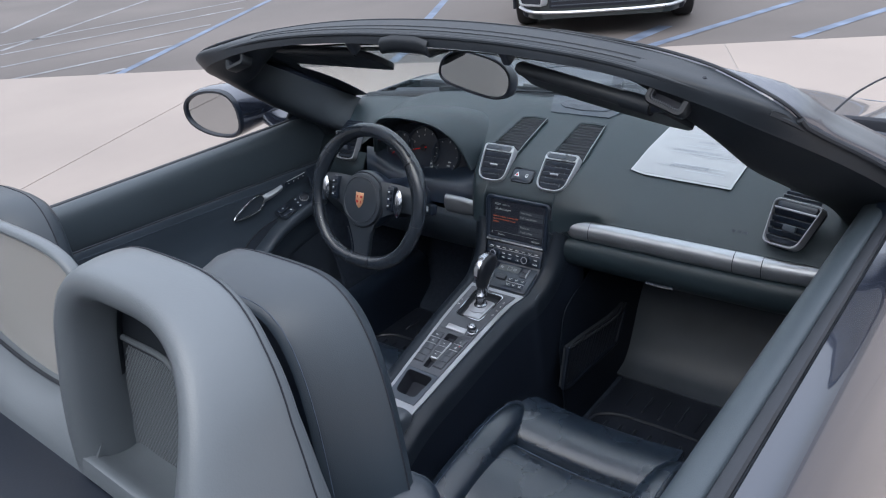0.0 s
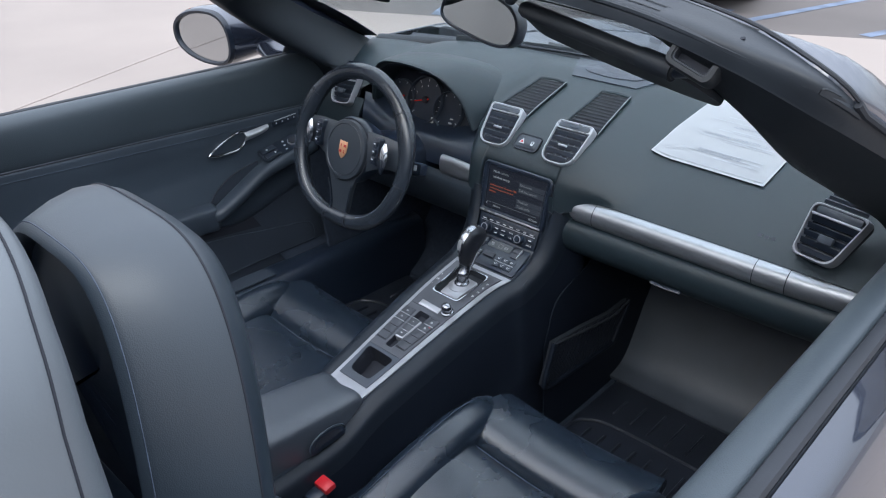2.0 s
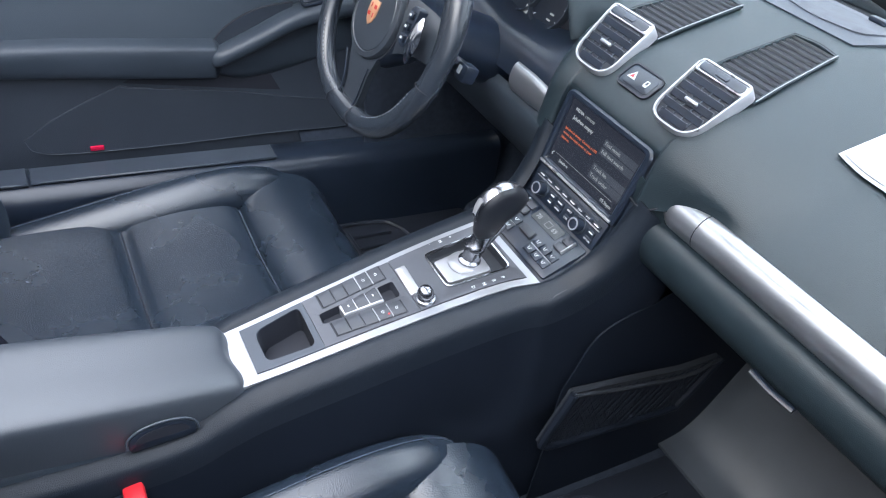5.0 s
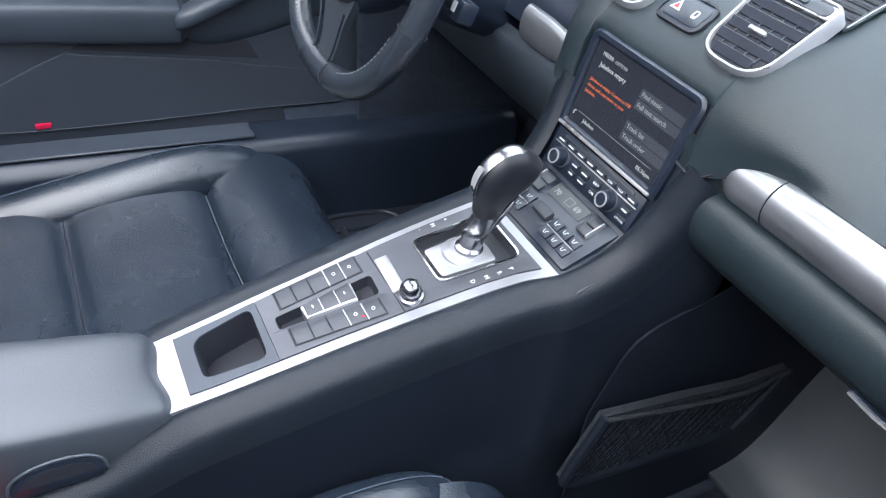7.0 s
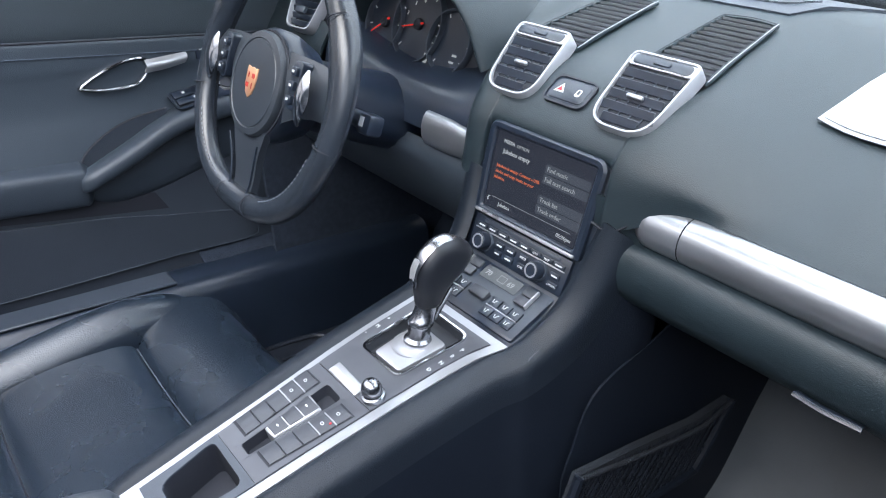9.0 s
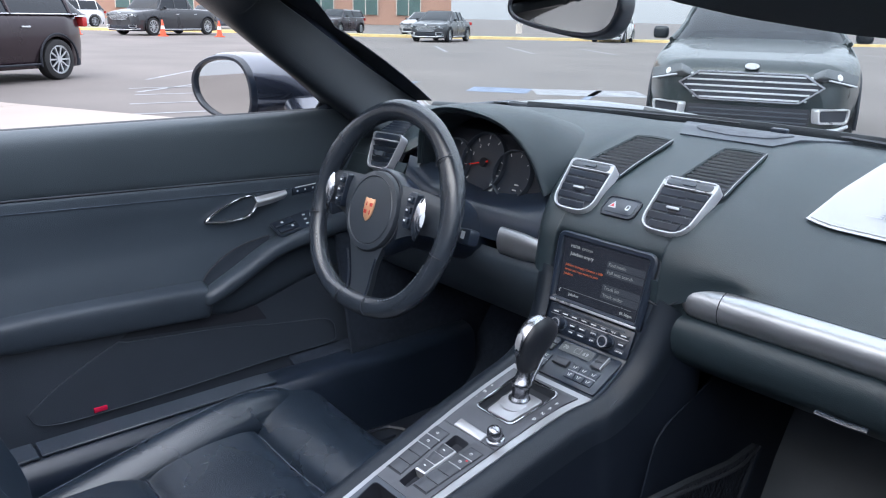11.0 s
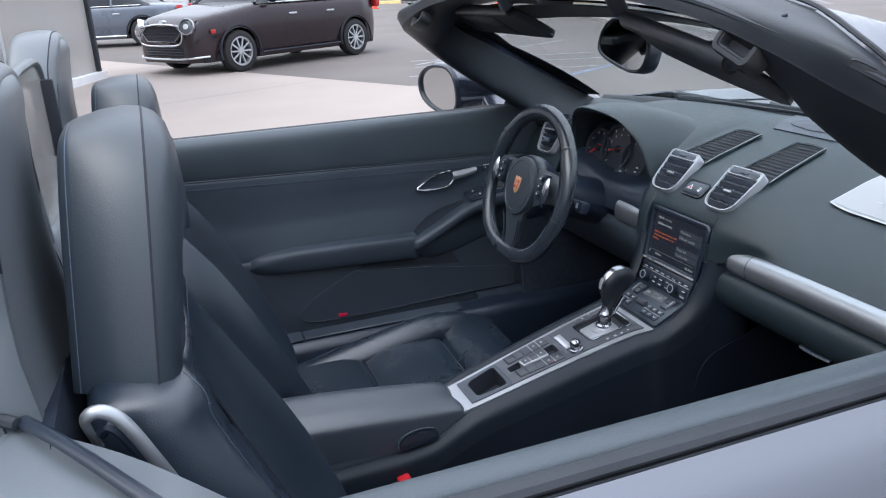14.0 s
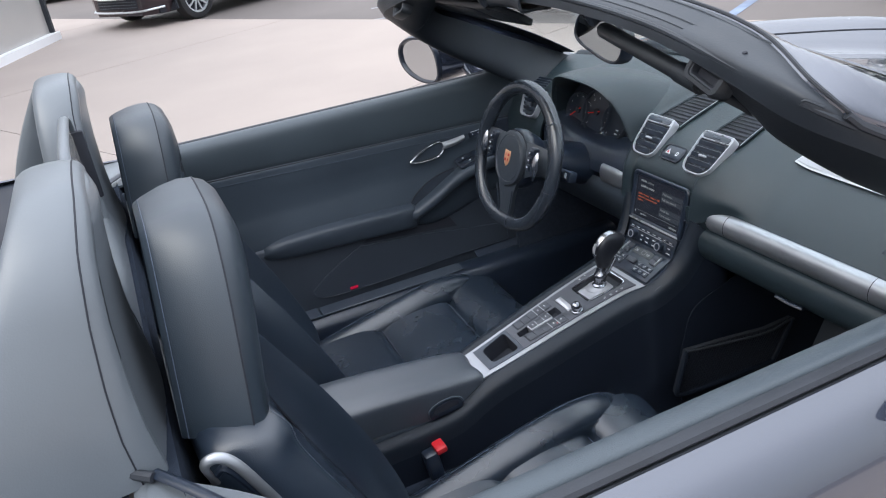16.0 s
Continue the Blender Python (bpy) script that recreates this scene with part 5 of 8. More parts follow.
for s, size, x, y, mm in (("MEDIA", 0.0062, -0.066, 0.034, TXT), ("OPTION", 0.0055, -0.044, 0.0335, TXTDIM), ("Jukebox empty", 0.0075, -0.064, 0.022, TXT),
                          ("Jukebox is empty. Connect a USB", 0.0053, -0.069, 0.004, TXTRED), ("device and copy music to your", 0.0053, -0.069, -0.003, TXTRED), ("Jukebox.", 0.0053, -0.069, -0.010, TXTRED),
                          ("Find music", 0.0075, 0.010, 0.022, TXTDIM), ("Full text search", 0.0075, 0.010, 0.010, TXTDIM), ("Track list", 0.0075, 0.010, -0.014, TXTDIM), ("Track order", 0.0075, 0.010, -0.0255, TXTDIM),
                          ("Jukebox", 0.0062, -0.052, -0.041, TXT), ("05:36pm", 0.0065, 0.046, -0.043, TXT)):
    writing("screen_text", s, size, S(x, y), mm, unit)
for y in (0.0245, 0.0125, -0.0115, -0.023):
    part("menu_bar", extrude(rrect(0.068, 0.0105, 0.001, 1, (0.041, y)), m, 0.0, 0.00125), ROWBAR, unit)
part("phone_symbol", tube([m @ Vector((-0.068 + 0.003 * math.cos(a), -0.037 + 0.003 * math.sin(a), 0.0016)) for a in np.linspace(1.6, 4.0, 7)], 0.0008, 5), TXT, unit)
part("screen_rule", extrude(rrect(0.13, 0.0006, 0.0002, 1, (0.0, -0.033)), m, 0.0, 0.0014), TXTDIM, unit)

# radio
m = stack_frame(-0.0265, 0.701, -0.0405, 0.659)
rad = part("radio_panel", extrude(tap(0.160, 0.044, 0.02, 0.003), m, -0.006, 0.001, 0.0005), PLASTIC, console, "black radio panel with two knobs")
part("disc_slot", extrude(rrect(0.128, 0.0042, 0.001), m @ pose(0, 0.0175, 0), 0.0, 0.0022, 0.0005), HARD, rad)
for k in range(8):
    b = part("radio_button", extrude(rrect(0.0172, 0.0058, 0.001, 2, (-0.065 + 0.0186 * k, 0.0105)), m, 0.0, 0.0028, 0.001), PLASTIC, rad)
    if k in (5, 6):
        writing("key_word", ("NAV", "MAP")[k - 5], 0.0042, m @ pose(-0.065 + 0.0186 * k, 0.0089, 0.0029), MARK, b, "CENTER")
    else:
        part("button_bar", extrude(rrect(0.010, 0.0018, 0.0004, 1, (-0.065 + 0.0186 * k, 0.0105)), m, 0.0026, 0.0031), MARK, b)
part("silver_line", extrude(rrect(0.150, 0.0012, 0.0004), m @ pose(0, 0.0062, 0), 0.0, 0.003, 0.0005), SILVER, rad)
for x in (-0.052, 0.040):
    kn = part("radio_knob", extrude(circle(0.0105, 24, (x, -0.006)), m, 0.0, 0.016, 0.002), PLASTIC, rad, "black knob with a bright ring")
    part("knob_ring", hollow(circle(0.0088, 24, (x, -0.006)), circle(0.0070, 24, (x, -0.006)), m, 0.014, 0.0168), SILVER, kn)
    part("knob_collar", hollow(circle(0.0128, 24, (x, -0.006)), circle(0.0102, 24, (x, -0.006)), m, 0.0, 0.004, 0.001), HARD, kn)
for x, y, w, word in ((-0.028, -0.003, 0.014, ""), (-0.028, -0.013, 0.012, ""), (-0.009, -0.003, 0.016, ""), (-0.009, -0.013, 0.016, ""), (0.013, -0.002, 0.013, "INFO"), (0.013, -0.013, 0.012, "CAR"), (0.064, -0.003, 0.014, ""), (0.064, -0.014, 0.016, "OPTION")):
    b = part("radio_button", extrude(rrect(w, 0.0075, 0.001, 2, (x, y)), m, 0.0, 0.0026, 0.001), PLASTIC, rad)
    if word:
        writing("key_word", word, 0.0042 if len(word) < 6 else 0.0036, m @ pose(x, y - 0.0015, 0.0028), MARK, b, "CENTER")
    else:
        part("button_bar", extrude(rrect(w * 0.62, 0.0018, 0.0004, 1, (x, y)), m, 0.0024, 0.0029), MARK, b)

# climate controls
m = stack_frame(-0.0435, 0.6555, -0.1075, 0.6215)
cli = part("climate_panel", extrude(tap(0.150, 0.072, 0.02, 0.004), m, -0.006, 0.001, 0.0005), PLASTIC, console, "black climate control panel")
part("climate_display", extrude(rrect(0.062, 0.019, 0.002, 2, (0.0, 0.023)), m, 0.0, 0.0018), LCD, cli, "small grey display")
writing("temperature", "70", 0.010, m @ pose(-0.026, 0.019, 0.002), TXT, cli)
writing("temperature", "69", 0.010, m @ pose(0.012, 0.019, 0.002), TXT, cli)
part("display_symbol", hollow(rrect(0.012, 0.010, 0.001, 2, (0.002, 0.023)), rrect(0.010, 0.008, 0.001, 2, (0.002, 0.023)), m, 0.0015, 0.0021), TXTDIM, cli)
for sx in (-1, 1):
    for k in range(2):
        part("toggle", extrude(rrect(0.017, 0.012, 0.002, 2, (sx * (0.046 + 0.0 * k), 0.026 - 0.014 * k)), m, 0.0, 0.004 + 0.001 * k, 0.001), BUTTON, cli, "grey rocker switch")
    part("toggle_line", extrude(rrect(0.002, 0.026, 0.0006, 1, (sx * 0.0565, 0.019)), m, 0.0, 0.0065, 0.001), SILVER, cli)
for sx, cols in ((-1, (-0.055, -0.037)), (1, (0.020, 0.037, 0.054))):
    for x in cols:
        for y in (-0.006, -0.021):
            b = part("climate_button", extrude(rrect(0.0155, 0.0125, 0.001, 2, (x, y)), m, 0.0, 0.0032, 0.001), PLASTIC, cli)
            part("button_symbol", tube([m @ Vector((x + dx, y + dy, 0.0034)) for dx, dy in ((-0.0030, 0.0022), (-0.0022, -0.0018), (0.0004, -0.0020), (0.0014, 0.0020), (0.0032, 0.0022))], 0.0005, 5), MARK, b)
    part("silver_line", extrude(rrect(abs(cols[-1] - cols[0]) + 0.016, 0.001, 0.0003, 1, ((cols[0] + cols[-1]) / 2, -0.0135)), m, 0.0, 0.0036), SILVER, cli)
part("fan_rocker", extrude(rrect(0.028, 0.013, 0.002, 2, (-0.008, -0.006)), m, 0.0, 0.006, 0.002), BUTTON, cli)

# sloping top plate of the console
CF = plane_frame((-0.010, -0.503, 0.5155), (1, 0.0, 0), (0, 0.967, 0.2535))


def cpt(u, v, d=0.0):
    return CF @ Vector((u + 0.012 * v / LEN, v, d))


def ray_hit(poly, c, a):
    d = Vector((math.cos(a), math.sin(a)))
    best = None
    for i in range(len(poly)):
        p, q = Vector(poly[i - 1]) - Vector(c), Vector(poly[i]) - Vector(c)
        e = q - p
        den = d.x * e.y - d.y * e.x
        if abs(den) < 1e-12:
            continue
        t, u = (p.x * e.y - p.y * e.x) / den, (p.x * d.y - p.y * d.x) / den
        if t > 0 and -1e-6 <= u <= 1 + 1e-6 and (best is None or t > best):
            best = t
    return (c[0] + d.x * best, c[1] + d.y * best)


def ring_plate(outer, holed, d0, d1, soft=0.0006):
    """A plate on the console's slope with one hole through it."""
    c = (sum(p[0] for p in holed) / len(holed), sum(p[1] for p in holed) / len(holed))
    angs = sorted({round(math.atan2(y - c[1], x - c[0]), 4) for x, y in outer + holed})
    o, h = [ray_hit(outer, c, a) for a in angs], [ray_hit(holed, c, a) for a in angs]
    mid = [(a[0] + (b[0] - a[0]) * 0.04, a[1] + (b[1] - a[1]) * 0.04) for a, b in zip(h, o)]
    rows = [[cpt(*p, d0) for p in o], [cpt(*p, d1) for p in o], [cpt(*p, d1) for p in mid], [cpt(*p, d1 - soft) for p in h], [cpt(*p, d0) for p in h]]
    return surf(bmesh.new(), rows, ring=True, loop=True)


def pocket(holed, d0, d1, f=0.9):
    """The walls and floor of a hole, seen from inside."""
    c = (sum(p[0] for p in holed) / len(holed), sum(p[1] for p in holed) / len(holed))
    rows = [[cpt(c[0] + (x - c[0]) * g, c[1] + (y - c[1]) * g, d) for x, y in holed] for g, d in ((1.0, d0), (1 - (1 - f) * 0.6, d1 * 0.8), (f, d1), (f * 0.9, d1))]
    bm = surf(bmesh.new(), rows, ring=True)
    bm.faces.new([v for v in list(bm.verts)[-len(holed):]])
    return bm


def slab(outline, d0, d1, soft=0.0008, at=(0, 0)):
    """A small raised key, its outline given on the console's slope."""
    c = (sum(p[0] for p in outline) / len(outline), sum(p[1] for p in outline) / len(outline))
    rows = [[cpt(c[0] + (x - c[0]) * g, c[1] + (y - c[1]) * g, d) for x, y in outline] for g, d in ((1, d0), (1, d1 - soft), (0.93, d1))]
    return surf(bmesh.new(), rows, ring=True, caps=True)


def flank_line(sx, v0, v1, inset, n=12):
    return [(sx * (edge(sx, v0 + (v1 - v0) * k / n) - inset), v0 + (v1 - v0) * k / n) for k in range(n + 1)]


def span(v0, v1, il, ir, r=0.002):
    """Outline of a panel across the console from v0 to v1."""
    rt, lt = flank_line(1, v0, v1, ir), flank_line(-1, v0, v1, il)
    return rt + lt[::-1]


inner = span(0.024, 0.394, 0.0095, 0.0125)
plate = part("silver_plate", ring_plate(span(-0.004, LEN, 0.0, 0.0), inner, -0.010, 0.0), PLATE, console, "satin silver console plate")
tray_hole = round_poly([(0.0245, 0.0405), (0.0290, 0.1035), (-0.0440, 0.1050), (-0.0300, 0.0405)], [0.010, 0.012, 0.010, 0.014])
part("tray_rim", ring_plate(span(0.0235, 0.1120, 0.0092, 0.0122), tray_hole, -0.006, 0.0016, 0.001), HARD, plate, "grey rim of the storage tray")
part("rim_bed", slab(span(0.022, 0.114, 0.0085, 0.0115), -0.05, -0.048), VOID, plate)
for sx in (-1, 1):
    part("bed_side", sheet([[cpt(x, v, d) for x, v in flank_line(sx, 0.0, 0.40, 0.004)] for d in (-0.004, -0.05)], 0.002), VOID, plate)
tray = part("storage_tray", pocket(tray_hole, 0.0, -0.038, 0.93), VOID, plate, "deep dark storage tray")
for k in range(4):
    part("tray_rib", slab(rrect(0.018, 0.0095, 0.001, 1, (0.010, 0.050 + 0.0105 * k)), -0.038, -0.028), BUTTON, tray)
rec_hole = round_poly([(0.0005, 0.1235), (0.0035, 0.2320), (-0.0275, 0.2335), (-0.0180, 0.1245)], [0.004, 0.006, 0.006, 0.004])
btn = part("button_panel", ring_plate(span(0.1125, 0.2435, 0.0095, 0.0125), rec_hole, -0.006, 0.0018), CONSOLE_GREY, plate, "grey button panel")
part("switch_recess", pocket(rec_hole, 0.001, -0.012, 0.94), VOID, btn, "dark recess round the roof switch")
# two rows of flat keys beside the roof switch
for ul0, ul1, ur0, ur1, v0, v1 in ((-0.0520, -0.0625, -0.0250, -0.0352, 0.1335, 0.2275), (0.0045, 0.0105, 0.0290, 0.0345, 0.1325, 0.2270)):
    part("key_bed", slab([(ul0 - 0.0015, v0 - 0.0035), (ur0 + 0.0015, v0 - 0.0035), (ur1 + 0.0015, v1 + 0.0035), (ul1 - 0.0015, v1 + 0.0035)], 0.0, 0.0022), VOID, btn)
    for k in range(5):
        a, b = (k + 0.02) / 5, (k + 0.975) / 5
        o = [(ul0 + (ul1 - ul0) * a, v0 + (v1 - v0) * a), (ur0 + (ur1 - ur0) * a, v0 + (v1 - v0) * a), (ur0 + (ur1 - ur0) * b, v0 + (v1 - v0) * b), (ul0 + (ul1 - ul0) * b, v0 + (v1 - v0) * b)]
        key = part("console_button", slab(o, 0.001, 0.0040, 0.0006), BUTTON, btn)
        c = (sum(p[0] for p in o) / 4, sum(p[1] for p in o) / 4)
        if k > 2:
            part("button_symbol", hollow(rrect(0.0046, 0.0036, 0.0010, 1), rrect(0.0034, 0.0024, 0.0008, 1), Matrix.Translation(cpt(*c)) @ CF.to_3x3().to_4x4(), 0.003, 0.0043), MARK, key)
            part("button_line", slab([(o[0][0], o[0][1] - 0.0008), (o[1][0], o[1][1] - 0.0008), (o[1][0], o[1][1] + 0.0006), (o[0][0], o[0][1] + 0.0006)], 0.002, 0.0043, 0.0002), SILVER, key)
part("warning_light", slab(rrect(0.0028, 0.0028, 0.001, 1, (0.0275, 0.2045)), 0.003, 0.0046, 0.0003), RED, btn, "small red light")
sw_out = [(0.0018, 0.1530), (0.0032, 0.2085), (-0.0242, 0.2100), (-0.0172, 0.1515)]
sw = part("roof_switch", slab(round_poly(sw_out, 0.002, 2), -0.010, 0.0050, 0.0012), SILVER, btn, "silver framed roof switch")
for k in range(3):
    a, b = 0.155 + 0.0178 * k, 0.155 + 0.0178 * k + 0.0168
    part("switch_key", slab([(0.0002, a), (0.0004, b), (-0.0190 - 0.0018 * (k + 1), b), (-0.0170 - 0.0018 * k, a)], 0.004, 0.0058, 0.0006), BUTTON, sw)
    if k != 1:
        part("key_symbol", slab(rrect(0.004, 0.0018, 0.0006, 1, (-0.0095 - 0.001 * k, (a + b) / 2)), 0.004, 0.0062, 0.0002), MARK, sw)

# gear selector
well = round_poly([(0.0215, 0.2925), (0.0290, 0.3845), (-0.0520, 0.3860), (-0.0500, 0.2935)], [0.010, 0.012, 0.012, 0.010])
gate = part("gear_panel", ring_plate(span(0.2445, 0.394, 0.0095, 0.0125), well, -0.006, 0.0018), CONSOLE_GREY, plate, "grey gear selector panel")
part("name_plate", slab(round_poly([(0.0120, 0.2435), (0.0105, 0.2580), (-0.0450, 0.2605), (-0.0440, 0.2450)], 0.002, 2), 0.001, 0.0046), SILVER, gate, "blank satin silver plate")
part("gate_well", pocket(well, 0.002, -0.010, 0.93), RUBBER, gate)
grow = lambda o, f: [(-0.0130 + (x + 0.0130) * f, 0.339 + (y - 0.339) * f) for x, y in o]
part("gate_ring", ring_plate(grow(well, 1.035), grow(well, 0.985), 0.0, 0.0045), CHROME, gate, "thin chrome gate outline")
part("gate_slide", slab(round_poly([(0.0130, 0.2990), (0.0185, 0.3610), (-0.0360, 0.3630), (-0.0335, 0.2990)], 0.005, 3), -0.010, 0.0012), PLATE, gate, "silver slide plate")
LX = -0.0120


def lever_ring(cy, z, ry, rx, n=24, p=0.85):
    out = []
    for a in np.linspace(0, 2 * math.pi, n + 1)[:-1]:
        c, s = math.cos(a), math.sin(a)
        out.append(Vector((LX + rx * math.copysign(abs(c) ** p, c), cy + ry * math.copysign(abs(s) ** p, s), z)))
    return out


part("lever_boot", surf(bmesh.new(), [lever_ring(y, z, r, r, 28, 1) for y, z, r in ((-0.172, 0.592, 0.029), (-0.172, 0.5985, 0.028), (-0.1715, 0.6010, 0.022), (-0.1712, 0.6030, 0.020))], ring=True, caps=True), PLATE, gate, "silver collar at the lever's foot")
lev = part("gear_lever", surf(bmesh.new(), [lever_ring(y, z, ry, rx, 24, 1) for y, z, ry, rx in ((-0.171, 0.600, 0.0165, 0.0165), (-0.170, 0.606, 0.0165, 0.0165), (-0.169, 0.609, 0.0130, 0.0130), (-0.168, 0.622, 0.0125, 0.0125), (-0.167, 0.624, 0.0145, 0.0145), (-0.166, 0.630, 0.0148, 0.0145), (-0.165, 0.632, 0.0135, 0.0130), (-0.160, 0.646, 0.0125, 0.0115), (-0.157, 0.660, 0.0120, 0.0110))], ring=True, caps=True), DARKCHROME, gate, "chrome gear lever shaft")
part("lever_fork", tube(catmull([(LX, -0.150, 0.626), (LX, -0.140, 0.642), (LX, -0.128, 0.660)], 8), [0.006] * 3 + [0.0065] * 3 + [0.007] * 2, 10, squash=(1.1, 0.6)), DARKCHROME, lev)
KN = ((-0.1580, 0.646, 0.0135, 0.0110), (-0.1572, 0.651, 0.0165, 0.0132), (-0.1555, 0.661, 0.0190, 0.0150), (-0.1520, 0.672, 0.0245, 0.0170), (-0.1455, 0.682, 0.0320, 0.0185), (-0.1400, 0.694, 0.0360, 0.0195), (-0.1375, 0.704, 0.0345, 0.0190), (-0.1375, 0.713, 0.0285, 0.0170), (-0.1385, 0.720, 0.0200, 0.0130), (-0.1395, 0.7245, 0.0100, 0.0070), (-0.1400, 0.7255, 0.0015, 0.0015))
kg = [lever_ring(*k, 32) for k in KN]
cols = [catmull([r[j] for r in kg], 34) for j in range(32)]
knob = part("gear_knob", surf(bmesh.new(), [[cols[j][i] for j in range(32)] for i in range(34)], ring=True, caps=True), KNOBSKIN, gate, "black leather gear knob")
spine = [(-0.1775, 0.674), (-0.1790, 0.684), (-0.1770, 0.696), (-0.1725, 0.706), (-0.1645, 0.7155), (-0.1520, 0.7235), (-0.1390, 0.7262), (-0.1250, 0.7215), (-0.1120, 0.7130), (-0.1020, 0.7020), (-0.1015, 0.692)]
rows = [[(LX + w * u, y + 0.0010 * (1 if y > -0.14 else -1), z + 0.0015 - 0.0040 * u * u) for u in (-1, -0.6, 0, 0.6, 1)] for (y, z), w in zip(spine, (0.002, 0.005, 0.0065, 0.0078, 0.0086, 0.0092, 0.0094, 0.0092, 0.0085, 0.007, 0.003))]
part("knob_cap", sheet(smooth_grid(rows, 36, 13), 0.0018), DARKCHROME, knob, "chrome cap over the knob")
part("cap_inlay", sheet(smooth_grid([[(LX + w * u, y - 0.0032, z + 0.0022 - 0.002 * u * u) for u in (-1, 0, 1)] for (y, z), w in zip(spine[1:4], (0.0035, 0.0046, 0.0046))], 10, 7), 0.001), SILVER, knob, "satin inlay")
for s_, u, v in (("D", 0.0345, 0.3205), ("N", 0.0360, 0.3360), ("R", 0.0375, 0.3505), ("P", 0.0382, 0.3640), ("+", -0.0690, 0.3400), ("M", -0.0680, 0.3235), ("-", -0.0675, 0.3080)):
    writing("gate_mark", s_, 0.0072, Matrix.Translation(cpt(u, v, 0.0022)) @ CF.to_3x3().to_4x4(), MARK, gate)
lm = Matrix.Translation(cpt(0.0275, 0.2580, 0)) @ CF.to_3x3().to_4x4()
lt = part("lighter", surf(bmesh.new(), [[lm @ Vector((r * math.cos(a), r * math.sin(a), h)) for a in np.linspace(0, 2 * math.pi, 25)[:-1]] for r, h in ((0.0128, 0.002), (0.0128, 0.007), (0.0105, 0.008), (0.0105, 0.012), (0.0112, 0.0135), (0.0112, 0.018), (0.0095, 0.0225), (0.006, 0.0255), (0.001, 0.0262))], ring=True, caps=True), DARKCHROME, gate, "round chrome lighter knob")

# armrest
arm = thing("armrest", (-0.012, -0.67, 0.44), "dark grey padded armrest lid behind the console", "armrest")
rows = []
for y, zt, w in ((-0.492, 0.500, 0.050), (-0.500, 0.522, 0.056), (-0.520, 0.534, 0.061), (-0.60, 0.545, 0.066), (-0.75, 0.562, 0.070), (-0.93, 0.575, 0.072)):
    rows.append([(-0.014 + sx * w * f, y - (0.006 if f < 0.5 else 0), zt - dz) for sx, f, dz in ((-1, 1.0, 0.075), (-1, 1.0, 0.03), (-1, 0.93, 0.008), (-1, 0.6, 0.0), (1, 0.0, -0.001), (1, 0.6, 0.0), (1, 0.93, 0.008), (1, 1.0, 0.03), (1, 1.0, 0.075))])
part("lid", sheet(smooth_grid(rows, 30, 33), 0.01), ARMSKIN, arm, "grey leather lid")
part("front_cap", sheet(smooth_grid([[(-0.014 + sx * 0.047, -0.4925, zz) for sx in (-1, -0.5, 0, 0.5, 1)] for zz in (0.505, 0.48, 0.44)], 6, 8), 0.004), ARMSKIN, arm)
part("base", rbox((-0.014, -0.74, 0.455), (0.135, 0.48, 0.06), 0.012, 3), PANEL, arm, "dark armrest base")
lf = plane_frame((0.0565, -0.600, 0.487), (0, 1, 0.09), (-0.12, 0, 1))
half_round = [(0.038 * math.cos(a), 0.024 * math.sin(a) ** 0.7 if 0 < a < math.pi else 0.0) for a in np.linspace(0, math.pi, 17)]
pull = part("latch_pull", extrude(half_round + [(-0.036, -0.006), (0.036, -0.006)], lf, -0.003, 0.0035, 0.001), PLASTIC, arm, "black half-round latch pull")
part("pull_slot", extrude([(0.030 * x / 0.038, 0.004 + 0.62 * y) for x, y in half_round], lf, 0.0, 0.0042), VOID, pull)
part("pull_lip", tube(catmull([lf @ Vector((x * 1.06, y * 1.10, 0.003)) for x, y in half_round], 30), 0.0016, 6), PANEL, pull)



# ---- steering wheel ----
WF = plane_frame((-0.350, -0.174, 0.8165), (1, 0.0, 0), (0, 0.31, 0.951))
sw_thing = thing("steering_wheel", (-0.348, -0.12, 0.80), "black leather three-spoke steering wheel with silver paddles", "steering wheel")


def wheel_pt(a, r, d=0.0):
    """Point of the rim at angle a (degrees, 0 to the right); the lower part is slightly flattened."""
    c, s = math.cos(radians(a)), math.sin(radians(a))
    k = 1.0 - 0.095 * max(0, -s) ** 4
    return WF @ Vector((r * c, r * s * k, d))


R = 0.1755
n = 96
pts = [wheel_pt(360 * i / n, R) for i in range(n)]
rads = []
for i in range(n):
    a = 360 * i / n
    bulge = sum(math.exp(-((((a - c + 180) % 360) - 180) / 16) ** 2) for c in (25, 155))
    rads.append(0.0163 + 0.0036 * bulge)
rim = part("rim", tube(pts, rads, 14, closed=True, squash=(0.95, 1.1)), RIMSKIN, sw_thing, "black leather rim")
for a in (38, 142, -12, 192, 258, 282):
    p0 = wheel_pt(a, R)
    ax = (wheel_pt(a, R + 0.01) - p0).normalized()
    nz = WF.to_3x3() @ Vector((0, 0, 1))
    k = rads[int(a % 360 / 360 * n)] + 0.0006
    part("rim_seam", tube([p0 + ax * (k * 0.95 * math.cos(t)) + nz * (k * 1.1 * math.sin(t)) for t in np.linspace(0, 2 * math.pi, 21)[:-1]], 0.0009, 5, closed=True), VOID, rim)
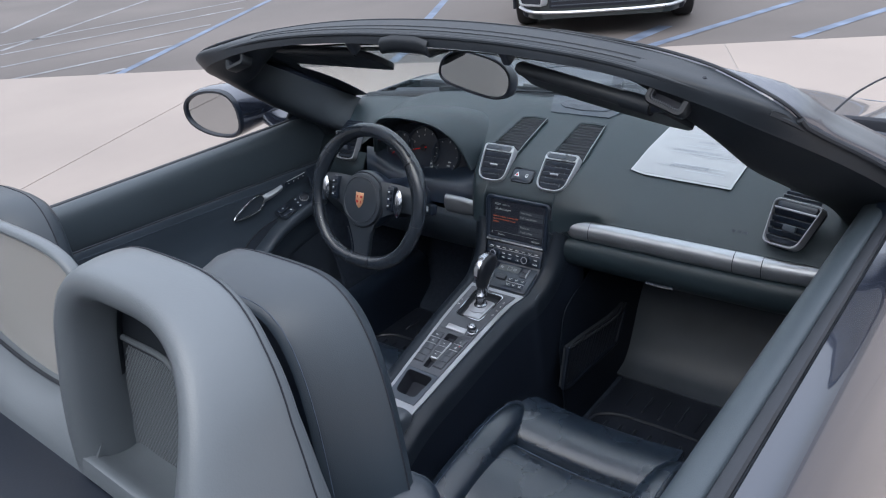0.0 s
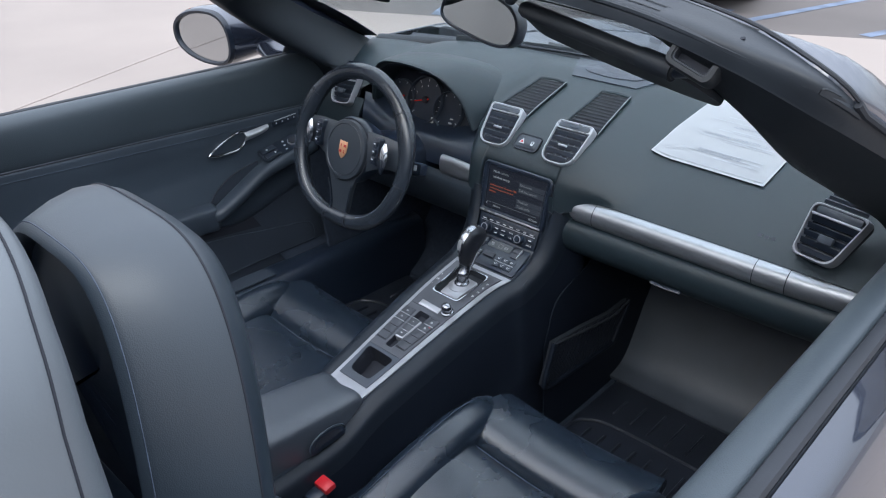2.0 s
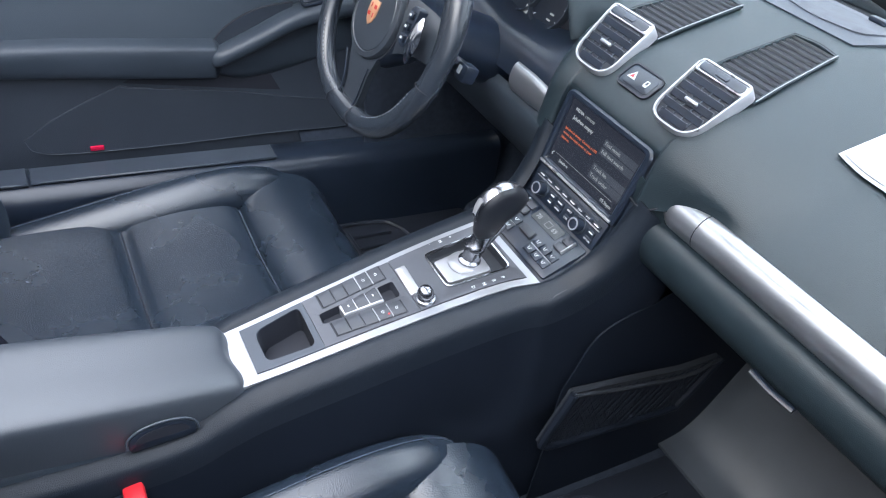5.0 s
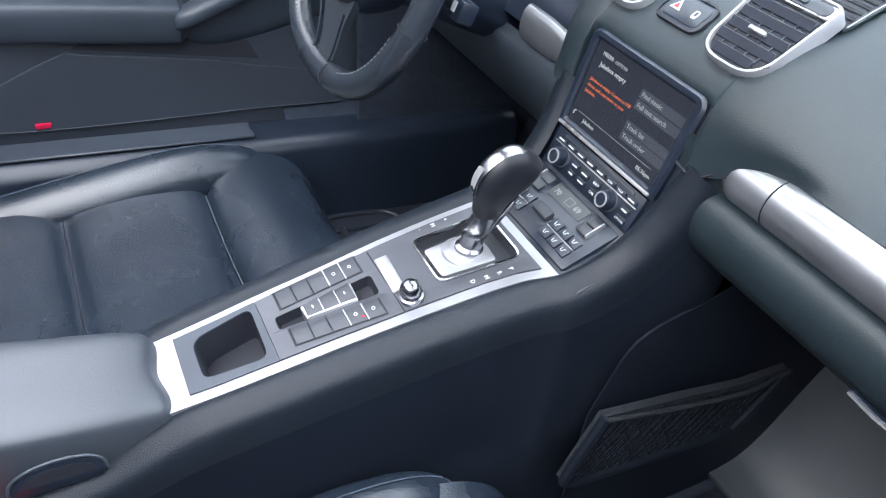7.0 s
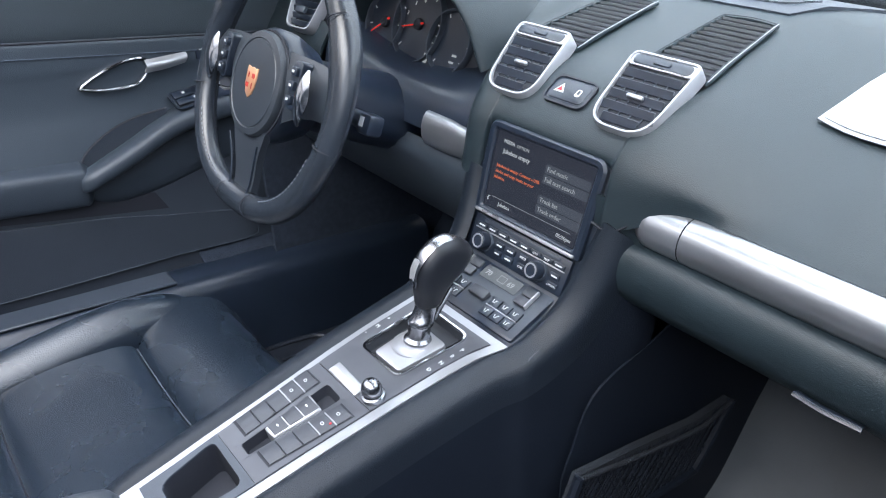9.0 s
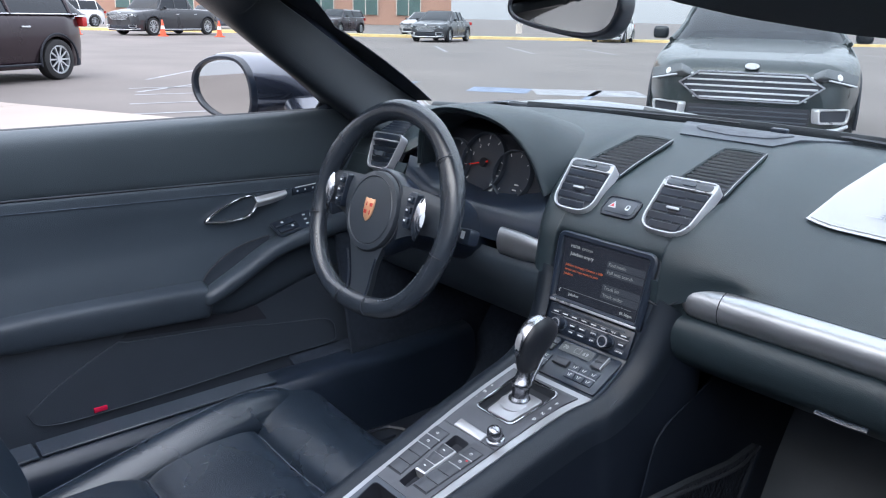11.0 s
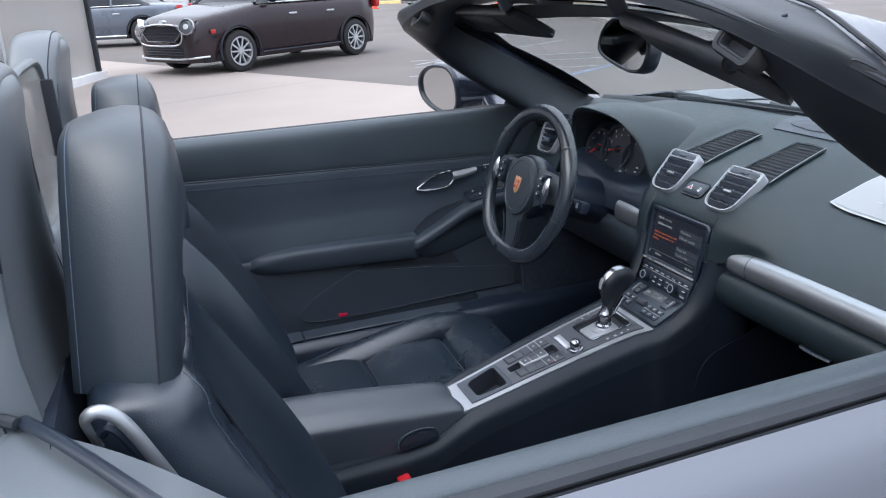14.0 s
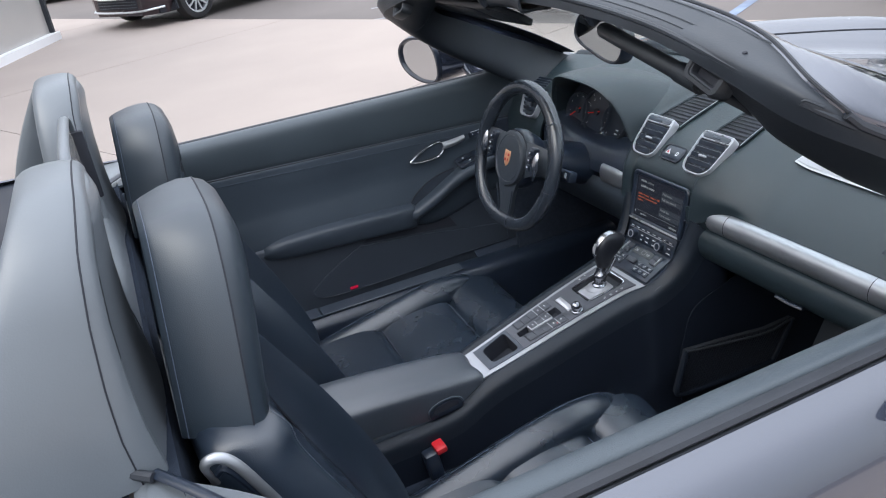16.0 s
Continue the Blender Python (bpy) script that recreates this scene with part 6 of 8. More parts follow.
# lower satin insert with the short double spoke
ins = [wheel_pt(a, R) for a in np.linspace(259, 281, 9)]
part("lower_insert", tube(ins, 0.0168, 14, squash=(0.95, 1.1)), RIMSKIN, rim, "smooth lower rim insert")
for sx in (-1, 1):
    part("spoke_edge", tube(catmull([WF @ Vector((sx * w, y, d)) for y, w, d in ((-0.075, 0.040, 0.016), (-0.10, 0.0325, 0.011), (-0.13, 0.0275, 0.007), (-0.155, 0.0245, 0.010))], 10), 0.0016, 6), PLASTIC, sw_thing)
    part("insert_edge", tube([WF @ Vector((sx * 0.030, -0.150, 0.012)), WF @ Vector((sx * 0.024, -0.157, 0.014)), WF @ Vector((sx * 0.004, -0.157, 0.014))], 0.0012, 6), SILVER, rim, "bright edge of the lower insert")
    stitches = [wheel_pt(a, R - 0.0125, 0.0125) for a in np.linspace(205, 250, 34)] if sx < 0 else [wheel_pt(a, R - 0.0125, 0.0125) for a in np.linspace(-65, -20, 34)]
    for p0, p1 in zip(stitches[::2], stitches[1::2]):
        part("rim_stitch", tube([p0, p1], 0.0008, 5), STITCH, rim)
part("bottom_spoke", sheet(smooth_grid([[WF @ Vector((x * w, y, d)) for x in (-1, -0.4, 0.4, 1)] for y, w, d in ((-0.055, 0.046, 0.012), (-0.09, 0.034, 0.008), (-0.125, 0.027, 0.002), (-0.165, 0.022, 0.002))], 14, 10), 0.010), WHEELSKIN, sw_thing, "dark lower spoke")
for sx in (-1, 1):
    rows = [[WF @ Vector((sx * x, y + yo, d - 0.010 * abs(k - 1.5) / 1.5)) for k, y in enumerate((-h, -h * 0.4, h * 0.4, h))] for x, h, yo, d in ((0.045, 0.050, 0.004, 0.016), (0.08, 0.040, 0.014, 0.013), (0.115, 0.034, 0.019, 0.009), (0.145, 0.031, 0.019, 0.008), (0.168, 0.036, 0.019, 0.004))]
    sp = part("side_spoke", sheet(smooth_grid(rows, 18, 12), 0.012), WHEELSKIN, sw_thing, "dark side spoke")
    pad = [[WF @ Vector((sx * (0.126 + 0.013 * x), 0.010 + 0.034 * y, 0.021 + 0.010 * (1 - x * x) * (1 - y * y))) for x in (-math.sqrt(1 - y * y * 0.98), -0.4 * math.sqrt(1 - y * y), 0.4 * math.sqrt(1 - y * y), math.sqrt(1 - y * y * 0.98))] for y in (-0.99, -0.6, 0, 0.6, 0.99)]
    part("paddle", sheet(smooth_grid(pad, 14, 10), 0.003), CHROME, sw_thing, "bright silver shift paddle")
    part("button_pod", extrude(rrect(0.019, 0.060, 0.005), WF @ pose(sx * 0.0965, 0.019, 0.0), 0.004, 0.0185, 0.002), PLASTIC, sp, "black button pod")
    for k in range(3):
        b = part("wheel_button", rbox(WF @ Vector((sx * 0.096, 0.036 - 0.017 * k, 0.0195)), (0.013, 0.011, 0.008), 0.002, 2, WF.to_3x3().to_4x4()), PLASTIC, sp)
        part("button_symbol", rbox(WF @ Vector((sx * 0.096, 0.036 - 0.017 * k, 0.0238)), (0.005, 0.003, 0.0006), 0, 1, WF.to_3x3().to_4x4()), MARK, b)
hub_o = [(0.067 * math.copysign(abs(math.cos(a)) ** 0.95, math.cos(a)), 0.067 * math.sin(a) * 1.02) for a in (2 * math.pi * k / 40 for k in range(40))]
back_rows = [[WF @ Vector((x * f, y * f, d)) for x, y in hub_o] for f, d in ((0.9, -0.05), (1.08, -0.02), (1.10, 0.0), (1.05, 0.008))]
part("hub_shell", surf(bmesh.new(), back_rows, ring=True, caps=True), PLASTIC, sw_thing)
hub = part("airbag_cover", surf(bmesh.new(), [[WF @ Vector((x * f, y * f, d)) for x, y in hub_o] for f, d in ((1.0, 0.004), (1.0, 0.015), (0.97, 0.019), (0.86, 0.0205), (0.84, 0.019), (0.82, 0.0205), (0.45, 0.0225), (0.05, 0.023))], ring=True, caps=True), WHEELSKIN, sw_thing, "round dark airbag cover")
part("cover_gap", tube([WF @ Vector((x * 1.02, y * 1.02, 0.009)) for x, y in hub_o], 0.0018, 6, closed=True), VOID, hub)
cr = [(0.0, -0.022), (0.008, -0.016), (0.0125, -0.006), (0.0135, 0.006), (0.0125, 0.018), (0.005, 0.0165), (0.0, 0.018), (-0.005, 0.0165), (-0.0125, 0.018), (-0.0135, 0.006), (-0.0125, -0.006), (-0.008, -0.016)]
badge = part("badge", extrude([(x, y + 0.002) for x, y in cr], WF, 0.020, 0.0248, 0.001), ENAMEL_GOLD, hub, "small gilt and red shield badge")
for x, y, w, h in ((0.0062, 0.009, 0.007, 0.006), (-0.0062, -0.004, 0.007, 0.006), (0.0058, -0.004, 0.002, 0.008), (-0.006, 0.009, 0.002, 0.007)):
    part("badge_field", extrude(rrect(w, h, 0.0008, 1, (x, y)), WF, 0.0245, 0.0254), ENAMEL_RED, badge)
part("cover_mark", extrude(rrect(0.008, 0.003, 0.001, 1, (0, -0.04)), WF, 0.018, 0.0215), BUTTON, hub)
col = [WF @ Vector((0, 0, d)) for d in (-0.03, -0.09, -0.16, -0.26)]
part("column", tube(col, [0.05, 0.056, 0.06, 0.062], 16, squash=(1.1, 0.9)), PLASTIC, sw_thing, "black steering column shroud")
for sx in (-1, 1):
    st = part("stalk", tube([WF @ Vector((sx * 0.05, 0.0, -0.055)), WF @ Vector((sx * 0.13, 0.002, -0.055)), WF @ Vector((sx * 0.165, 0.002, -0.05))], [0.008, 0.010, 0.0125], 10), PLASTIC, sw_thing, "black column stalk")
    part("stalk_end", rbox(WF @ Vector((sx * 0.172, 0.002, -0.05)), (0.026, 0.026, 0.024), 0.005, 2, WF.to_3x3().to_4x4()), PLASTIC, st)
    part("stalk_mark", rbox(WF @ Vector((sx * 0.170, 0.004, -0.0375)), (0.008, 0.012, 0.0008), 0, 1, WF.to_3x3().to_4x4()), MARK, st)


# ---- seats ----
def make_seat(cx, label, tall=1.0, bulge=0.0):
    seat = thing("sports_seat", (cx, -0.55, 0.22), label, "seat", "sports seats")

    def P(x, y, z):
        return (cx + x, y, z)
    part("seat_base", rbox(P(0, -0.52, 0.285), (0.40, 0.56, 0.13), 0.03, 3), PLASTIC, seat, "black plastic seat base")
    # cushion: rear and front parts of the perforated centre
    rear = [[P(x, y, z + 0.012 * (abs(x) / 0.15) ** 2) for x in (-0.155, -0.08, 0, 0.08, 0.155)] for y, z in ((-0.80, 0.370), (-0.74, 0.384), (-0.66, 0.388), (-0.585, 0.385), (-0.557, 0.376), (-0.53, 0.388), (-0.46, 0.401), (-0.39, 0.403), (-0.362, 0.396), (-0.352, 0.384))]
    cush = part("cushion", sheet(smooth_grid(rear, 50, 17), 0.05), PERF, seat, "black perforated cushion")
    part("cross_seam", tube(catmull([P(-0.15, -0.557, 0.388), P(0, -0.557, 0.3765), P(0.15, -0.557, 0.388)], 12), 0.0011, 6), VOID, cush)
    front = [[P(x * (1.0 - 0.15 * max(0, k - 3) / 3), y, z + 0.008 * (abs(x) / 0.15) ** 2) for x in (-0.185, -0.1, 0, 0.1, 0.185)] for k, (y, z) in enumerate(((-0.352, 0.382), (-0.340, 0.409), (-0.305, 0.426), (-0.255, 0.427), (-0.207, 0.411), (-0.175, 0.368), (-0.172, 0.31)))]
    part("thigh_roll", sheet(smooth_grid(front, 26, 17), 0.04), PERF, seat, "black leather front roll")
    part("roll_seam", tube(catmull([P(-0.155, -0.352, 0.398), P(0, -0.352, 0.388), P(0.155, -0.352, 0.398)], 12), 0.0011, 6), DIMSTITCH, cush, "stitched seam")
    for s in (-1, 1):
        rows = []
        for y, z, w, h in ((-0.84, 0.375, 0.030, 0.045), (-0.72, 0.385, 0.044, 0.060), (-0.55, 0.415, 0.048, 0.072), (-0.40, 0.443, 0.047, 0.074), (-0.31, 0.448, 0.042, 0.068), (-0.255, 0.436, 0.032, 0.055), (-0.225, 0.41, 0.014, 0.03)):
            rows.append([P(s * (0.190 + w * math.cos(a) * (1.05 if math.cos(a) < 0 else 0.8)), y, z - 0.035 + h * 0.62 * math.sin(a)) for a in np.linspace(0, 2 * math.pi, 19)[:-1]])
        fine = smooth_grid(rows, 28, 18)
        bo = part("side_bolster", surf(bmesh.new(), fine, ring=True, caps=True), PERF, seat, "raised leather side bolster")
        part("bolster_piping", tube([r[4 if s > 0 else 4] + Vector((0, 0, 0.001)) for r in fine[2:-2]], 0.0008, 6), DIMSTITCH, bo, "stitched seam")
    # backrest: rings from the hip to the shoulder, then the head part
    def ring(z, yf, yb, hw, b):
        half = [(0, yf), (0.45 * hw, yf), (0.68 * hw, yf + 0.35 * b), (0.86 * hw, yf + b), (1.0 * hw, yf + 0.5 * b - min(0.015, 0.25 * (yf - yb))), (1.0 * hw, 0.55 * yf + 0.45 * yb), (0.90 * hw, yb + min(0.012, 0.2 * (yf - yb))), (0.5 * hw, yb)]
        pts = half + [(0, yb - 0.002)] + [(-x, y) for x, y in reversed(half[1:])]
        fine = catmull([(*p, 0) for p in pts + pts[:1]], 49)[:-1]
        return [Vector(P(q.x, q.y - 0.0, z)) for q in fine]
    rr = [ring(v[0], v[1], v[2], v[3], v[4] + (bulge if v[4] > 0.05 else 0)) for v in ((0.335, -0.76, -0.85, 0.19, 0.02), (0.42, -0.800, -0.90, 0.215, 0.060), (0.55, -0.858, -0.955, 0.236, 0.076), (0.68, -0.916, -1.005, 0.242, 0.074), (0.80, -0.958, -1.048, 0.232, 0.052), (0.885, -0.970, -1.064, 0.212, 0.022), (0.915, -0.968, -1.064, 0.203, 0.014), (0.930, -0.972, -1.060, 0.194, 0.008), (0.940, -0.985, -1.052, 0.172, 0.004))]
    cols = [catmull([r[j] for r in rr], 30) for j in range(48)]
    g = [[cols[j][i] for j in range(48)] for i in range(30)]
    # sunk seams and a padded centre between the bolsters
    for row in g[2:26]:
        for j in (4, 44):
            row[j].y -= 0.005
    backrest = part("backrest", surf(bmesh.new(), g, ring=True, caps=True), LEATHER, seat, "black leather backrest with side bolsters")
    rows = []
    for i in range(3, 27):
        dip = 0.006 * (math.exp(-((i - 12) / 0.8) ** 2) + math.exp(-((i - 24) / 0.8) ** 2))
        rows.append([g[i][j] + Vector((0, 0.010 * math.sin(math.pi * (k + 0.6) / 9.2) - dip - 0.003, 0)) for k, j in enumerate((44, 45, 46, 47, 0, 1, 2, 3, 4))])
    centre = part("back_centre", sheet(smooth_grid(rows, 60, 19), 0.004), PERF, seat, "black perforated backrest centre")
    for i in (12, 24):
        part("cross_seam", tube(catmull([p + Vector((0, 0.001, 0)) for p in rows[i - 3]], 16), 0.0010, 6), VOID, centre)
    for j in (4, 44):
        part("bolster_gap", tube([row[j] + Vector((0, 0.003, 0)) for row in g[2:26]], 0.0022, 6), VOID, backrest, "dark seam beside the bolster")
    for j in (9, 39):
        part("bolster_seam", tube([r[j] for r in g[:-2]], 0.0007, 6), PANEL, backrest, "stitched bolster seam")
    for js in ((9, 8, 7, 6, 5), (39, 40, 41, 42, 43)):
        part("shoulder_stitching", tube(catmull([g[i][j] + Vector((0, 0.0012, 0.0008)) for i, j in zip((20, 19, 18, 17, 16), js)], 20), 0.0009, 6), DIMSTITCH, backrest, "dim blue stitched shoulder seam")
    # head part: an arched block, wider in front, with a crisp stitched rear edge and a dark sunk back
    def arch(wide, up, y, shrink=1.0):
        out = []
        for k in range(49):
            a = math.pi * k / 48
            ca, sa = math.cos(a), math.sin(a)
            z = 0.925 + up * tall * abs(sa) ** 0.50
            x = wide * (1 - 1.05 * (z - 0.925)) * math.copysign(abs(ca) ** 0.50, ca)
            zc = 0.925 + 0.45 * up * tall
            out.append(Vector(P(x * shrink, y + 0.10 * (z - 1.0), zc + (z - zc) * shrink)))
        for k in range(1, 12):
            out.append(out[48].lerp(out[0], k / 12))
        return out
    w = 0.182 if tall == 1 else 0.162
    front = [arch(w, 0.232, -0.955, 0.02), arch(w, 0.232, -0.955, 0.40), arch(w, 0.233, -0.958, 0.72), arch(w, 0.236, -0.964, 0.88), arch(w, 0.238, -0.974, 0.96), arch(w, 0.240, -0.987, 0.995)]
    side = [arch(w, 0.240, -0.987, 0.995), arch(w * 0.975, 0.242, -1.005), arch(w * 0.90, 0.240, -1.028), arch(w * 0.80, 0.234, -1.052), arch(w * 0.765, 0.229, -1.062), arch(w * 0.745, 0.225, -1.064)]
    back = [arch(w * 0.745, 0.225, -1.063), arch(w * 0.72, 0.219, -1.058), arch(w * 0.70, 0.214, -1.046), arch(w * 0.70, 0.214, -1.046, 0.5), arch(w * 0.70, 0.214, -1.046, 0.02)]
    head = part("headrest", surf(bmesh.new(), front, ring=True), LEATHER_SIDE, seat, "grey leather integrated headrest")
    part("side_panel", surf(bmesh.new(), side, ring=True), LEATHER_SIDE, head)
    part("back_shell", surf(bmesh.new(), back, ring=True), PLASTIC, head, "black sunk back of the headrest")
    part("front_seam", tube(side[0][:49], 0.0011, 6), VOID, head, "dark front seam")
    part("rear_stitching", tube([p.lerp(q, 0.5) for p, q in zip(side[3][:49], side[4][:49])], 0.0007, 6), DIMSTITCH, head, "dim stitched rear edge")
    part("base_seam", tube(side[0][48:] + side[0][:1], 0.0016, 6), VOID, head)
    return seat


make_seat(-0.338, "black leather sports seat with perforated centre behind the wheel", 0.88, 0.02)
make_seat(0.338, "black leather sports seat with perforated centre on the passenger's side")
for s in (1,):
    loop = thing("belt_guide", (0.52, -1.05, 0.90), "satin silver seat belt guide beside the headrest", "belt guide")
    part("loop", tube(catmull([(0.548, -1.050, 0.905), (0.555, -1.056, 0.935), (0.560, -1.042, 0.944), (0.563, -1.025, 0.930), (0.566, -1.004, 0.886), (0.566, -0.985, 0.84)], 22), 0.0042, 10, squash=(1.5, 0.8)), BRUSHED, loop)
    part("inner_edge", tube(catmull([(0.552, -1.046, 0.918), (0.557, -1.036, 0.925), (0.560, -1.020, 0.900), (0.562, -1.0, 0.855)], 12), 0.005, 8), PLASTIC, loop)
for s, y, x in ((1, -0.640, 0.093), (-1, -0.640, -0.118)):
    bk = thing("belt_buckle", (x, y, 0.34), "black seat belt buckle with a red release button", "belt buckle", "belt buckles")
    part("stem", rbox((x, y - 0.015, 0.375), (0.030, 0.03, 0.12), 0.006, 2, pose(0, 0, 0, 8)), PLASTIC, bk)
    part("red_button", rbox((x, y, 0.437), (0.034, 0.024, 0.014), 0.004, 2, pose(0, 0, 0, 10)), RED, bk, "red release button")


# ---- doors ----
def make_door(s, label):
    """s: -1 driver's side, 1 passenger's side. Panels run from the lock pillar to the dash."""
    door = thing("door_1" if s < 0 else "door_2", (s * 0.76, -0.45, 0.36), label, "car door", "car doors", "structure")

    def P(x, y, z):
        return (s * x, y, z)
    ys = (-0.925, -0.86, -0.80, -0.765, -0.72, -0.60, -0.48, -0.40, -0.355, -0.335, -0.28, -0.20, -0.10, -0.02, 0.10)
    top, mid, low = [], [], []
    for y in ys:
        d = 0.833 - 0.035 * (y + 0.9)
        pr = float(np.interp(y, (-0.85, -0.79, -0.73, -0.60, -0.36, -0.33, -0.20, 0.1), (0.0, 0.002, 0.005, 0.006, 0.007, 0.006, 0.003, 0.0)))
        top.append([P(0.780, y, 0.928), P(0.772, y, 0.937), P(0.752, y, 0.936), P(0.736, y, 0.922), P(0.733, y, 0.89), P(0.738, y, d + 0.02), P(0.744, y, d), P(0.752, y, d - 0.002)])
        mid.append([P(0.746, y, d), P(0.743, y, d - 0.008), P(0.744, y, d - 0.04), P(0.748, y, 0.745), P(0.748, y, 0.700), P(0.744 - pr * 0.22, y, 0.668), P(0.742 - pr * 0.72, y, 0.640), P(0.740 - pr, y, 0.617), P(0.740 - pr * 0.96, y, 0.600), P(0.738, y, 0.590)])
        low.append([P(0.736, y, 0.605), P(0.730, y, 0.59), P(0.722, y, 0.52), P(0.712, y, 0.455), P(0.707, y, 0.41), P(0.706, y, 0.385), P(0.708, y, 0.36)])
    part("upper_pad", sheet(smooth_grid(top, 57, 26), 0.004), DOORTOP, door, "padded dark grey door top")
    part("centre_panel", sheet(smooth_grid(mid, 71, 36), 0.004), PANEL, door, "smooth dark door panel")
    part("lower_panel", sheet(smooth_grid(low, 57, 24), 0.004), LOWDOOR, door, "dark lower door panel")
    run = np.linspace(-0.92, 0.02, 24)
    band = [[P(0.7425, y, 0.8315 - 0.035 * (y + 0.9)), P(0.7385, y, 0.8290 - 0.035 * (y + 0.9)), P(0.7385, y, 0.8150 - 0.042 * (y + 0.9)), P(0.7390, y, 0.8105 - 0.042 * (y + 0.9)), P(0.7440, y, 0.8085 - 0.042 * (y + 0.9))] for y in run]
    bd = part("belt_band", sheet(smooth_grid(band, 40, 14), 0.002), PANEL, door, "narrow padded band under the door top")
    part("band_gap", tube([P(0.7395, y, 0.8330 - 0.035 * (y + 0.9)) for y in run], 0.0016, 6), VOID, bd)
    part("stitch_seam", tube([P(0.7378, y, 0.8135 - 0.042 * (y + 0.9)) for y in run], 0.0007, 5), DIMSTITCH, bd, "dim stitched seam")
    part("band_shadow_gap", tube([P(0.7425, y, 0.8075 - 0.042 * (y + 0.9)) for y in run], 0.0014, 6), VOID, bd)
    part("end_seal", tube(catmull([P(0.76, -0.93, 0.945), P(0.735, -0.932, 0.90), P(0.742, -0.93, 0.75), P(0.715, -0.90, 0.60), P(0.70, -0.83, 0.47), P(0.70, -0.75, 0.41)], 26), 0.010, 8), RUBBER, door, "black rubber door seal")
    part("window_seal", tube([P(0.788, y, 0.931) for y in np.linspace(-0.93, 0.10, 12)], 0.008, 8, squash=(1.2, 0.9)), RUBBER, door, "black window seal")
    part("outer_ledge", sheet([[P(0.797, y, 0.925) for y in np.linspace(-0.93, 0.12, 12)], [P(0.789, y, 0.922) for y in np.linspace(-0.93, 0.12, 12)]], 0.004), RUBBER, door)
    # grip rising to the window switches
    grip = []
    for y, x, z, w, h in ((-0.345, 0.704, 0.590, 0.008, 0.006), (-0.338, 0.703, 0.593, 0.017, 0.014), (-0.315, 0.703, 0.602, 0.024, 0.017), (-0.25, 0.709, 0.631, 0.027, 0.017), (-0.18, 0.717, 0.664, 0.030, 0.018), (-0.10, 0.725, 0.684, 0.038, 0.022), (-0.0, 0.742, 0.694, 0.040, 0.026)):
        grip.append([Vector(P(x + w * math.copysign(abs(math.cos(a)) ** 0.7, math.cos(a)), y, z + h * math.copysign(abs(math.sin(a)) ** 0.7, math.sin(a)))) for a in np.linspace(0, 2 * math.pi, 21)[:-1]])
    part("grip", surf(bmesh.new(), smooth_grid(grip, 26, 20), ring=True, caps=True), ARMPAD, door, "slanting grip below the window switches")
    arc = catmull([P(0.728, -0.336, 0.606), P(0.7300, -0.318, 0.634), P(0.7310, -0.280, 0.662), P(0.7310, -0.235, 0.680), P(0.7290, -0.180, 0.690)], 20)
    low_arc = catmull([P(0.728, -0.334, 0.602), P(0.729, -0.310, 0.608), P(0.730, -0.27, 0.624), P(0.731, -0.23, 0.642), P(0.7290, -0.180, 0.672)], 20)
    part("grip_recess", sheet([low_arc, [a.lerp(b, 0.5) + Vector((s * 0.0015, 0, 0)) for a, b in zip(low_arc, arc)], arc], 0.002), LOWDOOR, door, "dark recess behind the grip")
    part("recess_edge", tube(arc, 0.0022, 6), VOID, door)
    fr = plane_frame(P(0.722, -0.110, 0.709), (0, 0.985, 0.17), (s * 0.92, -0.05, 0.38))
    flip = 1 if fr.to_3x3().col[2].z > 0 else -1
    d = (0.001, 0.005) if flip > 0 else (-0.005, -0.001)
    pn = part("switch_panel", extrude(rrect(0.125, 0.048, 0.010), fr, min(0, d[0]) - 0.006 * (flip < 0), max(0.003, d[0]) if flip > 0 else 0.0), PLASTIC, door, "black window switch panel")
    zz = 0.0045 * flip
    part("switch_frame", tube([fr @ Vector((x, y, zz)) for x, y in rrect(0.052, 0.040, 0.006, 3, (-0.034, 0.0))], 0.0006, 5, closed=True), BUTTON, pn, "fine grey outline")
    for j in range(2):
        b = part("window_switch", rbox(fr @ Vector((-0.034, -0.0095 + 0.019 * j, 0.0045 * flip)), (0.046, 0.0165, 0.006), 0.0025, 2, fr.to_3x3().to_4x4()), PLASTIC, pn)
        part("switch_mark", rbox(fr @ Vector((-0.024 - 0.014 * j, -0.0095 + 0.019 * j, 0.0080 * flip)), (0.005, 0.005, 0.0006), 0, 1, fr.to_3x3().to_4x4()), MARK, b)
    for j in range(3):
        part("small_symbol", rbox(fr @ Vector((0.010 + 0.004 * j, -0.014 + 0.014 * j, 0.0036 * flip)), (0.006, 0.004, 0.0006), 0, 1, fr.to_3x3().to_4x4()), MARK, pn)
    part("mirror_knob", extrude(circle(0.012, 20, (0.040, 0.0)), fr, 0.0 if flip > 0 else -0.010, 0.010 if flip > 0 else 0.0, 0.0), BUTTON, pn)
    part("knob_ring", hollow(circle(0.0135, 20, (0.040, 0.0)), circle(0.0115, 20, (0.040, 0.0)), fr, 0.0 if flip > 0 else -0.007, 0.007 if flip > 0 else 0.0), SILVER, pn)
    # inside handle: a chrome teardrop with a lever in front
    x = 0.738
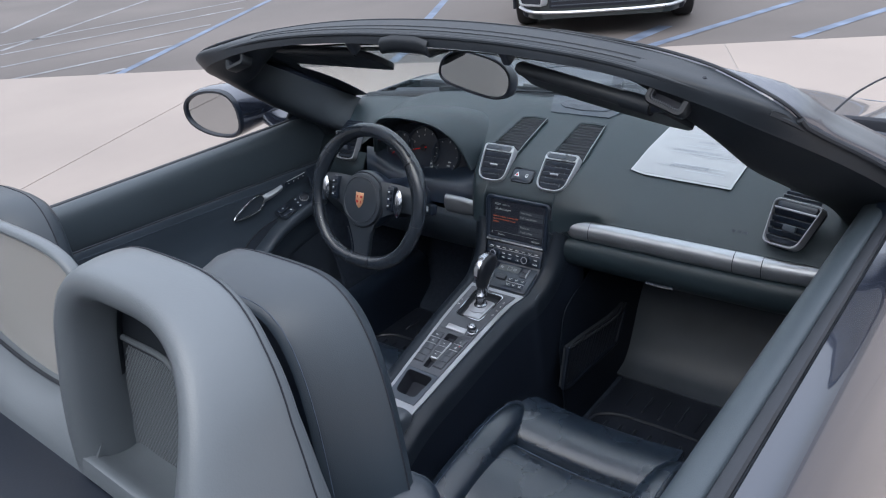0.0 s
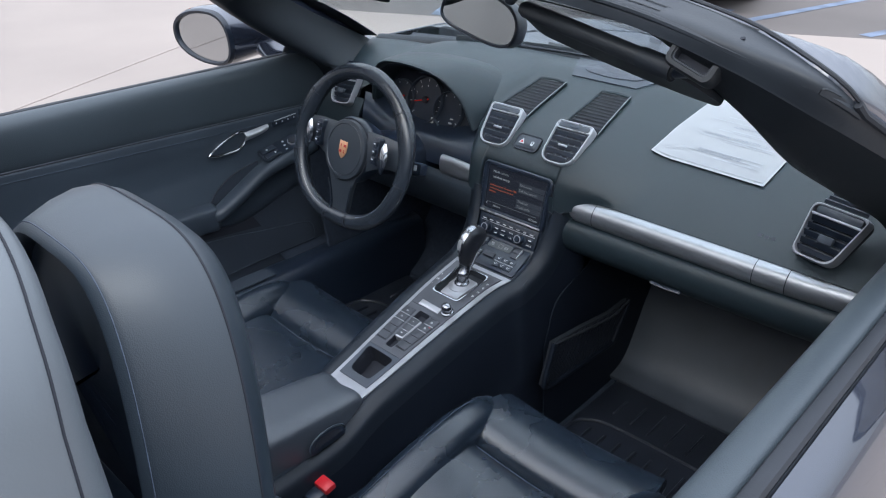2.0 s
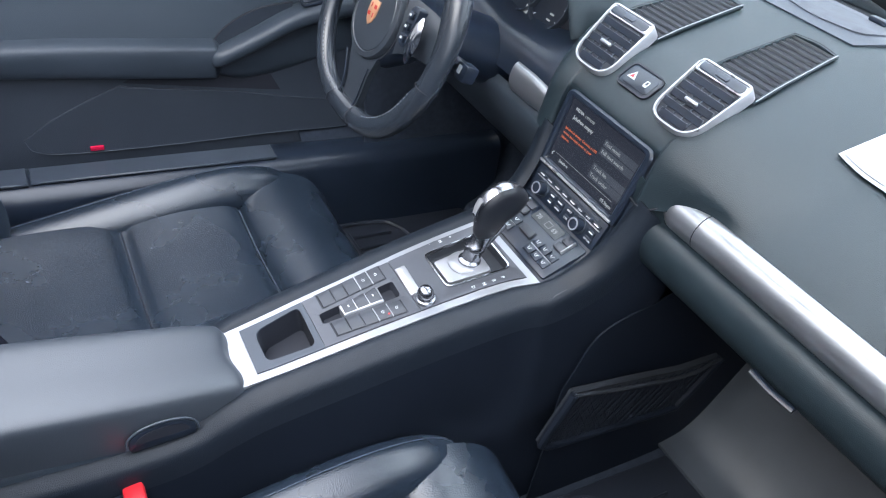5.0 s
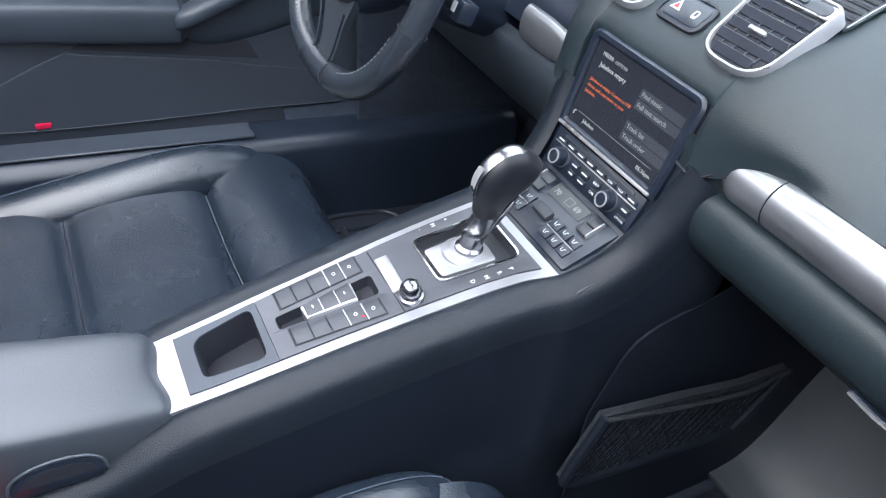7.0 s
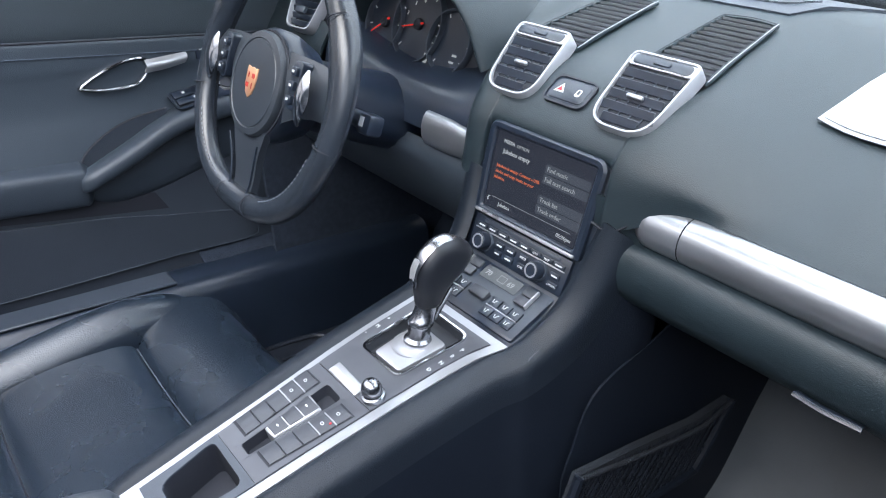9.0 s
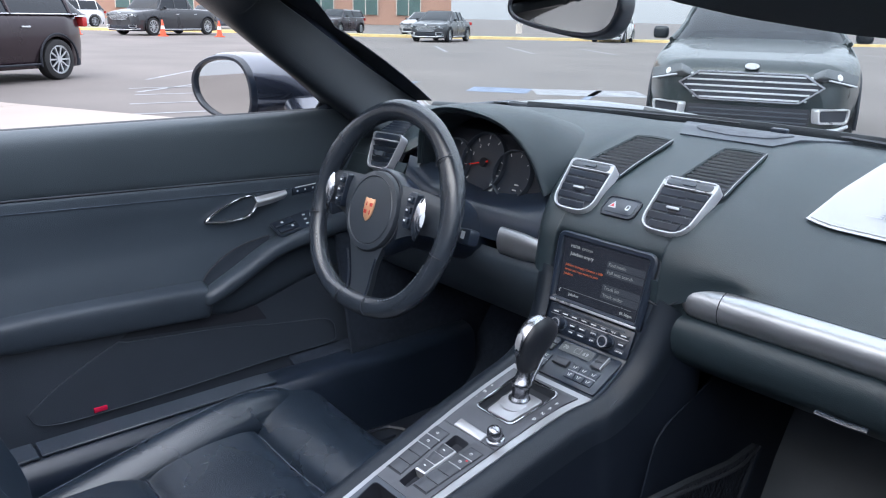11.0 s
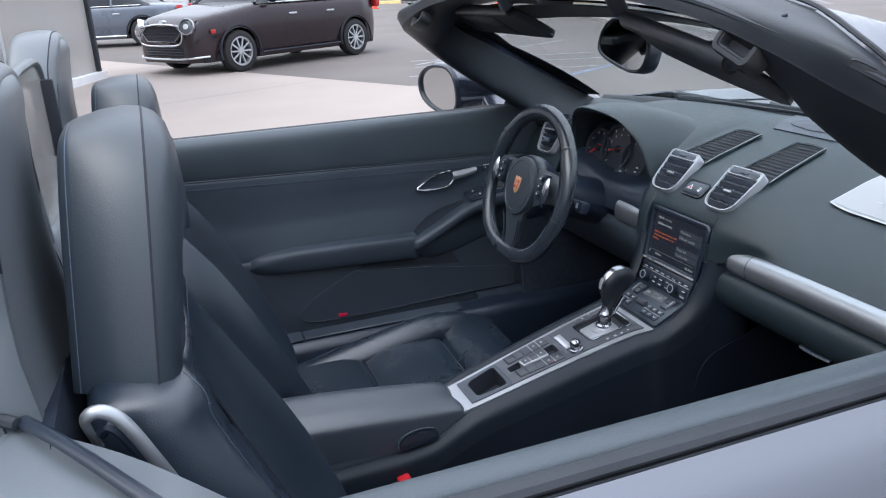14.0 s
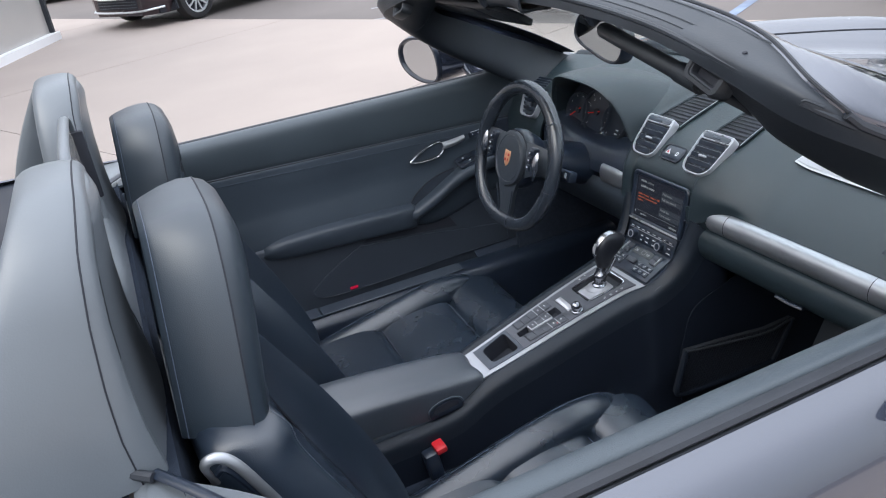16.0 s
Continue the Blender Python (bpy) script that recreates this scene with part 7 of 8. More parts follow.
    loop = catmull([P(x, -0.314, 0.737), P(x, -0.285, 0.755), P(x, -0.245, 0.772), P(x, -0.212, 0.777), P(x, -0.198, 0.765), P(x, -0.208, 0.745), P(x, -0.225, 0.734), P(x, -0.26, 0.731), P(x, -0.29, 0.732)], 40)
    hd = part("inside_handle", tube(loop, 0.0030, 8, closed=True), CHROME, door, "chrome teardrop door handle")
    bm = bmesh.new()
    surf(bm, [[p + Vector((s * 0.006, 0, 0)) for p in loop], [Vector(P(x + 0.010, -0.25, 0.752)) + (p - Vector(P(x, -0.25, 0.752))) * 0.3 + Vector((s * 0.0, 0, 0)) for p in loop]], ring=True)
    part("handle_bowl", bm, VOID, hd)
    part("lever", sheet(smooth_grid([[P(x - 0.004, -0.206, 0.774), P(x - 0.012, -0.205, 0.764), P(x - 0.006, -0.207, 0.752)], [P(x - 0.006, -0.17, 0.778), P(x - 0.016, -0.17, 0.768), P(x - 0.006, -0.172, 0.756)], [P(x - 0.004, -0.135, 0.781), P(x - 0.010, -0.134, 0.773), P(x - 0.002, -0.136, 0.762)]], 10, 8), 0.004), SILVER, hd, "satin pull lever")
    part("memory_panel", rbox(P(0.7405, -0.075, 0.776), (0.006, 0.082, 0.020), 0.003, 2, pose(0, 0, 0, 4 * 1)), PLASTIC, door, "black memory switch strip")
    part("memory_line", rbox(P(0.7370, -0.075, 0.7835), (0.002, 0.070, 0.0015), 0, 1, pose(0, 0, 0, 4)), MARK, door)
    for k in range(4):
        part("memory_dot", rbox(P(0.7372, -0.104 + 0.019 * k, 0.7735 + 0.0013 * k), (0.0012, 0.0035, 0.0035), 0, 1), MARK, door)
    # pocket flap standing proud of the lower panel
    o = [(-0.675, 0.450), (-0.63, 0.482), (-0.56, 0.518), (-0.505, 0.541), (-0.49, 0.536), (-0.30, 0.517), (-0.20, 0.500), (-0.06, 0.480), (-0.04, 0.44), (-0.06, 0.425), (-0.204, 0.424), (-0.43, 0.418), (-0.60, 0.418), (-0.66, 0.428)]
    fm = plane_frame(P(0.654, 0, 0), (0, 1, 0), (s * 0.127, 0, 1))
    dd = (0.0, 0.010) if fm.to_3x3().col[2].x * s < 0 else (0.0, -0.010)
    pk = part("pocket_flap", extrude([(a, b * math.sqrt(1.016)) for a, b in o], fm @ Matrix.Translation((0, 0, 0)), *dd), LOWDOOR, door, "door pocket flap")
    pts = [fm @ Vector((a, b * math.sqrt(1.016), dd[1])) for a, b in o]
    part("flap_edge", tube(catmull(pts + pts[:1], 50)[:-1], 0.0008, 6, closed=True), PANEL, pk)
    gap = [(-0.50, 0.544), (-0.30, 0.522), (-0.20, 0.512), (-0.22, 0.545), (-0.34, 0.560), (-0.47, 0.562)]
    part("pocket_mouth", extrude([(a, b * math.sqrt(1.016)) for a, b in gap], fm, 0.0, dd[1] * 0.25), VOID, door, "dark mouth of the door pocket")
    arm = []
    for y, zt, zb, xi in ((-0.792, 0.592, 0.580, 0.735), (-0.782, 0.602, 0.574, 0.724), (-0.755, 0.615, 0.570, 0.712), (-0.70, 0.624, 0.566, 0.704), (-0.60, 0.626, 0.563, 0.700), (-0.47, 0.623, 0.557, 0.697), (-0.35, 0.619, 0.552, 0.694), (-0.332, 0.617, 0.552, 0.696), (-0.322, 0.608, 0.560, 0.708), (-0.317, 0.595, 0.575, 0.728)):
        arm.append([Vector(P(*q)) for q in ((0.752, y, zt + 0.006), (0.738 - 0.25 * (0.738 - xi), y, zt + 0.003), (xi + 0.008, y, zt - 0.003), (xi + 0.001, y, zt - 0.012), (xi, y, (zt + zb) / 2), (xi + 0.004, y, zb + 0.008), (xi + 0.014, y, zb), (0.752, y, zb - 0.002))])
    rest = part("armrest", surf(bmesh.new(), smooth_grid(arm, 40, 26), ring=True, caps=True), ARMPAD, door, "padded armrest along the door")
    part("armrest_seam", tube(catmull([P(0.7385, r[0].y, r[0].z - 0.0005) for r in arm], 40), 0.0018, 6), VOID, rest)
    part("grip_body", surf(bmesh.new(), smooth_grid([[Vector(P(0.731 + w * math.cos(a), y, 0.600 + h * math.sin(a) + dz)) for a in np.linspace(0, 2 * math.pi, 17)[:-1]] for y, w, h, dz in ((-0.338, 0.006, 0.010, -0.012), (-0.328, 0.018, 0.026, -0.022), (-0.28, 0.024, 0.044, -0.020), (-0.20, 0.020, 0.052, -0.002), (-0.10, 0.014, 0.048, 0.022), (0.0, 0.010, 0.040, 0.034))], 20, 16), ring=True, caps=True), ARMPAD, door, "rounded body under the grip")
    part("striker_plate", rbox(P(0.752, -0.948, 0.885), (0.018, 0.012, 0.070), 0.004, 2, pose(0, 0, 0, 12)), RUBBER, door, "dark lock plate at the door end")
    part("striker_slot", rbox(P(0.743, -0.944, 0.885), (0.006, 0.014, 0.040), 0.002, 1, pose(0, 0, 0, 12)), VOID, door)
    part("lock_pin", tube([P(0.757, -0.935, 0.93), P(0.757, -0.938, 0.952)], 0.006, 8), PLASTIC, door)
    part("reflector", rbox(P(0.6955, -0.557, 0.4280), (0.005, 0.024, 0.009), 0.0015, 2), REDLENS, door, "small red reflector")
    part("door_core", rbox(P(0.790, -0.41, 0.60), (0.03, 1.02, 0.44), 0.01), VOID, door)
    return door


make_door(-1, "dark grey leather-lined driver's door with chrome handle, closed")
make_door(1, "dark grey leather-lined passenger's door, closed")

# ---- footwells ----
for s in (-1, 1):
    side = "driver" if s < 0 else "passenger"
    sill = thing("door_sill", (s * 0.66, -0.4, 0.2), "dark plastic door sill cover beside a seat", "door sill", "door sills")
    rows = [[(s * 0.715, y, 0.375), (s * 0.69, y, 0.402), (s * 0.645, y, 0.408), (s * 0.61, y, 0.400), (s * 0.595, y, 0.36), (s * 0.59, y, 0.20)] for y in (-0.98, -0.6, -0.3, 0.0, 0.3)]
    part("cover", sheet(smooth_grid(rows, 12, 20), 0.005), PLASTIC, sill)
    part("tread", rbox((s * 0.648, -0.455, 0.4105), (0.052, 0.445, 0.005), 0.002, 1), HARD, sill, "flat grey tread strip")
    part("tread", rbox((s * 0.648, -0.715, 0.4105), (0.056, 0.068, 0.006), 0.002, 1), HARD, sill, "flat grey tread strip")
    fl = thing("footwell_carpet", (s * 0.36, 0.0, 0.2), f"black carpet of the {side}'s footwell", "carpet", kind="structure")
    rows = [[(s * x, -0.95, 0.215), (s * x, -0.4, 0.218), (s * x, 0.16, 0.222), (s * x, 0.24, 0.245), (s * x, 0.32, 0.32), (s * x, 0.46, 0.53), (s * x, 0.50, 0.60)] for x in (0.10, 0.25, 0.45, 0.64)]
    part("carpet", sheet(smooth_grid(rows, 12, 36), 0.01), CARPET, fl)
    rows = [[(s * 0.64, y, 0.20), (s * 0.655, y, 0.40), (s * 0.70, y, 0.60), (s * 0.75, y, 0.80)] for y in (-0.03, 0.2, 0.55)]
    part("sill_side", sheet(smooth_grid([[(s * 0.595, y, 0.20), (s * 0.61, y, 0.30), (s * 0.66, y, 0.392), (s * 0.715, y, 0.425)] for y in (-0.16, 0.1, 0.5)], 8, 6), 0.008), CARPET, fl)
    part("kick_panel", sheet(smooth_grid(rows, 8, 16), 0.01), CARPET, fl)
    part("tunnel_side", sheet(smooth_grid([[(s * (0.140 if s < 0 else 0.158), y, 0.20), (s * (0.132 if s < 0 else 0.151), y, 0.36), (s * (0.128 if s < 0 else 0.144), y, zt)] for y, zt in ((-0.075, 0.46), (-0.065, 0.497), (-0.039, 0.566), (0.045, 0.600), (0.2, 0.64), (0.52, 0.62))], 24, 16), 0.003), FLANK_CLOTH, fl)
rows = [[(x, 0.205, 0.2340), (x, 0.228, 0.2385), (x, 0.262, 0.252), (x, 0.30, 0.292), (x, 0.36, 0.395), (x, 0.435, 0.52), (x, 0.45, 0.58)] for x in (0.150, 0.35, 0.52, 0.645)]
whole("toe_board", sheet(smooth_grid(rows, 26, 30), 0.008), TOE, "dark moulded toe board in the passenger's footwell", "toe board", kind="structure")

# net pocket on the tunnel side
net = thing("net_pocket", (0.14, 0.12, 0.27), "dark woven net pocket on the tunnel side", "net pocket")
o = [(-0.107, 0.388), (-0.081, 0.491), (0.025, 0.479), (0.143, 0.462), (0.222, 0.464), (0.172, 0.364), (0.021, 0.372), (-0.075, 0.378)]
nm = plane_frame((0.154, 0, 0), (0, 1, 0), (0.03, 0, 1))
part("net", extrude(o, nm, -0.008, 0.002), NETDARK, net)
pts = [nm @ Vector((a, b, 0.004)) for a, b in o]
part("rim", tube(catmull([pts[4], pts[4].lerp(pts[5], 0.9), pts[5].lerp(pts[6], 0.1), pts[6], pts[7], pts[0].lerp(pts[7], 0.25), pts[0].lerp(pts[1], 0.12), pts[1]], 44), 0.0065, 8), FLANK_CLOTH, net, "black plastic rim")
part("top_hem", tube(catmull([nm @ Vector((-0.081, 0.490, 0.006)), nm @ Vector((0.025, 0.476, 0.012)), nm @ Vector((0.143, 0.459, 0.012)), nm @ Vector((0.220, 0.464, 0.006))], 18), 0.0030, 8), NETDARK, net)


def net_span(y):
    """Lower and upper edge of the net at y."""
    lo = float(np.interp(y, (-0.107, -0.075, 0.021, 0.172, 0.222), (0.390, 0.380, 0.374, 0.366, 0.462)))
    hi = float(np.interp(y, (-0.107, -0.081, 0.025, 0.143, 0.222), (0.392, 0.488, 0.476, 0.459, 0.464)))
    return lo, hi


for k in range(-14, 44):
    for sl in (0.62, -0.62):
        run = []
        for q in range(25):
            z = 0.364 + 0.13 * q / 24
            y = -0.10 + 0.0085 * k + sl * (z - 0.43)
            lo, hi = net_span(y) if -0.105 < y < 0.22 else (1, 0)
            if lo < z < hi:
                run.append(nm @ Vector((y, z, 0.0035 + 0.0006 * (1 if (q + k) % 2 else -1))))
        if len(run) > 2:
            part("strand", tube([run[0], run[len(run) // 2], run[-1]], 0.0011, 4), FLANK_CLOTH, net)

# rubber mats with raised ribs
for s in (-1, 1):
    fm = thing("floor_mat", (s * 0.38, 0.0, 0.22), "black ribbed rubber floor mat", "floor mat", "floor mats")
    cx = s * 0.385
    part("base", rbox((cx, -0.02, 0.229), (0.42, 0.48, 0.012), 0.006, 2), MATRUB, fm)
    loop = [(cx + x, y, 0.238) for x, y in ((-0.20, -0.20), (-0.20, -0.02), (-0.175, 0.03), (-0.10, 0.05), (0.10, 0.05), (0.175, 0.03), (0.20, -0.02), (0.20, -0.20))]
    part("border_rib", tube(catmull(loop + loop[:1], 60)[:-1], 0.0048, 6, closed=True), MATRUB, fm)
    for k in range(9):
        part("rib", rbox((cx - 0.155 + 0.039 * k, -0.085, 0.237), (0.006, 0.19, 0.008), 0.002, 1), MATRUB, fm)
    part("cross_rib", rbox((cx, -0.09, 0.2385), (0.34, 0.010, 0.010), 0.003, 1), MATRUB, fm)
    for k in range(7):
        part("front_rib", rbox((cx - 0.145 + 0.048 * k, 0.12, 0.2365), (0.005, 0.10 - 0.012 * abs(k - 3), 0.006), 0.002, 1), MATRUB, fm)
    if s < 0:
        part("badge_plate", rbox((cx + 0.12, 0.105, 0.239), (0.085, 0.034, 0.006), 0.003, 1), PLASTIC, fm, "black mat badge")
        part("badge_bar", rbox((cx + 0.12, 0.105, 0.2422), (0.05, 0.007, 0.001), 0.0, 1), REDLENS, fm, "dark red badge bar")
    else:
        for k in range(8):
            part("stud", rbox((cx - 0.19 + 0.043 * k, 0.232, 0.2455), (0.014, 0.004, 0.004), 0.001, 1), HARD, fm)
pedals = thing("pedals", (-0.33, 0.2, 0.25), "black rubber-faced pedals under the dash", "pedal")
for x, w, h in ((-0.36, 0.075, 0.055), (-0.24, 0.05, 0.13)):
    part("pedal_pad", rbox((x, 0.19, 0.34), (w, 0.016, h), 0.006, 2, pose(0, 0, 0, -35)), MATRUB, pedals)
    part("pedal_arm", tube([(x, 0.2, 0.35), (x, 0.28, 0.5), (x, 0.30, 0.6)], 0.009, 6), PLASTIC, pedals)


# ---- other cars and the surroundings ----
TYRE = mat("tyre_rubber", (0.02, 0.02, 0.022), 0.8, vary=0.15, vscale=9)
ALLOY = mat("alloy_rim", (0.62, 0.64, 0.67), 0.3, metal=0.7, vary=0.06, vscale=8)
CARGLASS = mat("tinted_car_glass", (0.012, 0.016, 0.022), 0.05, vary=0.05, spec=0.35)
LENS = mat("headlight_lens", (0.12, 0.13, 0.14), 0.10, metal=0.3, vary=0.1, vscale=12)
TAILLENS = mat("tail_light_lens", (0.45, 0.03, 0.03), 0.2, vary=0.1)


def paint(name, c, metal=0.3):
    return mat(name, c, 0.28, metal=metal, vary=0.08, vscale=1.5, coat=0.8, rvary=0.05, spec=0.1)


def wheel_thing(parent, x, y, r, spokes):
    """A tyre with an alloy rim; the tread faces along x."""
    sx = 1 if x > 0 else -1
    prof = [(0.11, 0.70), (0.11, 0.86), (0.095, 0.96), (0.06, 1.0), (-0.06, 1.0), (-0.095, 0.96), (-0.11, 0.86), (-0.11, 0.70)]
    rows = [[Vector((x + sx * a, y + r * b * math.cos(t), r + r * b * math.sin(t))) for a, b in prof] for t in (2 * math.pi * k / 28 for k in range(28))]
    w = part("wheel", surf(bmesh.new(), rows, loop=True), TYRE, parent, "black tyre on a silver rim")
    m = plane_frame((x + sx * 0.085, y, r), (0, sx, 0), (0, 0, 1))
    bm = hollow(circle(0.72 * r, 28), circle(0.62 * r, 28), m, -0.06, 0.012)
    extrude(circle(0.16 * r, 16), m, -0.03, 0.012, bm=bm)
    for k in range(spokes):
        a = 2 * math.pi * k / spokes
        merge(bm, rbox(m @ Vector((0.39 * r * math.cos(a), 0.39 * r * math.sin(a), -0.004)), (0.50 * r, 0.075 * r * 10 / spokes, 0.02), 0.0, 1, m.to_3x3().to_4x4() @ pose(0, 0, 0, 0, 0, math.degrees(a))))
    part("rim", bm, ALLOY, w)
    part("brake", extrude(circle(0.6 * r, 20), m, -0.07, -0.05), VOID, w)


SHAPES = {  # nose, cowl, tail heights; windscreen, roof start, roof end, rear glass base as shares of the length from the nose
    "hatch": (0.80, 1.05, 1.05, 0.30, 0.41, 0.92, 0.99),
    "sedan": (0.77, 0.99, 1.00, 0.27, 0.43, 0.66, 0.84),
    "suv": (0.78, 1.08, 1.05, 0.25, 0.36, 0.88, 0.98),
    "truck": (0.95, 1.18, 1.20, 0.26, 0.36, 0.60, 0.66),
}


def make_car(label, L, W, H, kind, skin, place, heading, wb, r, spokes=10, grille="bars", roof=None):
    car = thing("parked_car", (0, 0, 0), label, "car", "parked cars")
    nose, cowl, tail, a, b, c, d = SHAPES[kind]
    ground, w = 0.20, W / 2

    def front_y(x):
        """How far the nose reaches at x from the middle."""
        return L / 2 - L * 0.13 * max(0.0, (abs(x) / w - 0.66) / 0.34) ** 2.2
    rows = []
    n = 52
    for i in range(n + 1):
        t = (i / n) ** 1.25 if i < n / 2 else 1 - ((n - i) / n) ** 1.25
        y = L / 2 - L * t
        if t < a:
            zt = nose + (cowl - nose) * (t / a) ** 0.7
        elif t < d:
            zt = cowl + (tail - cowl) * (t - a) / (d - a)
        else:
            zt = tail - 0.06 * (t - d) / (1 - d)
        e = min(t, 1 - t) / (0.13 if kind == "hatch" else 0.07)
        ww = w * (0.66 + 0.34 * min(1, min(t, 1 - t) / 0.13) ** 0.45)
        if e < 0.4:
            zt -= 0.15 * (1 - e / 0.4) ** 1.5
        zb = ground
        for yc in (wb / 2, -wb / 2):
            q = abs(y - yc)
            if q < r + 0.06:
                zb = max(zb, r + math.sqrt((r + 0.06) ** 2 - q * q) - 0.02)
        half = [(0.0, zt + 0.02), (0.55 * ww, zt + 0.015), (0.86 * ww, zt - 0.012), (0.965 * ww, zt - 0.09), (1.0 * ww, 0.66 * zt), (0.985 * ww, 0.45 * zt), (0.93 * ww, ground)]
        fine = catmull([(p, q, 0) for p, q in half], 20)
        right = [Vector((q.x, y, max(q.y, zb if q.x > 0.6 * ww else q.y))) for q in fine]
        rows.append([Vector((-q.x, q.y, q.z)) for q in reversed(right[1:])] + right)
    bm = surf(bmesh.new(), rows)
    for rr in (rows[0], rows[-1]):
        bm.faces.new([bm.verts.new(q) for q in rr])
    part("body", bm, skin, car)
    rows, rrows = [], []
    for i in range(25):
        t = a - 0.01 + (d - a + 0.015) * i / 24
        y = L / 2 - L * t
        base = cowl + (tail - cowl) * (t - a) / (d - a)
        if t < b:
            f = max(0, (t - a + 0.01) / (b - a + 0.01)) ** 0.8
        elif t < c:
            f = 1.0
        else:
            f = max(0, (d + 0.005 - t) / (d - c + 0.005)) ** 0.8
        zr = base - 0.02 + (H - base + 0.02) * f - 0.03 * max(0, (t - b) / (1 - b)) * f
        wr = 0.74 * w if kind != "truck" else 0.80 * w
        half = [(0, zr), (0.5 * wr, zr - 0.004), (wr * 0.92, zr - 0.03), (wr + (0.93 * w - wr) * 0.4, base + (zr - base) * 0.55), (0.94 * w, base - 0.03)]
        fine = catmull([(p, q, 0) for p, q in half], 14)
        right = [Vector((q.x, y, q.y)) for q in fine]
        rows.append([Vector((-q.x, q.y, q.z)) for q in reversed(right[1:])] + right)
        if b - 0.015 <= t <= c + 0.02:
            top = [Vector((q.x, y, q.y + 0.006)) for q in fine[:(9 if kind == "hatch" else 8)]]
            rrows.append([Vector((-q.x, q.y, q.z)) for q in reversed(top[1:])] + top)
    part("cabin_glass", surf(bmesh.new(), rows), CARGLASS, car, "dark tinted glass")
    part("roof", sheet(rrows, 0.01), roof or skin, car)
    mid = len(rows[0]) // 2
    for sx in (-1, 1):
        for i0 in (0, 12, 24 - 3):
            i0 = {0: 0, 12: 11, 21: int(24 * (c - a) / (d - a))}[i0]
            if i0 == 0:
                k = int(24 * (b - a) / (d - a)) + 1
                line = [rows[q][mid + sx * (7 + int(5 * (1 - q / k)))] + Vector((sx * 0.004, 0, 0.004)) for q in range(k + 1)]
            else:
                line = [rows[i0][mid + sx * q] + Vector((sx * 0.006, 0, 0.003)) for q in range(7, 14)]
            part("pillar", tube(line, 0.028, 6), skin, car)
        for yc in (wb / 2, -wb / 2):
            wheel_thing(car, sx * (w - 0.10), yc, r, spokes)
        if grille == "loop":
            hl = plane_frame((sx * 0.70 * w, front_y(0.70 * w) - 0.02, nose - 0.06), (-1, 0.55 * sx, 0.10 * sx), (0, -0.35, 0.94))
            lamp = part("headlight", extrude(circle(0.105, 24), hl, -0.10, 0.045, 0.03), LENS, car, "round headlight")
            part("headlight_ring", hollow(circle(0.128, 28), circle(0.100, 28), hl, -0.05, 0.05, 0.012), CHROME, lamp)
            part("headlight_bulb", extrude(circle(0.045, 16), hl, 0.03, 0.05, 0.01), MARK, lamp)
        else:
            hl = plane_frame((sx * 0.76 * w, front_y(0.76 * w) - 0.03, nose - 0.07), (-1, 0.85 * sx, 0.16 * sx), (0, -0.45, 0.9))
            shape_l = round_poly([(0.20, 0.055), (-0.17, 0.075), (-0.21, -0.005), (0.16, -0.045)] if sx < 0 else [(0.17, 0.075), (-0.20, 0.055), (-0.16, -0.045), (0.21, -0.005)], 0.025, 3)
            lamp = part("headlight", extrude(shape_l, hl, -0.10, 0.035, 0.02), LENS, car, "slim pale headlight")
            part("headlight_bulb", extrude(circle(0.030, 16, (0.03 * sx, 0.008)), hl, 0.02, 0.040, 0.006), MARK, lamp)
            part("headlight_strip", tube([hl @ Vector((x, -0.040 + 0.15 * sx * x * 0.4, 0.036)) for x in np.linspace(-0.15, 0.15, 6)], 0.008, 6), ALLOY, lamp)
            fog = plane_frame((sx * 0.74 * w, front_y(0.74 * w) + 0.0, 0.40), (-1, 0.75 * sx, 0), (0, 0, 1))
            part("fog_bezel", hollow(round_poly([(0.17, 0.06), (-0.17, 0.06), (-0.15, -0.07), (0.15, -0.07)], 0.03, 3), round_poly([(0.145, 0.045), (-0.145, 0.045), (-0.13, -0.05), (0.13, -0.05)], 0.025, 3), fog, -0.06, 0.025, 0.01), ALLOY, car, "silver fog lamp bezel")
            part("fog_recess", extrude(round_poly([(0.15, 0.05), (-0.15, 0.05), (-0.13, -0.055), (0.13, -0.055)], 0.025, 3), fog, -0.08, 0.008), VOID, car)
        for yc in (wb / 2, -wb / 2):
            part("arch_trim", tube([(sx * (w + 0.002), yc + (r + 0.075) * math.cos(q), r + (r + 0.075) * math.sin(q)) for q in np.linspace(-0.25, math.pi + 0.25, 18)], 0.020, 6), VOID, car, "black wheel arch edge")
        part("belt_line", tube([rows[q][mid + sx * (len(rows[0]) // 2)] + Vector((sx * 0.012, 0, 0.012)) for q in range(2, 23)], 0.011, 6), ALLOY, car, "bright belt line")
        part("tail_light", rbox((sx * 0.80 * w, -L / 2 + 0.05, tail - 0.14), (0.22, 0.12, 0.16), 0.03), TAILLENS, car)
        dm = L / 2 - L * (a + 0.05)
        part("wing_mirror", rbox((sx * (w + 0.06), dm, cowl + 0.05), (0.16, 0.10, 0.13), 0.04, 3), CARGLASS, car)
        part("sill_line", tube([(sx * (w + 0.001), y, 0.27) for y in np.linspace(wb / 2 - r - 0.1, -wb / 2 + r + 0.1, 6)], 0.02, 6), ALLOY if kind != "hatch" else VOID, car)
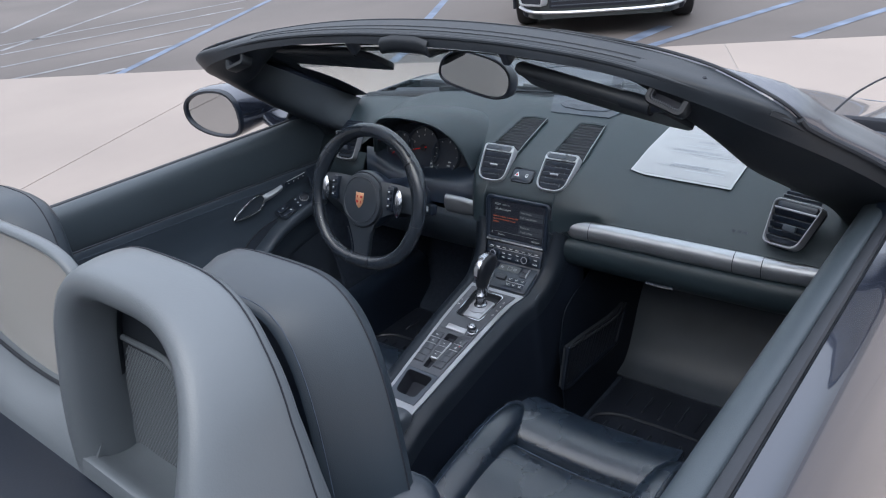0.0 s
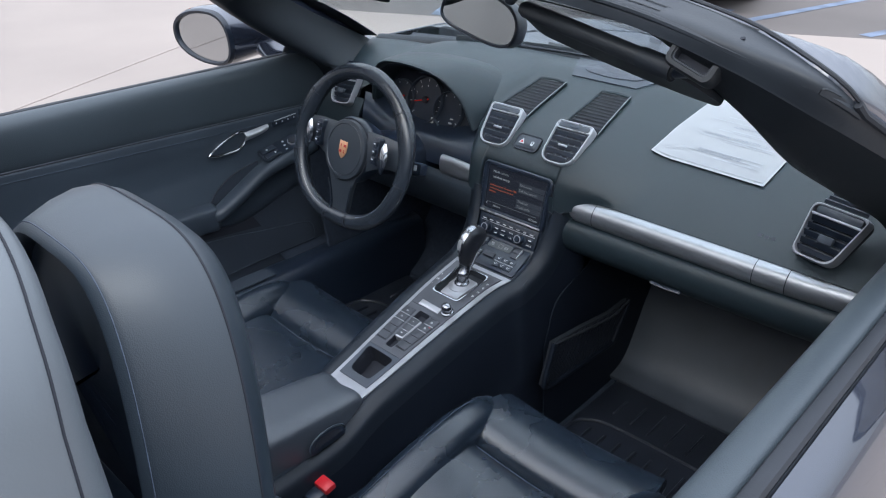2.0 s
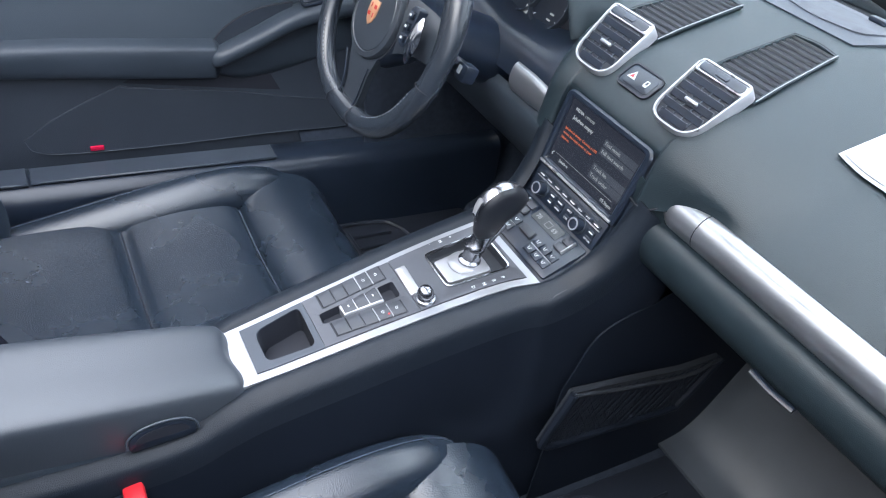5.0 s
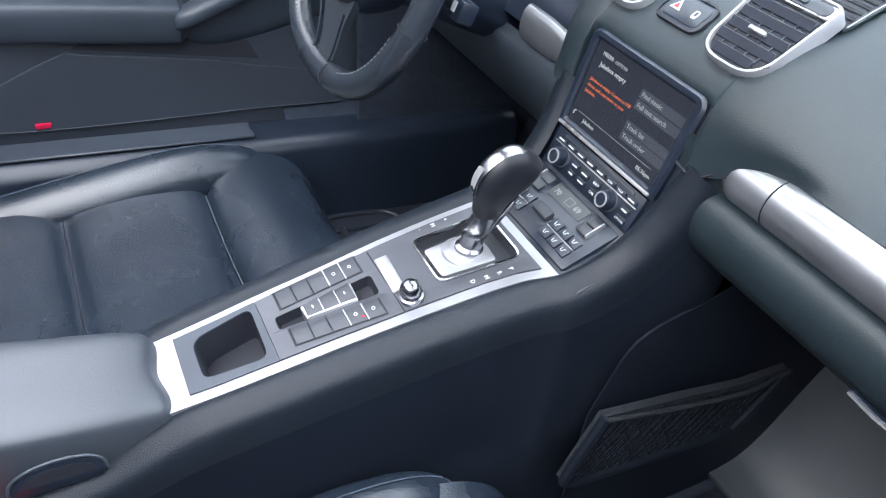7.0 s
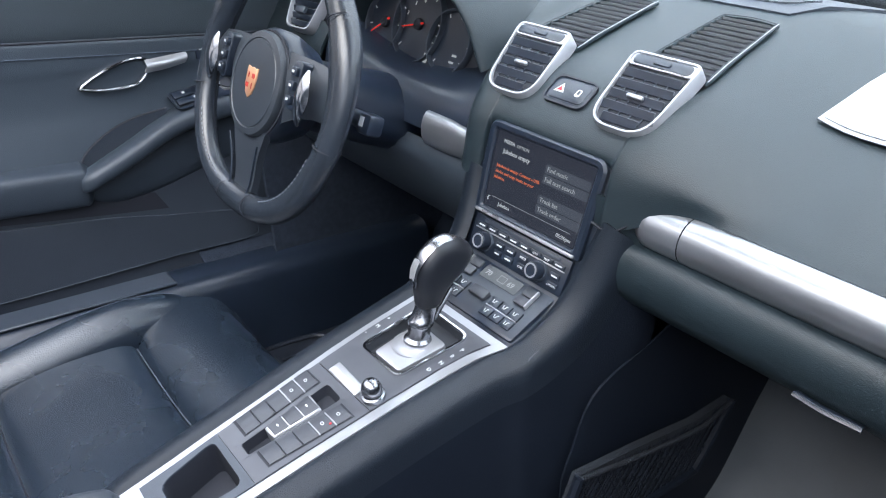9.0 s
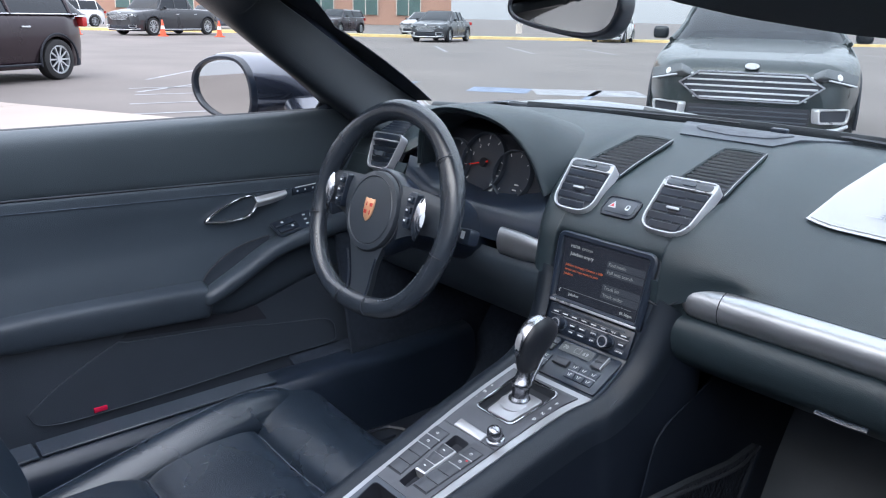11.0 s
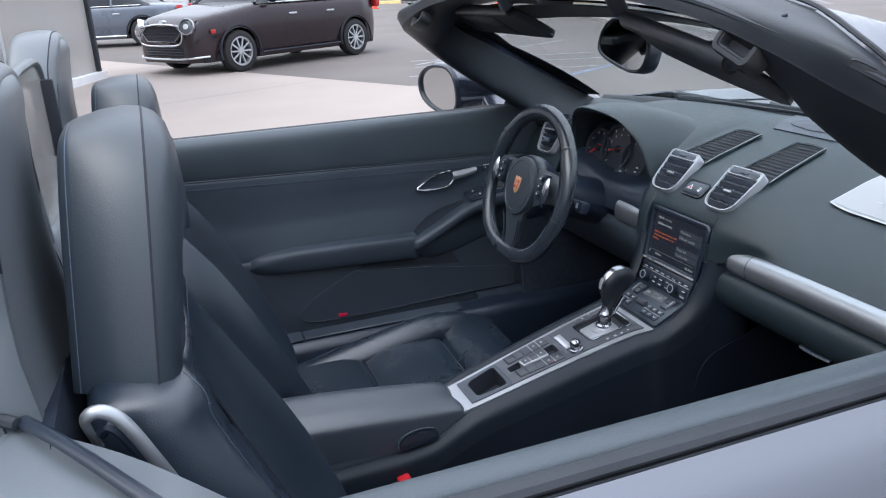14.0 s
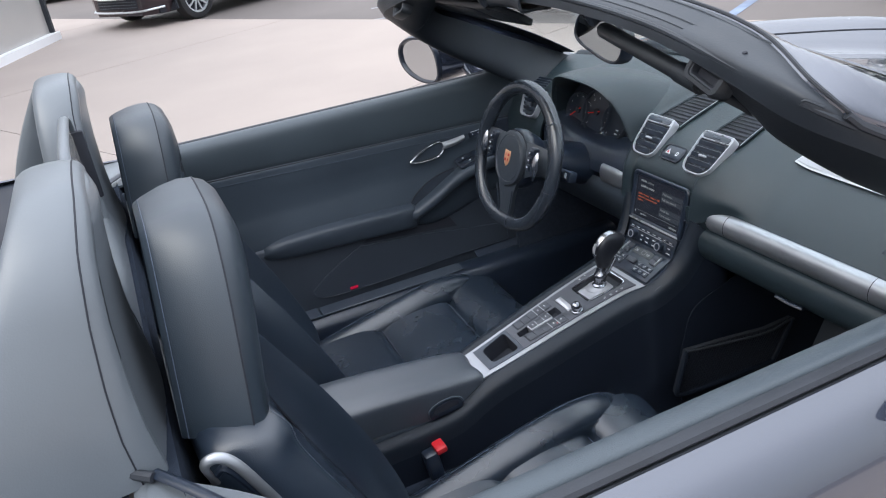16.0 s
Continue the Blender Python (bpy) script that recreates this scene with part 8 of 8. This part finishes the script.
        for yd in (0.04 * L, -0.17 * L):
            part("door_handle", rbox((sx * (w - 0.005), yd, 0.80 * cowl), (0.03, 0.18, 0.03), 0.01), ALLOY, car)
    g = plane_frame((0, L / 2 - 0.012, nose - 0.14), (1, 0, 0), (0, -0.12, 1)) @ pose(0, 0, 0, 0, 180, 0)
    g = plane_frame((0, L / 2 - 0.01, nose - 0.16), (-1, 0, 0), (0, -0.14, 1))
    gw = 0.60 * W if grille != "wide" else 0.66 * W
    hexo = [(-gw / 2, 0.02), (-gw * 0.36, 0.13), (gw * 0.36, 0.13), (gw / 2, 0.02), (gw * 0.34, -0.13), (-gw * 0.34, -0.13)]
    gr = part("grille", extrude(hexo, g, -0.05, 0.02), VOID, car)
    part("grille_frame", hollow(hexo, [(x * 0.94, y * 0.86) for x, y in hexo], g, -0.02, 0.04, 0.01), DARKCHROME, gr)
    for k in range(5):
        yy = -0.10 + 0.05 * k
        ww = gw * (0.40 + 0.08 * (1 - abs(yy - 0.02) / 0.12))
        part("grille_bar", rbox(g @ Vector((0, yy, 0.022)), (2 * ww * 0.96, 0.016, 0.02), 0.004, 1, g.to_3x3().to_4x4()), ALLOY if grille != "loop" else VOID, gr)
    part("badge", extrude([(x, y * 0.45 + 0.18) for x, y in circle(0.06, 16)], g, -0.04, 0.03), ALLOY, car)
    low = part("lower_intake", rbox((0, L / 2 - 0.035, 0.37), (0.56 * W, 0.09, 0.17), 0.03), VOID, car)
    for k in range(3):
        part("intake_bar", rbox((0, L / 2 + 0.008, 0.325 + 0.042 * k), (0.53 * W, 0.012, 0.012), 0.003, 1), HARD, low)
    part("bumper_lip", tube([(x, front_y(x) + 0.012, 0.255 + 0.05 * (abs(x) / w) ** 3) for x in np.linspace(-0.90 * w, 0.90 * w, 19)], 0.016, 6), ALLOY, car, "bright lower bumper line")
    part("underbody", rbox((0, 0, 0.26), (0.86 * W, L * 0.92, 0.14), 0.04), VOID, car)
    if grille == "loop":
        part("bonnet_scoop", rbox((0, L / 2 - 0.42, nose + 0.115), (0.34, 0.10, 0.03), 0.012, 2, pose(0, 0, 0, -8)), VOID, car, "black bonnet scoop")
        part("grille_loop", tube(catmull([g @ Vector((x, y, 0.045)) for x, y in ((-0.50, 0.10), (-0.56, 0.0), (-0.48, -0.16), (0, -0.19), (0.48, -0.16), (0.56, 0.0), (0.50, 0.10), (0, 0.14))] + [g @ Vector((-0.50, 0.10, 0.045))], 50)[:-1], 0.016, 8, closed=True), CHROME, gr, "bright loop round the grille")
        for sx in (-1, 1):
            part("side_marker", rbox((sx * 0.985 * w, wb / 2 + r + 0.16, 0.66), (0.02, 0.09, 0.06), 0.008, 2), TAILLENS, car)
    ang = math.degrees(math.atan2(-heading[0], heading[1]))
    car.matrix_basis = pose(place[0], place[1], 0.0, 0, 0, ang)
    return car


SALOON = paint("dark_green_black_paint", (0.020, 0.030, 0.033), 0.1)
MAROON = paint("dark_maroon_paint", (0.030, 0.020, 0.026), 0.3)
SILVERROOF = paint("pale_silver_paint", (0.5, 0.5, 0.51))
GREYBLUE = paint("blue_grey_paint", (0.14, 0.16, 0.20))
WHITEP = paint("white_paint", (0.75, 0.75, 0.76), 0.0)
CHARCOAL = paint("charcoal_paint", (0.05, 0.053, 0.06))
make_car("dark green-black saloon with a wide barred grille, parked facing the apron", 4.87, 1.85, 1.47, "sedan", SALOON, (-3.84, 7.77), (0.45, -0.89), 2.85, 0.33, 10, "wide")
make_car("dark maroon estate hatchback with silver roof and ten-spoke wheels", 4.25, 1.80, 1.44, "hatch", MAROON, (-13.22, 1.22), (0.53, -0.85), 2.67, 0.325, 10, "loop", SILVERROOF)
make_car("blue-grey saloon parked side-on behind the hatchback", 4.7, 1.82, 1.44, "sedan", GREYBLUE, (-21.2, -1.9), (-0.25, -0.97), 2.8, 0.33)
make_car("charcoal pick-up truck with a chrome grille across the lot", 5.7, 2.0, 1.92, "truck", CHARCOAL, (-37.0, 14.2), (0.42, -0.91), 3.6, 0.40)
make_car("white saloon parked far across the lot", 4.6, 1.8, 1.45, "sedan", WHITEP, (-70.0, 2.6), (-0.05, -1.0), 2.75, 0.33)
make_car("white estate car parked across the lot", 4.6, 1.85, 1.65, "suv", WHITEP, (-52.0, 14.0), (0.35, -0.94), 2.7, 0.35)
make_car("charcoal saloon parked across the lot", 4.7, 1.82, 1.46, "sedan", CHARCOAL, (-29.4, 25.1), (0.5, -0.87), 2.8, 0.33)
make_car("white compact car parked across the lot", 4.3, 1.8, 1.60, "suv", WHITEP, (-27.6, 36.6), (0.45, -0.89), 2.65, 0.34)
make_car("dark red hatchback parked along the far kerb", 4.3, 1.8, 1.5, "hatch", MAROON, (-41.5, 27.0), (0.45, -0.89), 2.65, 0.33)
make_car("silver saloon parked along the far kerb", 4.6, 1.8, 1.45, "sedan", SILVERROOF, (-39.0, 32.0), (0.45, -0.89), 2.75, 0.33)
make_car("blue-grey hatchback parked in the far row", 4.3, 1.8, 1.5, "hatch", GREYBLUE, (-50.0, 22.5), (0.45, -0.89), 2.65, 0.33)

# traffic cones
CONE = mat("orange_cone_plastic", (0.8, 0.10, 0.04), 0.5, vary=0.1, vscale=10)
cone = thing("traffic_cone", (0, 0, 0), "orange traffic cone standing on the asphalt", "traffic cone", "traffic cones")
part("foot", rbox((0, 0, 0.02), (0.36, 0.36, 0.04), 0.01, 2), CONE, cone)
part("body", surf(bmesh.new(), [[Vector((rr * math.cos(a), rr * math.sin(a), z)) for a in np.linspace(0, 2 * math.pi, 19)[:-1]] for rr, z in ((0.14, 0.04), (0.11, 0.2), (0.07, 0.45), (0.03, 0.70), (0.025, 0.71))], ring=True, caps=True), CONE, cone)
part("collar", surf(bmesh.new(), [[Vector((rr * math.cos(a), rr * math.sin(a), z)) for a in np.linspace(0, 2 * math.pi, 19)[:-1]] for rr, z in ((0.094, 0.32), (0.072, 0.46))], ring=True), WHITEP, cone, "pale reflective collar")
cone.matrix_basis = pose(-34.4, 13.0, 0)
copy_thing(cone, pose(-33.6, 15.3, 0))
copy_thing(cone, pose(-36.8, 10.1, 0))
copy_thing(cone, pose(-36.0, 9.3, 0))


# the open car's own wheels
for x, y in ((-0.80, 1.03), (0.80, 1.03), (-0.80, -1.445), (0.80, -1.445)):
    wheel_thing(body, x, y, 0.33, 10)

SIGNRED = mat("faded_red_sign", (0.42, 0.10, 0.09), 0.6, vary=0.1)
BRICK = mat("tan_brick", (0.46, 0.27, 0.20), 0.85, vary=0.12, vscale=0.4, grain=0.4, gscale=6)
STONE = mat("pale_stone_band", (0.62, 0.55, 0.49), 0.8, vary=0.08, vscale=0.6)
GREENWALL = mat("grey_green_louvre", (0.13, 0.17, 0.16), 0.7, vary=0.15, vscale=0.2)
WHITEWALL = mat("white_render", (0.75, 0.75, 0.76), 0.7, vary=0.05, vscale=0.3)
SHOPGLASS = mat("green_shop_glass", (0.10, 0.16, 0.15), 0.08, vary=0.1, vscale=0.5)
POLE = mat("galvanised_pole", (0.5, 0.51, 0.53), 0.5, metal=0.5, vary=0.08)
LEAF = mat("leaf_green", (0.06, 0.10, 0.045), 0.7, vary=0.4, vscale=2)
LEAFY = mat("leaf_yellow_green", (0.22, 0.22, 0.07), 0.7, vary=0.4, vscale=2)
BARK = mat("bark", (0.12, 0.09, 0.07), 0.9, vary=0.3, vscale=6)


def block(c, size, ang, r=0.0):
    return rbox(c, size, r, 1, pose(0, 0, 0, 0, 0, ang))


# brick shops
shop = thing("brick_building", (-95, 45, 0), "tan brick shop building with pale bands and dark windows", "building")
ax, ay = Vector((-106.5, 27.5, 0)), Vector((-84, 74, 0))
ang = math.degrees(math.atan2((ay - ax).y, (ay - ax).x))
ln = (ay - ax).length
mid = (ax + ay) / 2
dirn = (ay - ax).normalized()
nrm = Vector((dirn.y, -dirn.x, 0))
part("wall", block(mid - nrm * 6 + Vector((0, 0, 4.2)), (ln, 12, 8.4), ang), BRICK, shop)
part("cornice", block(mid + nrm * 0.1 + Vector((0, 0, 8.2)), (ln + 0.4, 0.6, 0.5), ang), STONE, shop)
part("stone_band", block(mid + nrm * 0.05 + Vector((0, 0, 4.7)), (ln, 0.3, 0.35), ang), STONE, shop)
part("roof", block(mid - nrm * 6 + Vector((0, 0, 8.45)), (ln, 11.6, 0.1), ang), STONE, shop)
for k in range(8):
    p = ax + dirn * (3.5 + 6.0 * k)
    w = part("window", block(p + nrm * 0.06 + Vector((0, 0, 2.6)), (3.4, 0.2, 2.6), ang), SHOPGLASS, shop, "dark shop window")
    for q in (-1.7, 0, 1.7):
        part("window_frame", block(p + dirn * q + nrm * 0.16 + Vector((0, 0, 2.6)), (0.12, 0.16, 2.7), ang), STONE, w)
for k, (q, wd) in enumerate(((5.5, 5.5), (16.5, 3.0), (24, 6.0), (36, 4.5))):
    p = ax + dirn * q
    part("shop_sign", block(p + nrm * 0.2 + Vector((0, 0, 6.4)), (wd * 0.6, 0.2, 0.55), ang), SIGNRED, shop, "red fascia sign with unreadable writing")

# parking deck
deck_b = thing("parking_deck", (-128, 16, 0), "low white parking deck with dark louvred openings", "building")
ax, ay = Vector((-131, -28, 0)), Vector((-123, 36, 0))
ang = math.degrees(math.atan2((ay - ax).y, (ay - ax).x))
ln, mid, dirn = (ay - ax).length, (ax + ay) / 2, (ay - ax).normalized()
nrm = Vector((dirn.y, -dirn.x, 0))
part("wall", block(mid - nrm * 8 + Vector((0, 0, 3.0)), (ln, 16, 6.0), ang), GREENWALL, deck_b)
part("parapet", block(mid + nrm * 0.1 + Vector((0, 0, 6.9)), (ln, 0.8, 2.0), ang), WHITEWALL, deck_b)
part("floor_edge", block(mid + nrm * 0.15 + Vector((0, 0, 2.9)), (ln, 0.5, 0.35), ang), WHITEWALL, deck_b)
for k in range(14):
    part("column", block(ax + dirn * (2 + ln / 14 * k) + nrm * 0.2 + Vector((0, 0, 3.0)), (0.35, 0.4, 6.0), ang), WHITEWALL, deck_b)
fence = thing("white_railing", (-125, 22, 0), "long white railing before the parking deck", "railing")
part("top_rail", tube([(-122, 12, 3.4), (-119, 33, 4.0)], 0.16, 6), WHITEWALL, fence)
for k in range(8):
    q = Vector((-122, 12, 0)).lerp(Vector((-119, 33, 0)), k / 7)
    part("post", tube([q, q + Vector((0, 0, 3.4 + 0.6 * k / 7))], 0.12, 6), WHITEWALL, fence)

# lamp posts
lp = thing("street_lamp", (0, 0, 0), "tall grey car park lamp post", "street lamp", "lamp posts")
part("base", tube([(0, 0, 0), (0, 0, 0.8)], 0.28, 12), STONE, lp)
part("pole", tube([(0, 0, 0.8), (0, 0, 9.5)], [0.10, 0.06], 8), POLE, lp)
part("lamp_head", rbox((0.5, 0, 9.5), (0.9, 0.35, 0.16), 0.05, 2), POLE, lp)
lp.matrix_basis = pose(-75, 16.5, 0)
for x, y in ((-78, 6.0), (-62, 22.8), (-98, 37), (-90, 24), (-45, 47)):
    copy_thing(lp, pose(x, y, 0))


def make_tree(place, h, crown, leaf, seed):
    rnd = random.Random(seed)
    tree = thing("tree", (place[0], place[1], 0), "leafy broad tree behind the parked cars" if leaf is LEAF else "small yellowing tree behind the parked cars", "tree", "trees")
    o = Vector((place[0], place[1], 0))
    bm = tube([o, o + Vector((0.1, 0, h * 0.3)), o + Vector((0, 0.1, h * 0.6))], [0.05 * h ** 0.8, 0.035 * h ** 0.8, 0.015 * h], 8)
    for k in range(6):
        a = rnd.uniform(0, 6.28)
        tube([o + Vector((0, 0, h * 0.35)), o + Vector((crown * 0.4 * math.cos(a), crown * 0.4 * math.sin(a), h * 0.6)), o + Vector((crown * 0.7 * math.cos(a), crown * 0.7 * math.sin(a), h * 0.75))], [0.015 * h, 0.01 * h, 0.004 * h], 6, bm=bm)
    part("trunk", bm, BARK, tree)
    bm = bmesh.new()
    blobs = [(Vector((rnd.gauss(0, 0.42), rnd.gauss(0, 0.42), rnd.uniform(0.42, 0.98))), rnd.uniform(0.25, 0.45)) for _ in range(16)]
    for _ in range(2600):
        c, rr = rnd.choice(blobs)
        d = Vector((rnd.gauss(0, 1), rnd.gauss(0, 1), rnd.gauss(0, 1))).normalized() * rr * crown * rnd.uniform(0.5, 1.05)
        p = o + Vector((c.x * crown, c.y * crown, c.z * h)) + d
        s = rnd.uniform(0.10, 0.24) * crown / 3
        u = Vector((rnd.gauss(0, 1), rnd.gauss(0, 1), rnd.gauss(0, 1))).normalized()
        v = u.orthogonal().normalized()
        bm.faces.new([bm.verts.new(q) for q in (p - u * s, p + v * s * 0.6, p + u * s, p - v * s * 0.6)])
    part("crown", bm, leaf, tree, flat=True)


for k, (p, h, c, lf) in enumerate((((-92, -1.0), 9, 4.2, LEAF), ((-96, -8.0), 10, 4.5, LEAF), ((-97, 8.2), 4.5, 2.6, LEAFY), ((-100, 26.0), 7.5, 2.0, LEAF), ((-112, -16), 11, 5, LEAF), ((-96, 12.6), 3.2, 1.8, LEAF)  )):
    make_tree(p, h, c, lf, 11 + k)

# glazed shop front beside the apron, ending in a slim mullion
front = thing("shop_front", (-9, -2.8, 0), "glazed shop front with white column and dark mullions", "building")
a, b = Vector((-12.45, -1.62, 0)), Vector((3.0, -7.3, 0))
d = (b - a).normalized()
nrm = Vector((-d.y, d.x, 0))
ang = math.degrees(math.atan2(d.y, d.x))
ln = (b - a).length
part("plinth", block((a + b) / 2 - nrm * 0.05 + Vector((0, 0, 0.06)), (ln, 0.36, 0.12), ang), WHITEWALL, front, "pale stone plinth")
for k in range(7):
    q = a + d * (0.03 + k * (ln - 0.1) / 6)
    part("mullion", block(q + Vector((0, 0, 1.85)), (0.07, 0.12, 3.5), ang), RUBBER if k == 0 else POLE, front, "dark metal mullion")
for k in range(6):
    q = a + d * (0.03 + (k + 0.5) * (ln - 0.1) / 6)
    pn = part("pane", block(q - nrm * 0.01 + Vector((0, 0, 1.85)), ((ln - 0.1) / 6 - 0.08, 0.02, 3.46), ang), TINT, front, "large clear pane")
part("transom", block((a + b) / 2 + Vector((0, 0, 3.65)), (ln, 0.16, 0.14), ang), POLE, front)
part("fascia", block((a + b) / 2 - nrm * 2.0 + Vector((0, 0, 4.3)), (ln + 0.4, 4.4, 1.2), ang), WHITEWALL, front, "white canopy fascia")
for q in (1.55, 6.5, 11.5):
    part("column", block(a + d * q - nrm * 0.5 + Vector((0, 0, 1.9)), (0.55, 0.55, 3.8), ang), WHITEWALL, front, "square white column")
part("back_wall", block((a + b) / 2 - nrm * 4.2 + d * 2.4 + Vector((0, 0, 1.9)), (ln - 4.4, 0.2, 3.8), ang), WHITEWALL, front)
part("indoor_floor", block((a + b) / 2 - nrm * 2.2 + Vector((0, 0, 0.015)), (ln, 4.0, 0.03), ang), STONE, front)
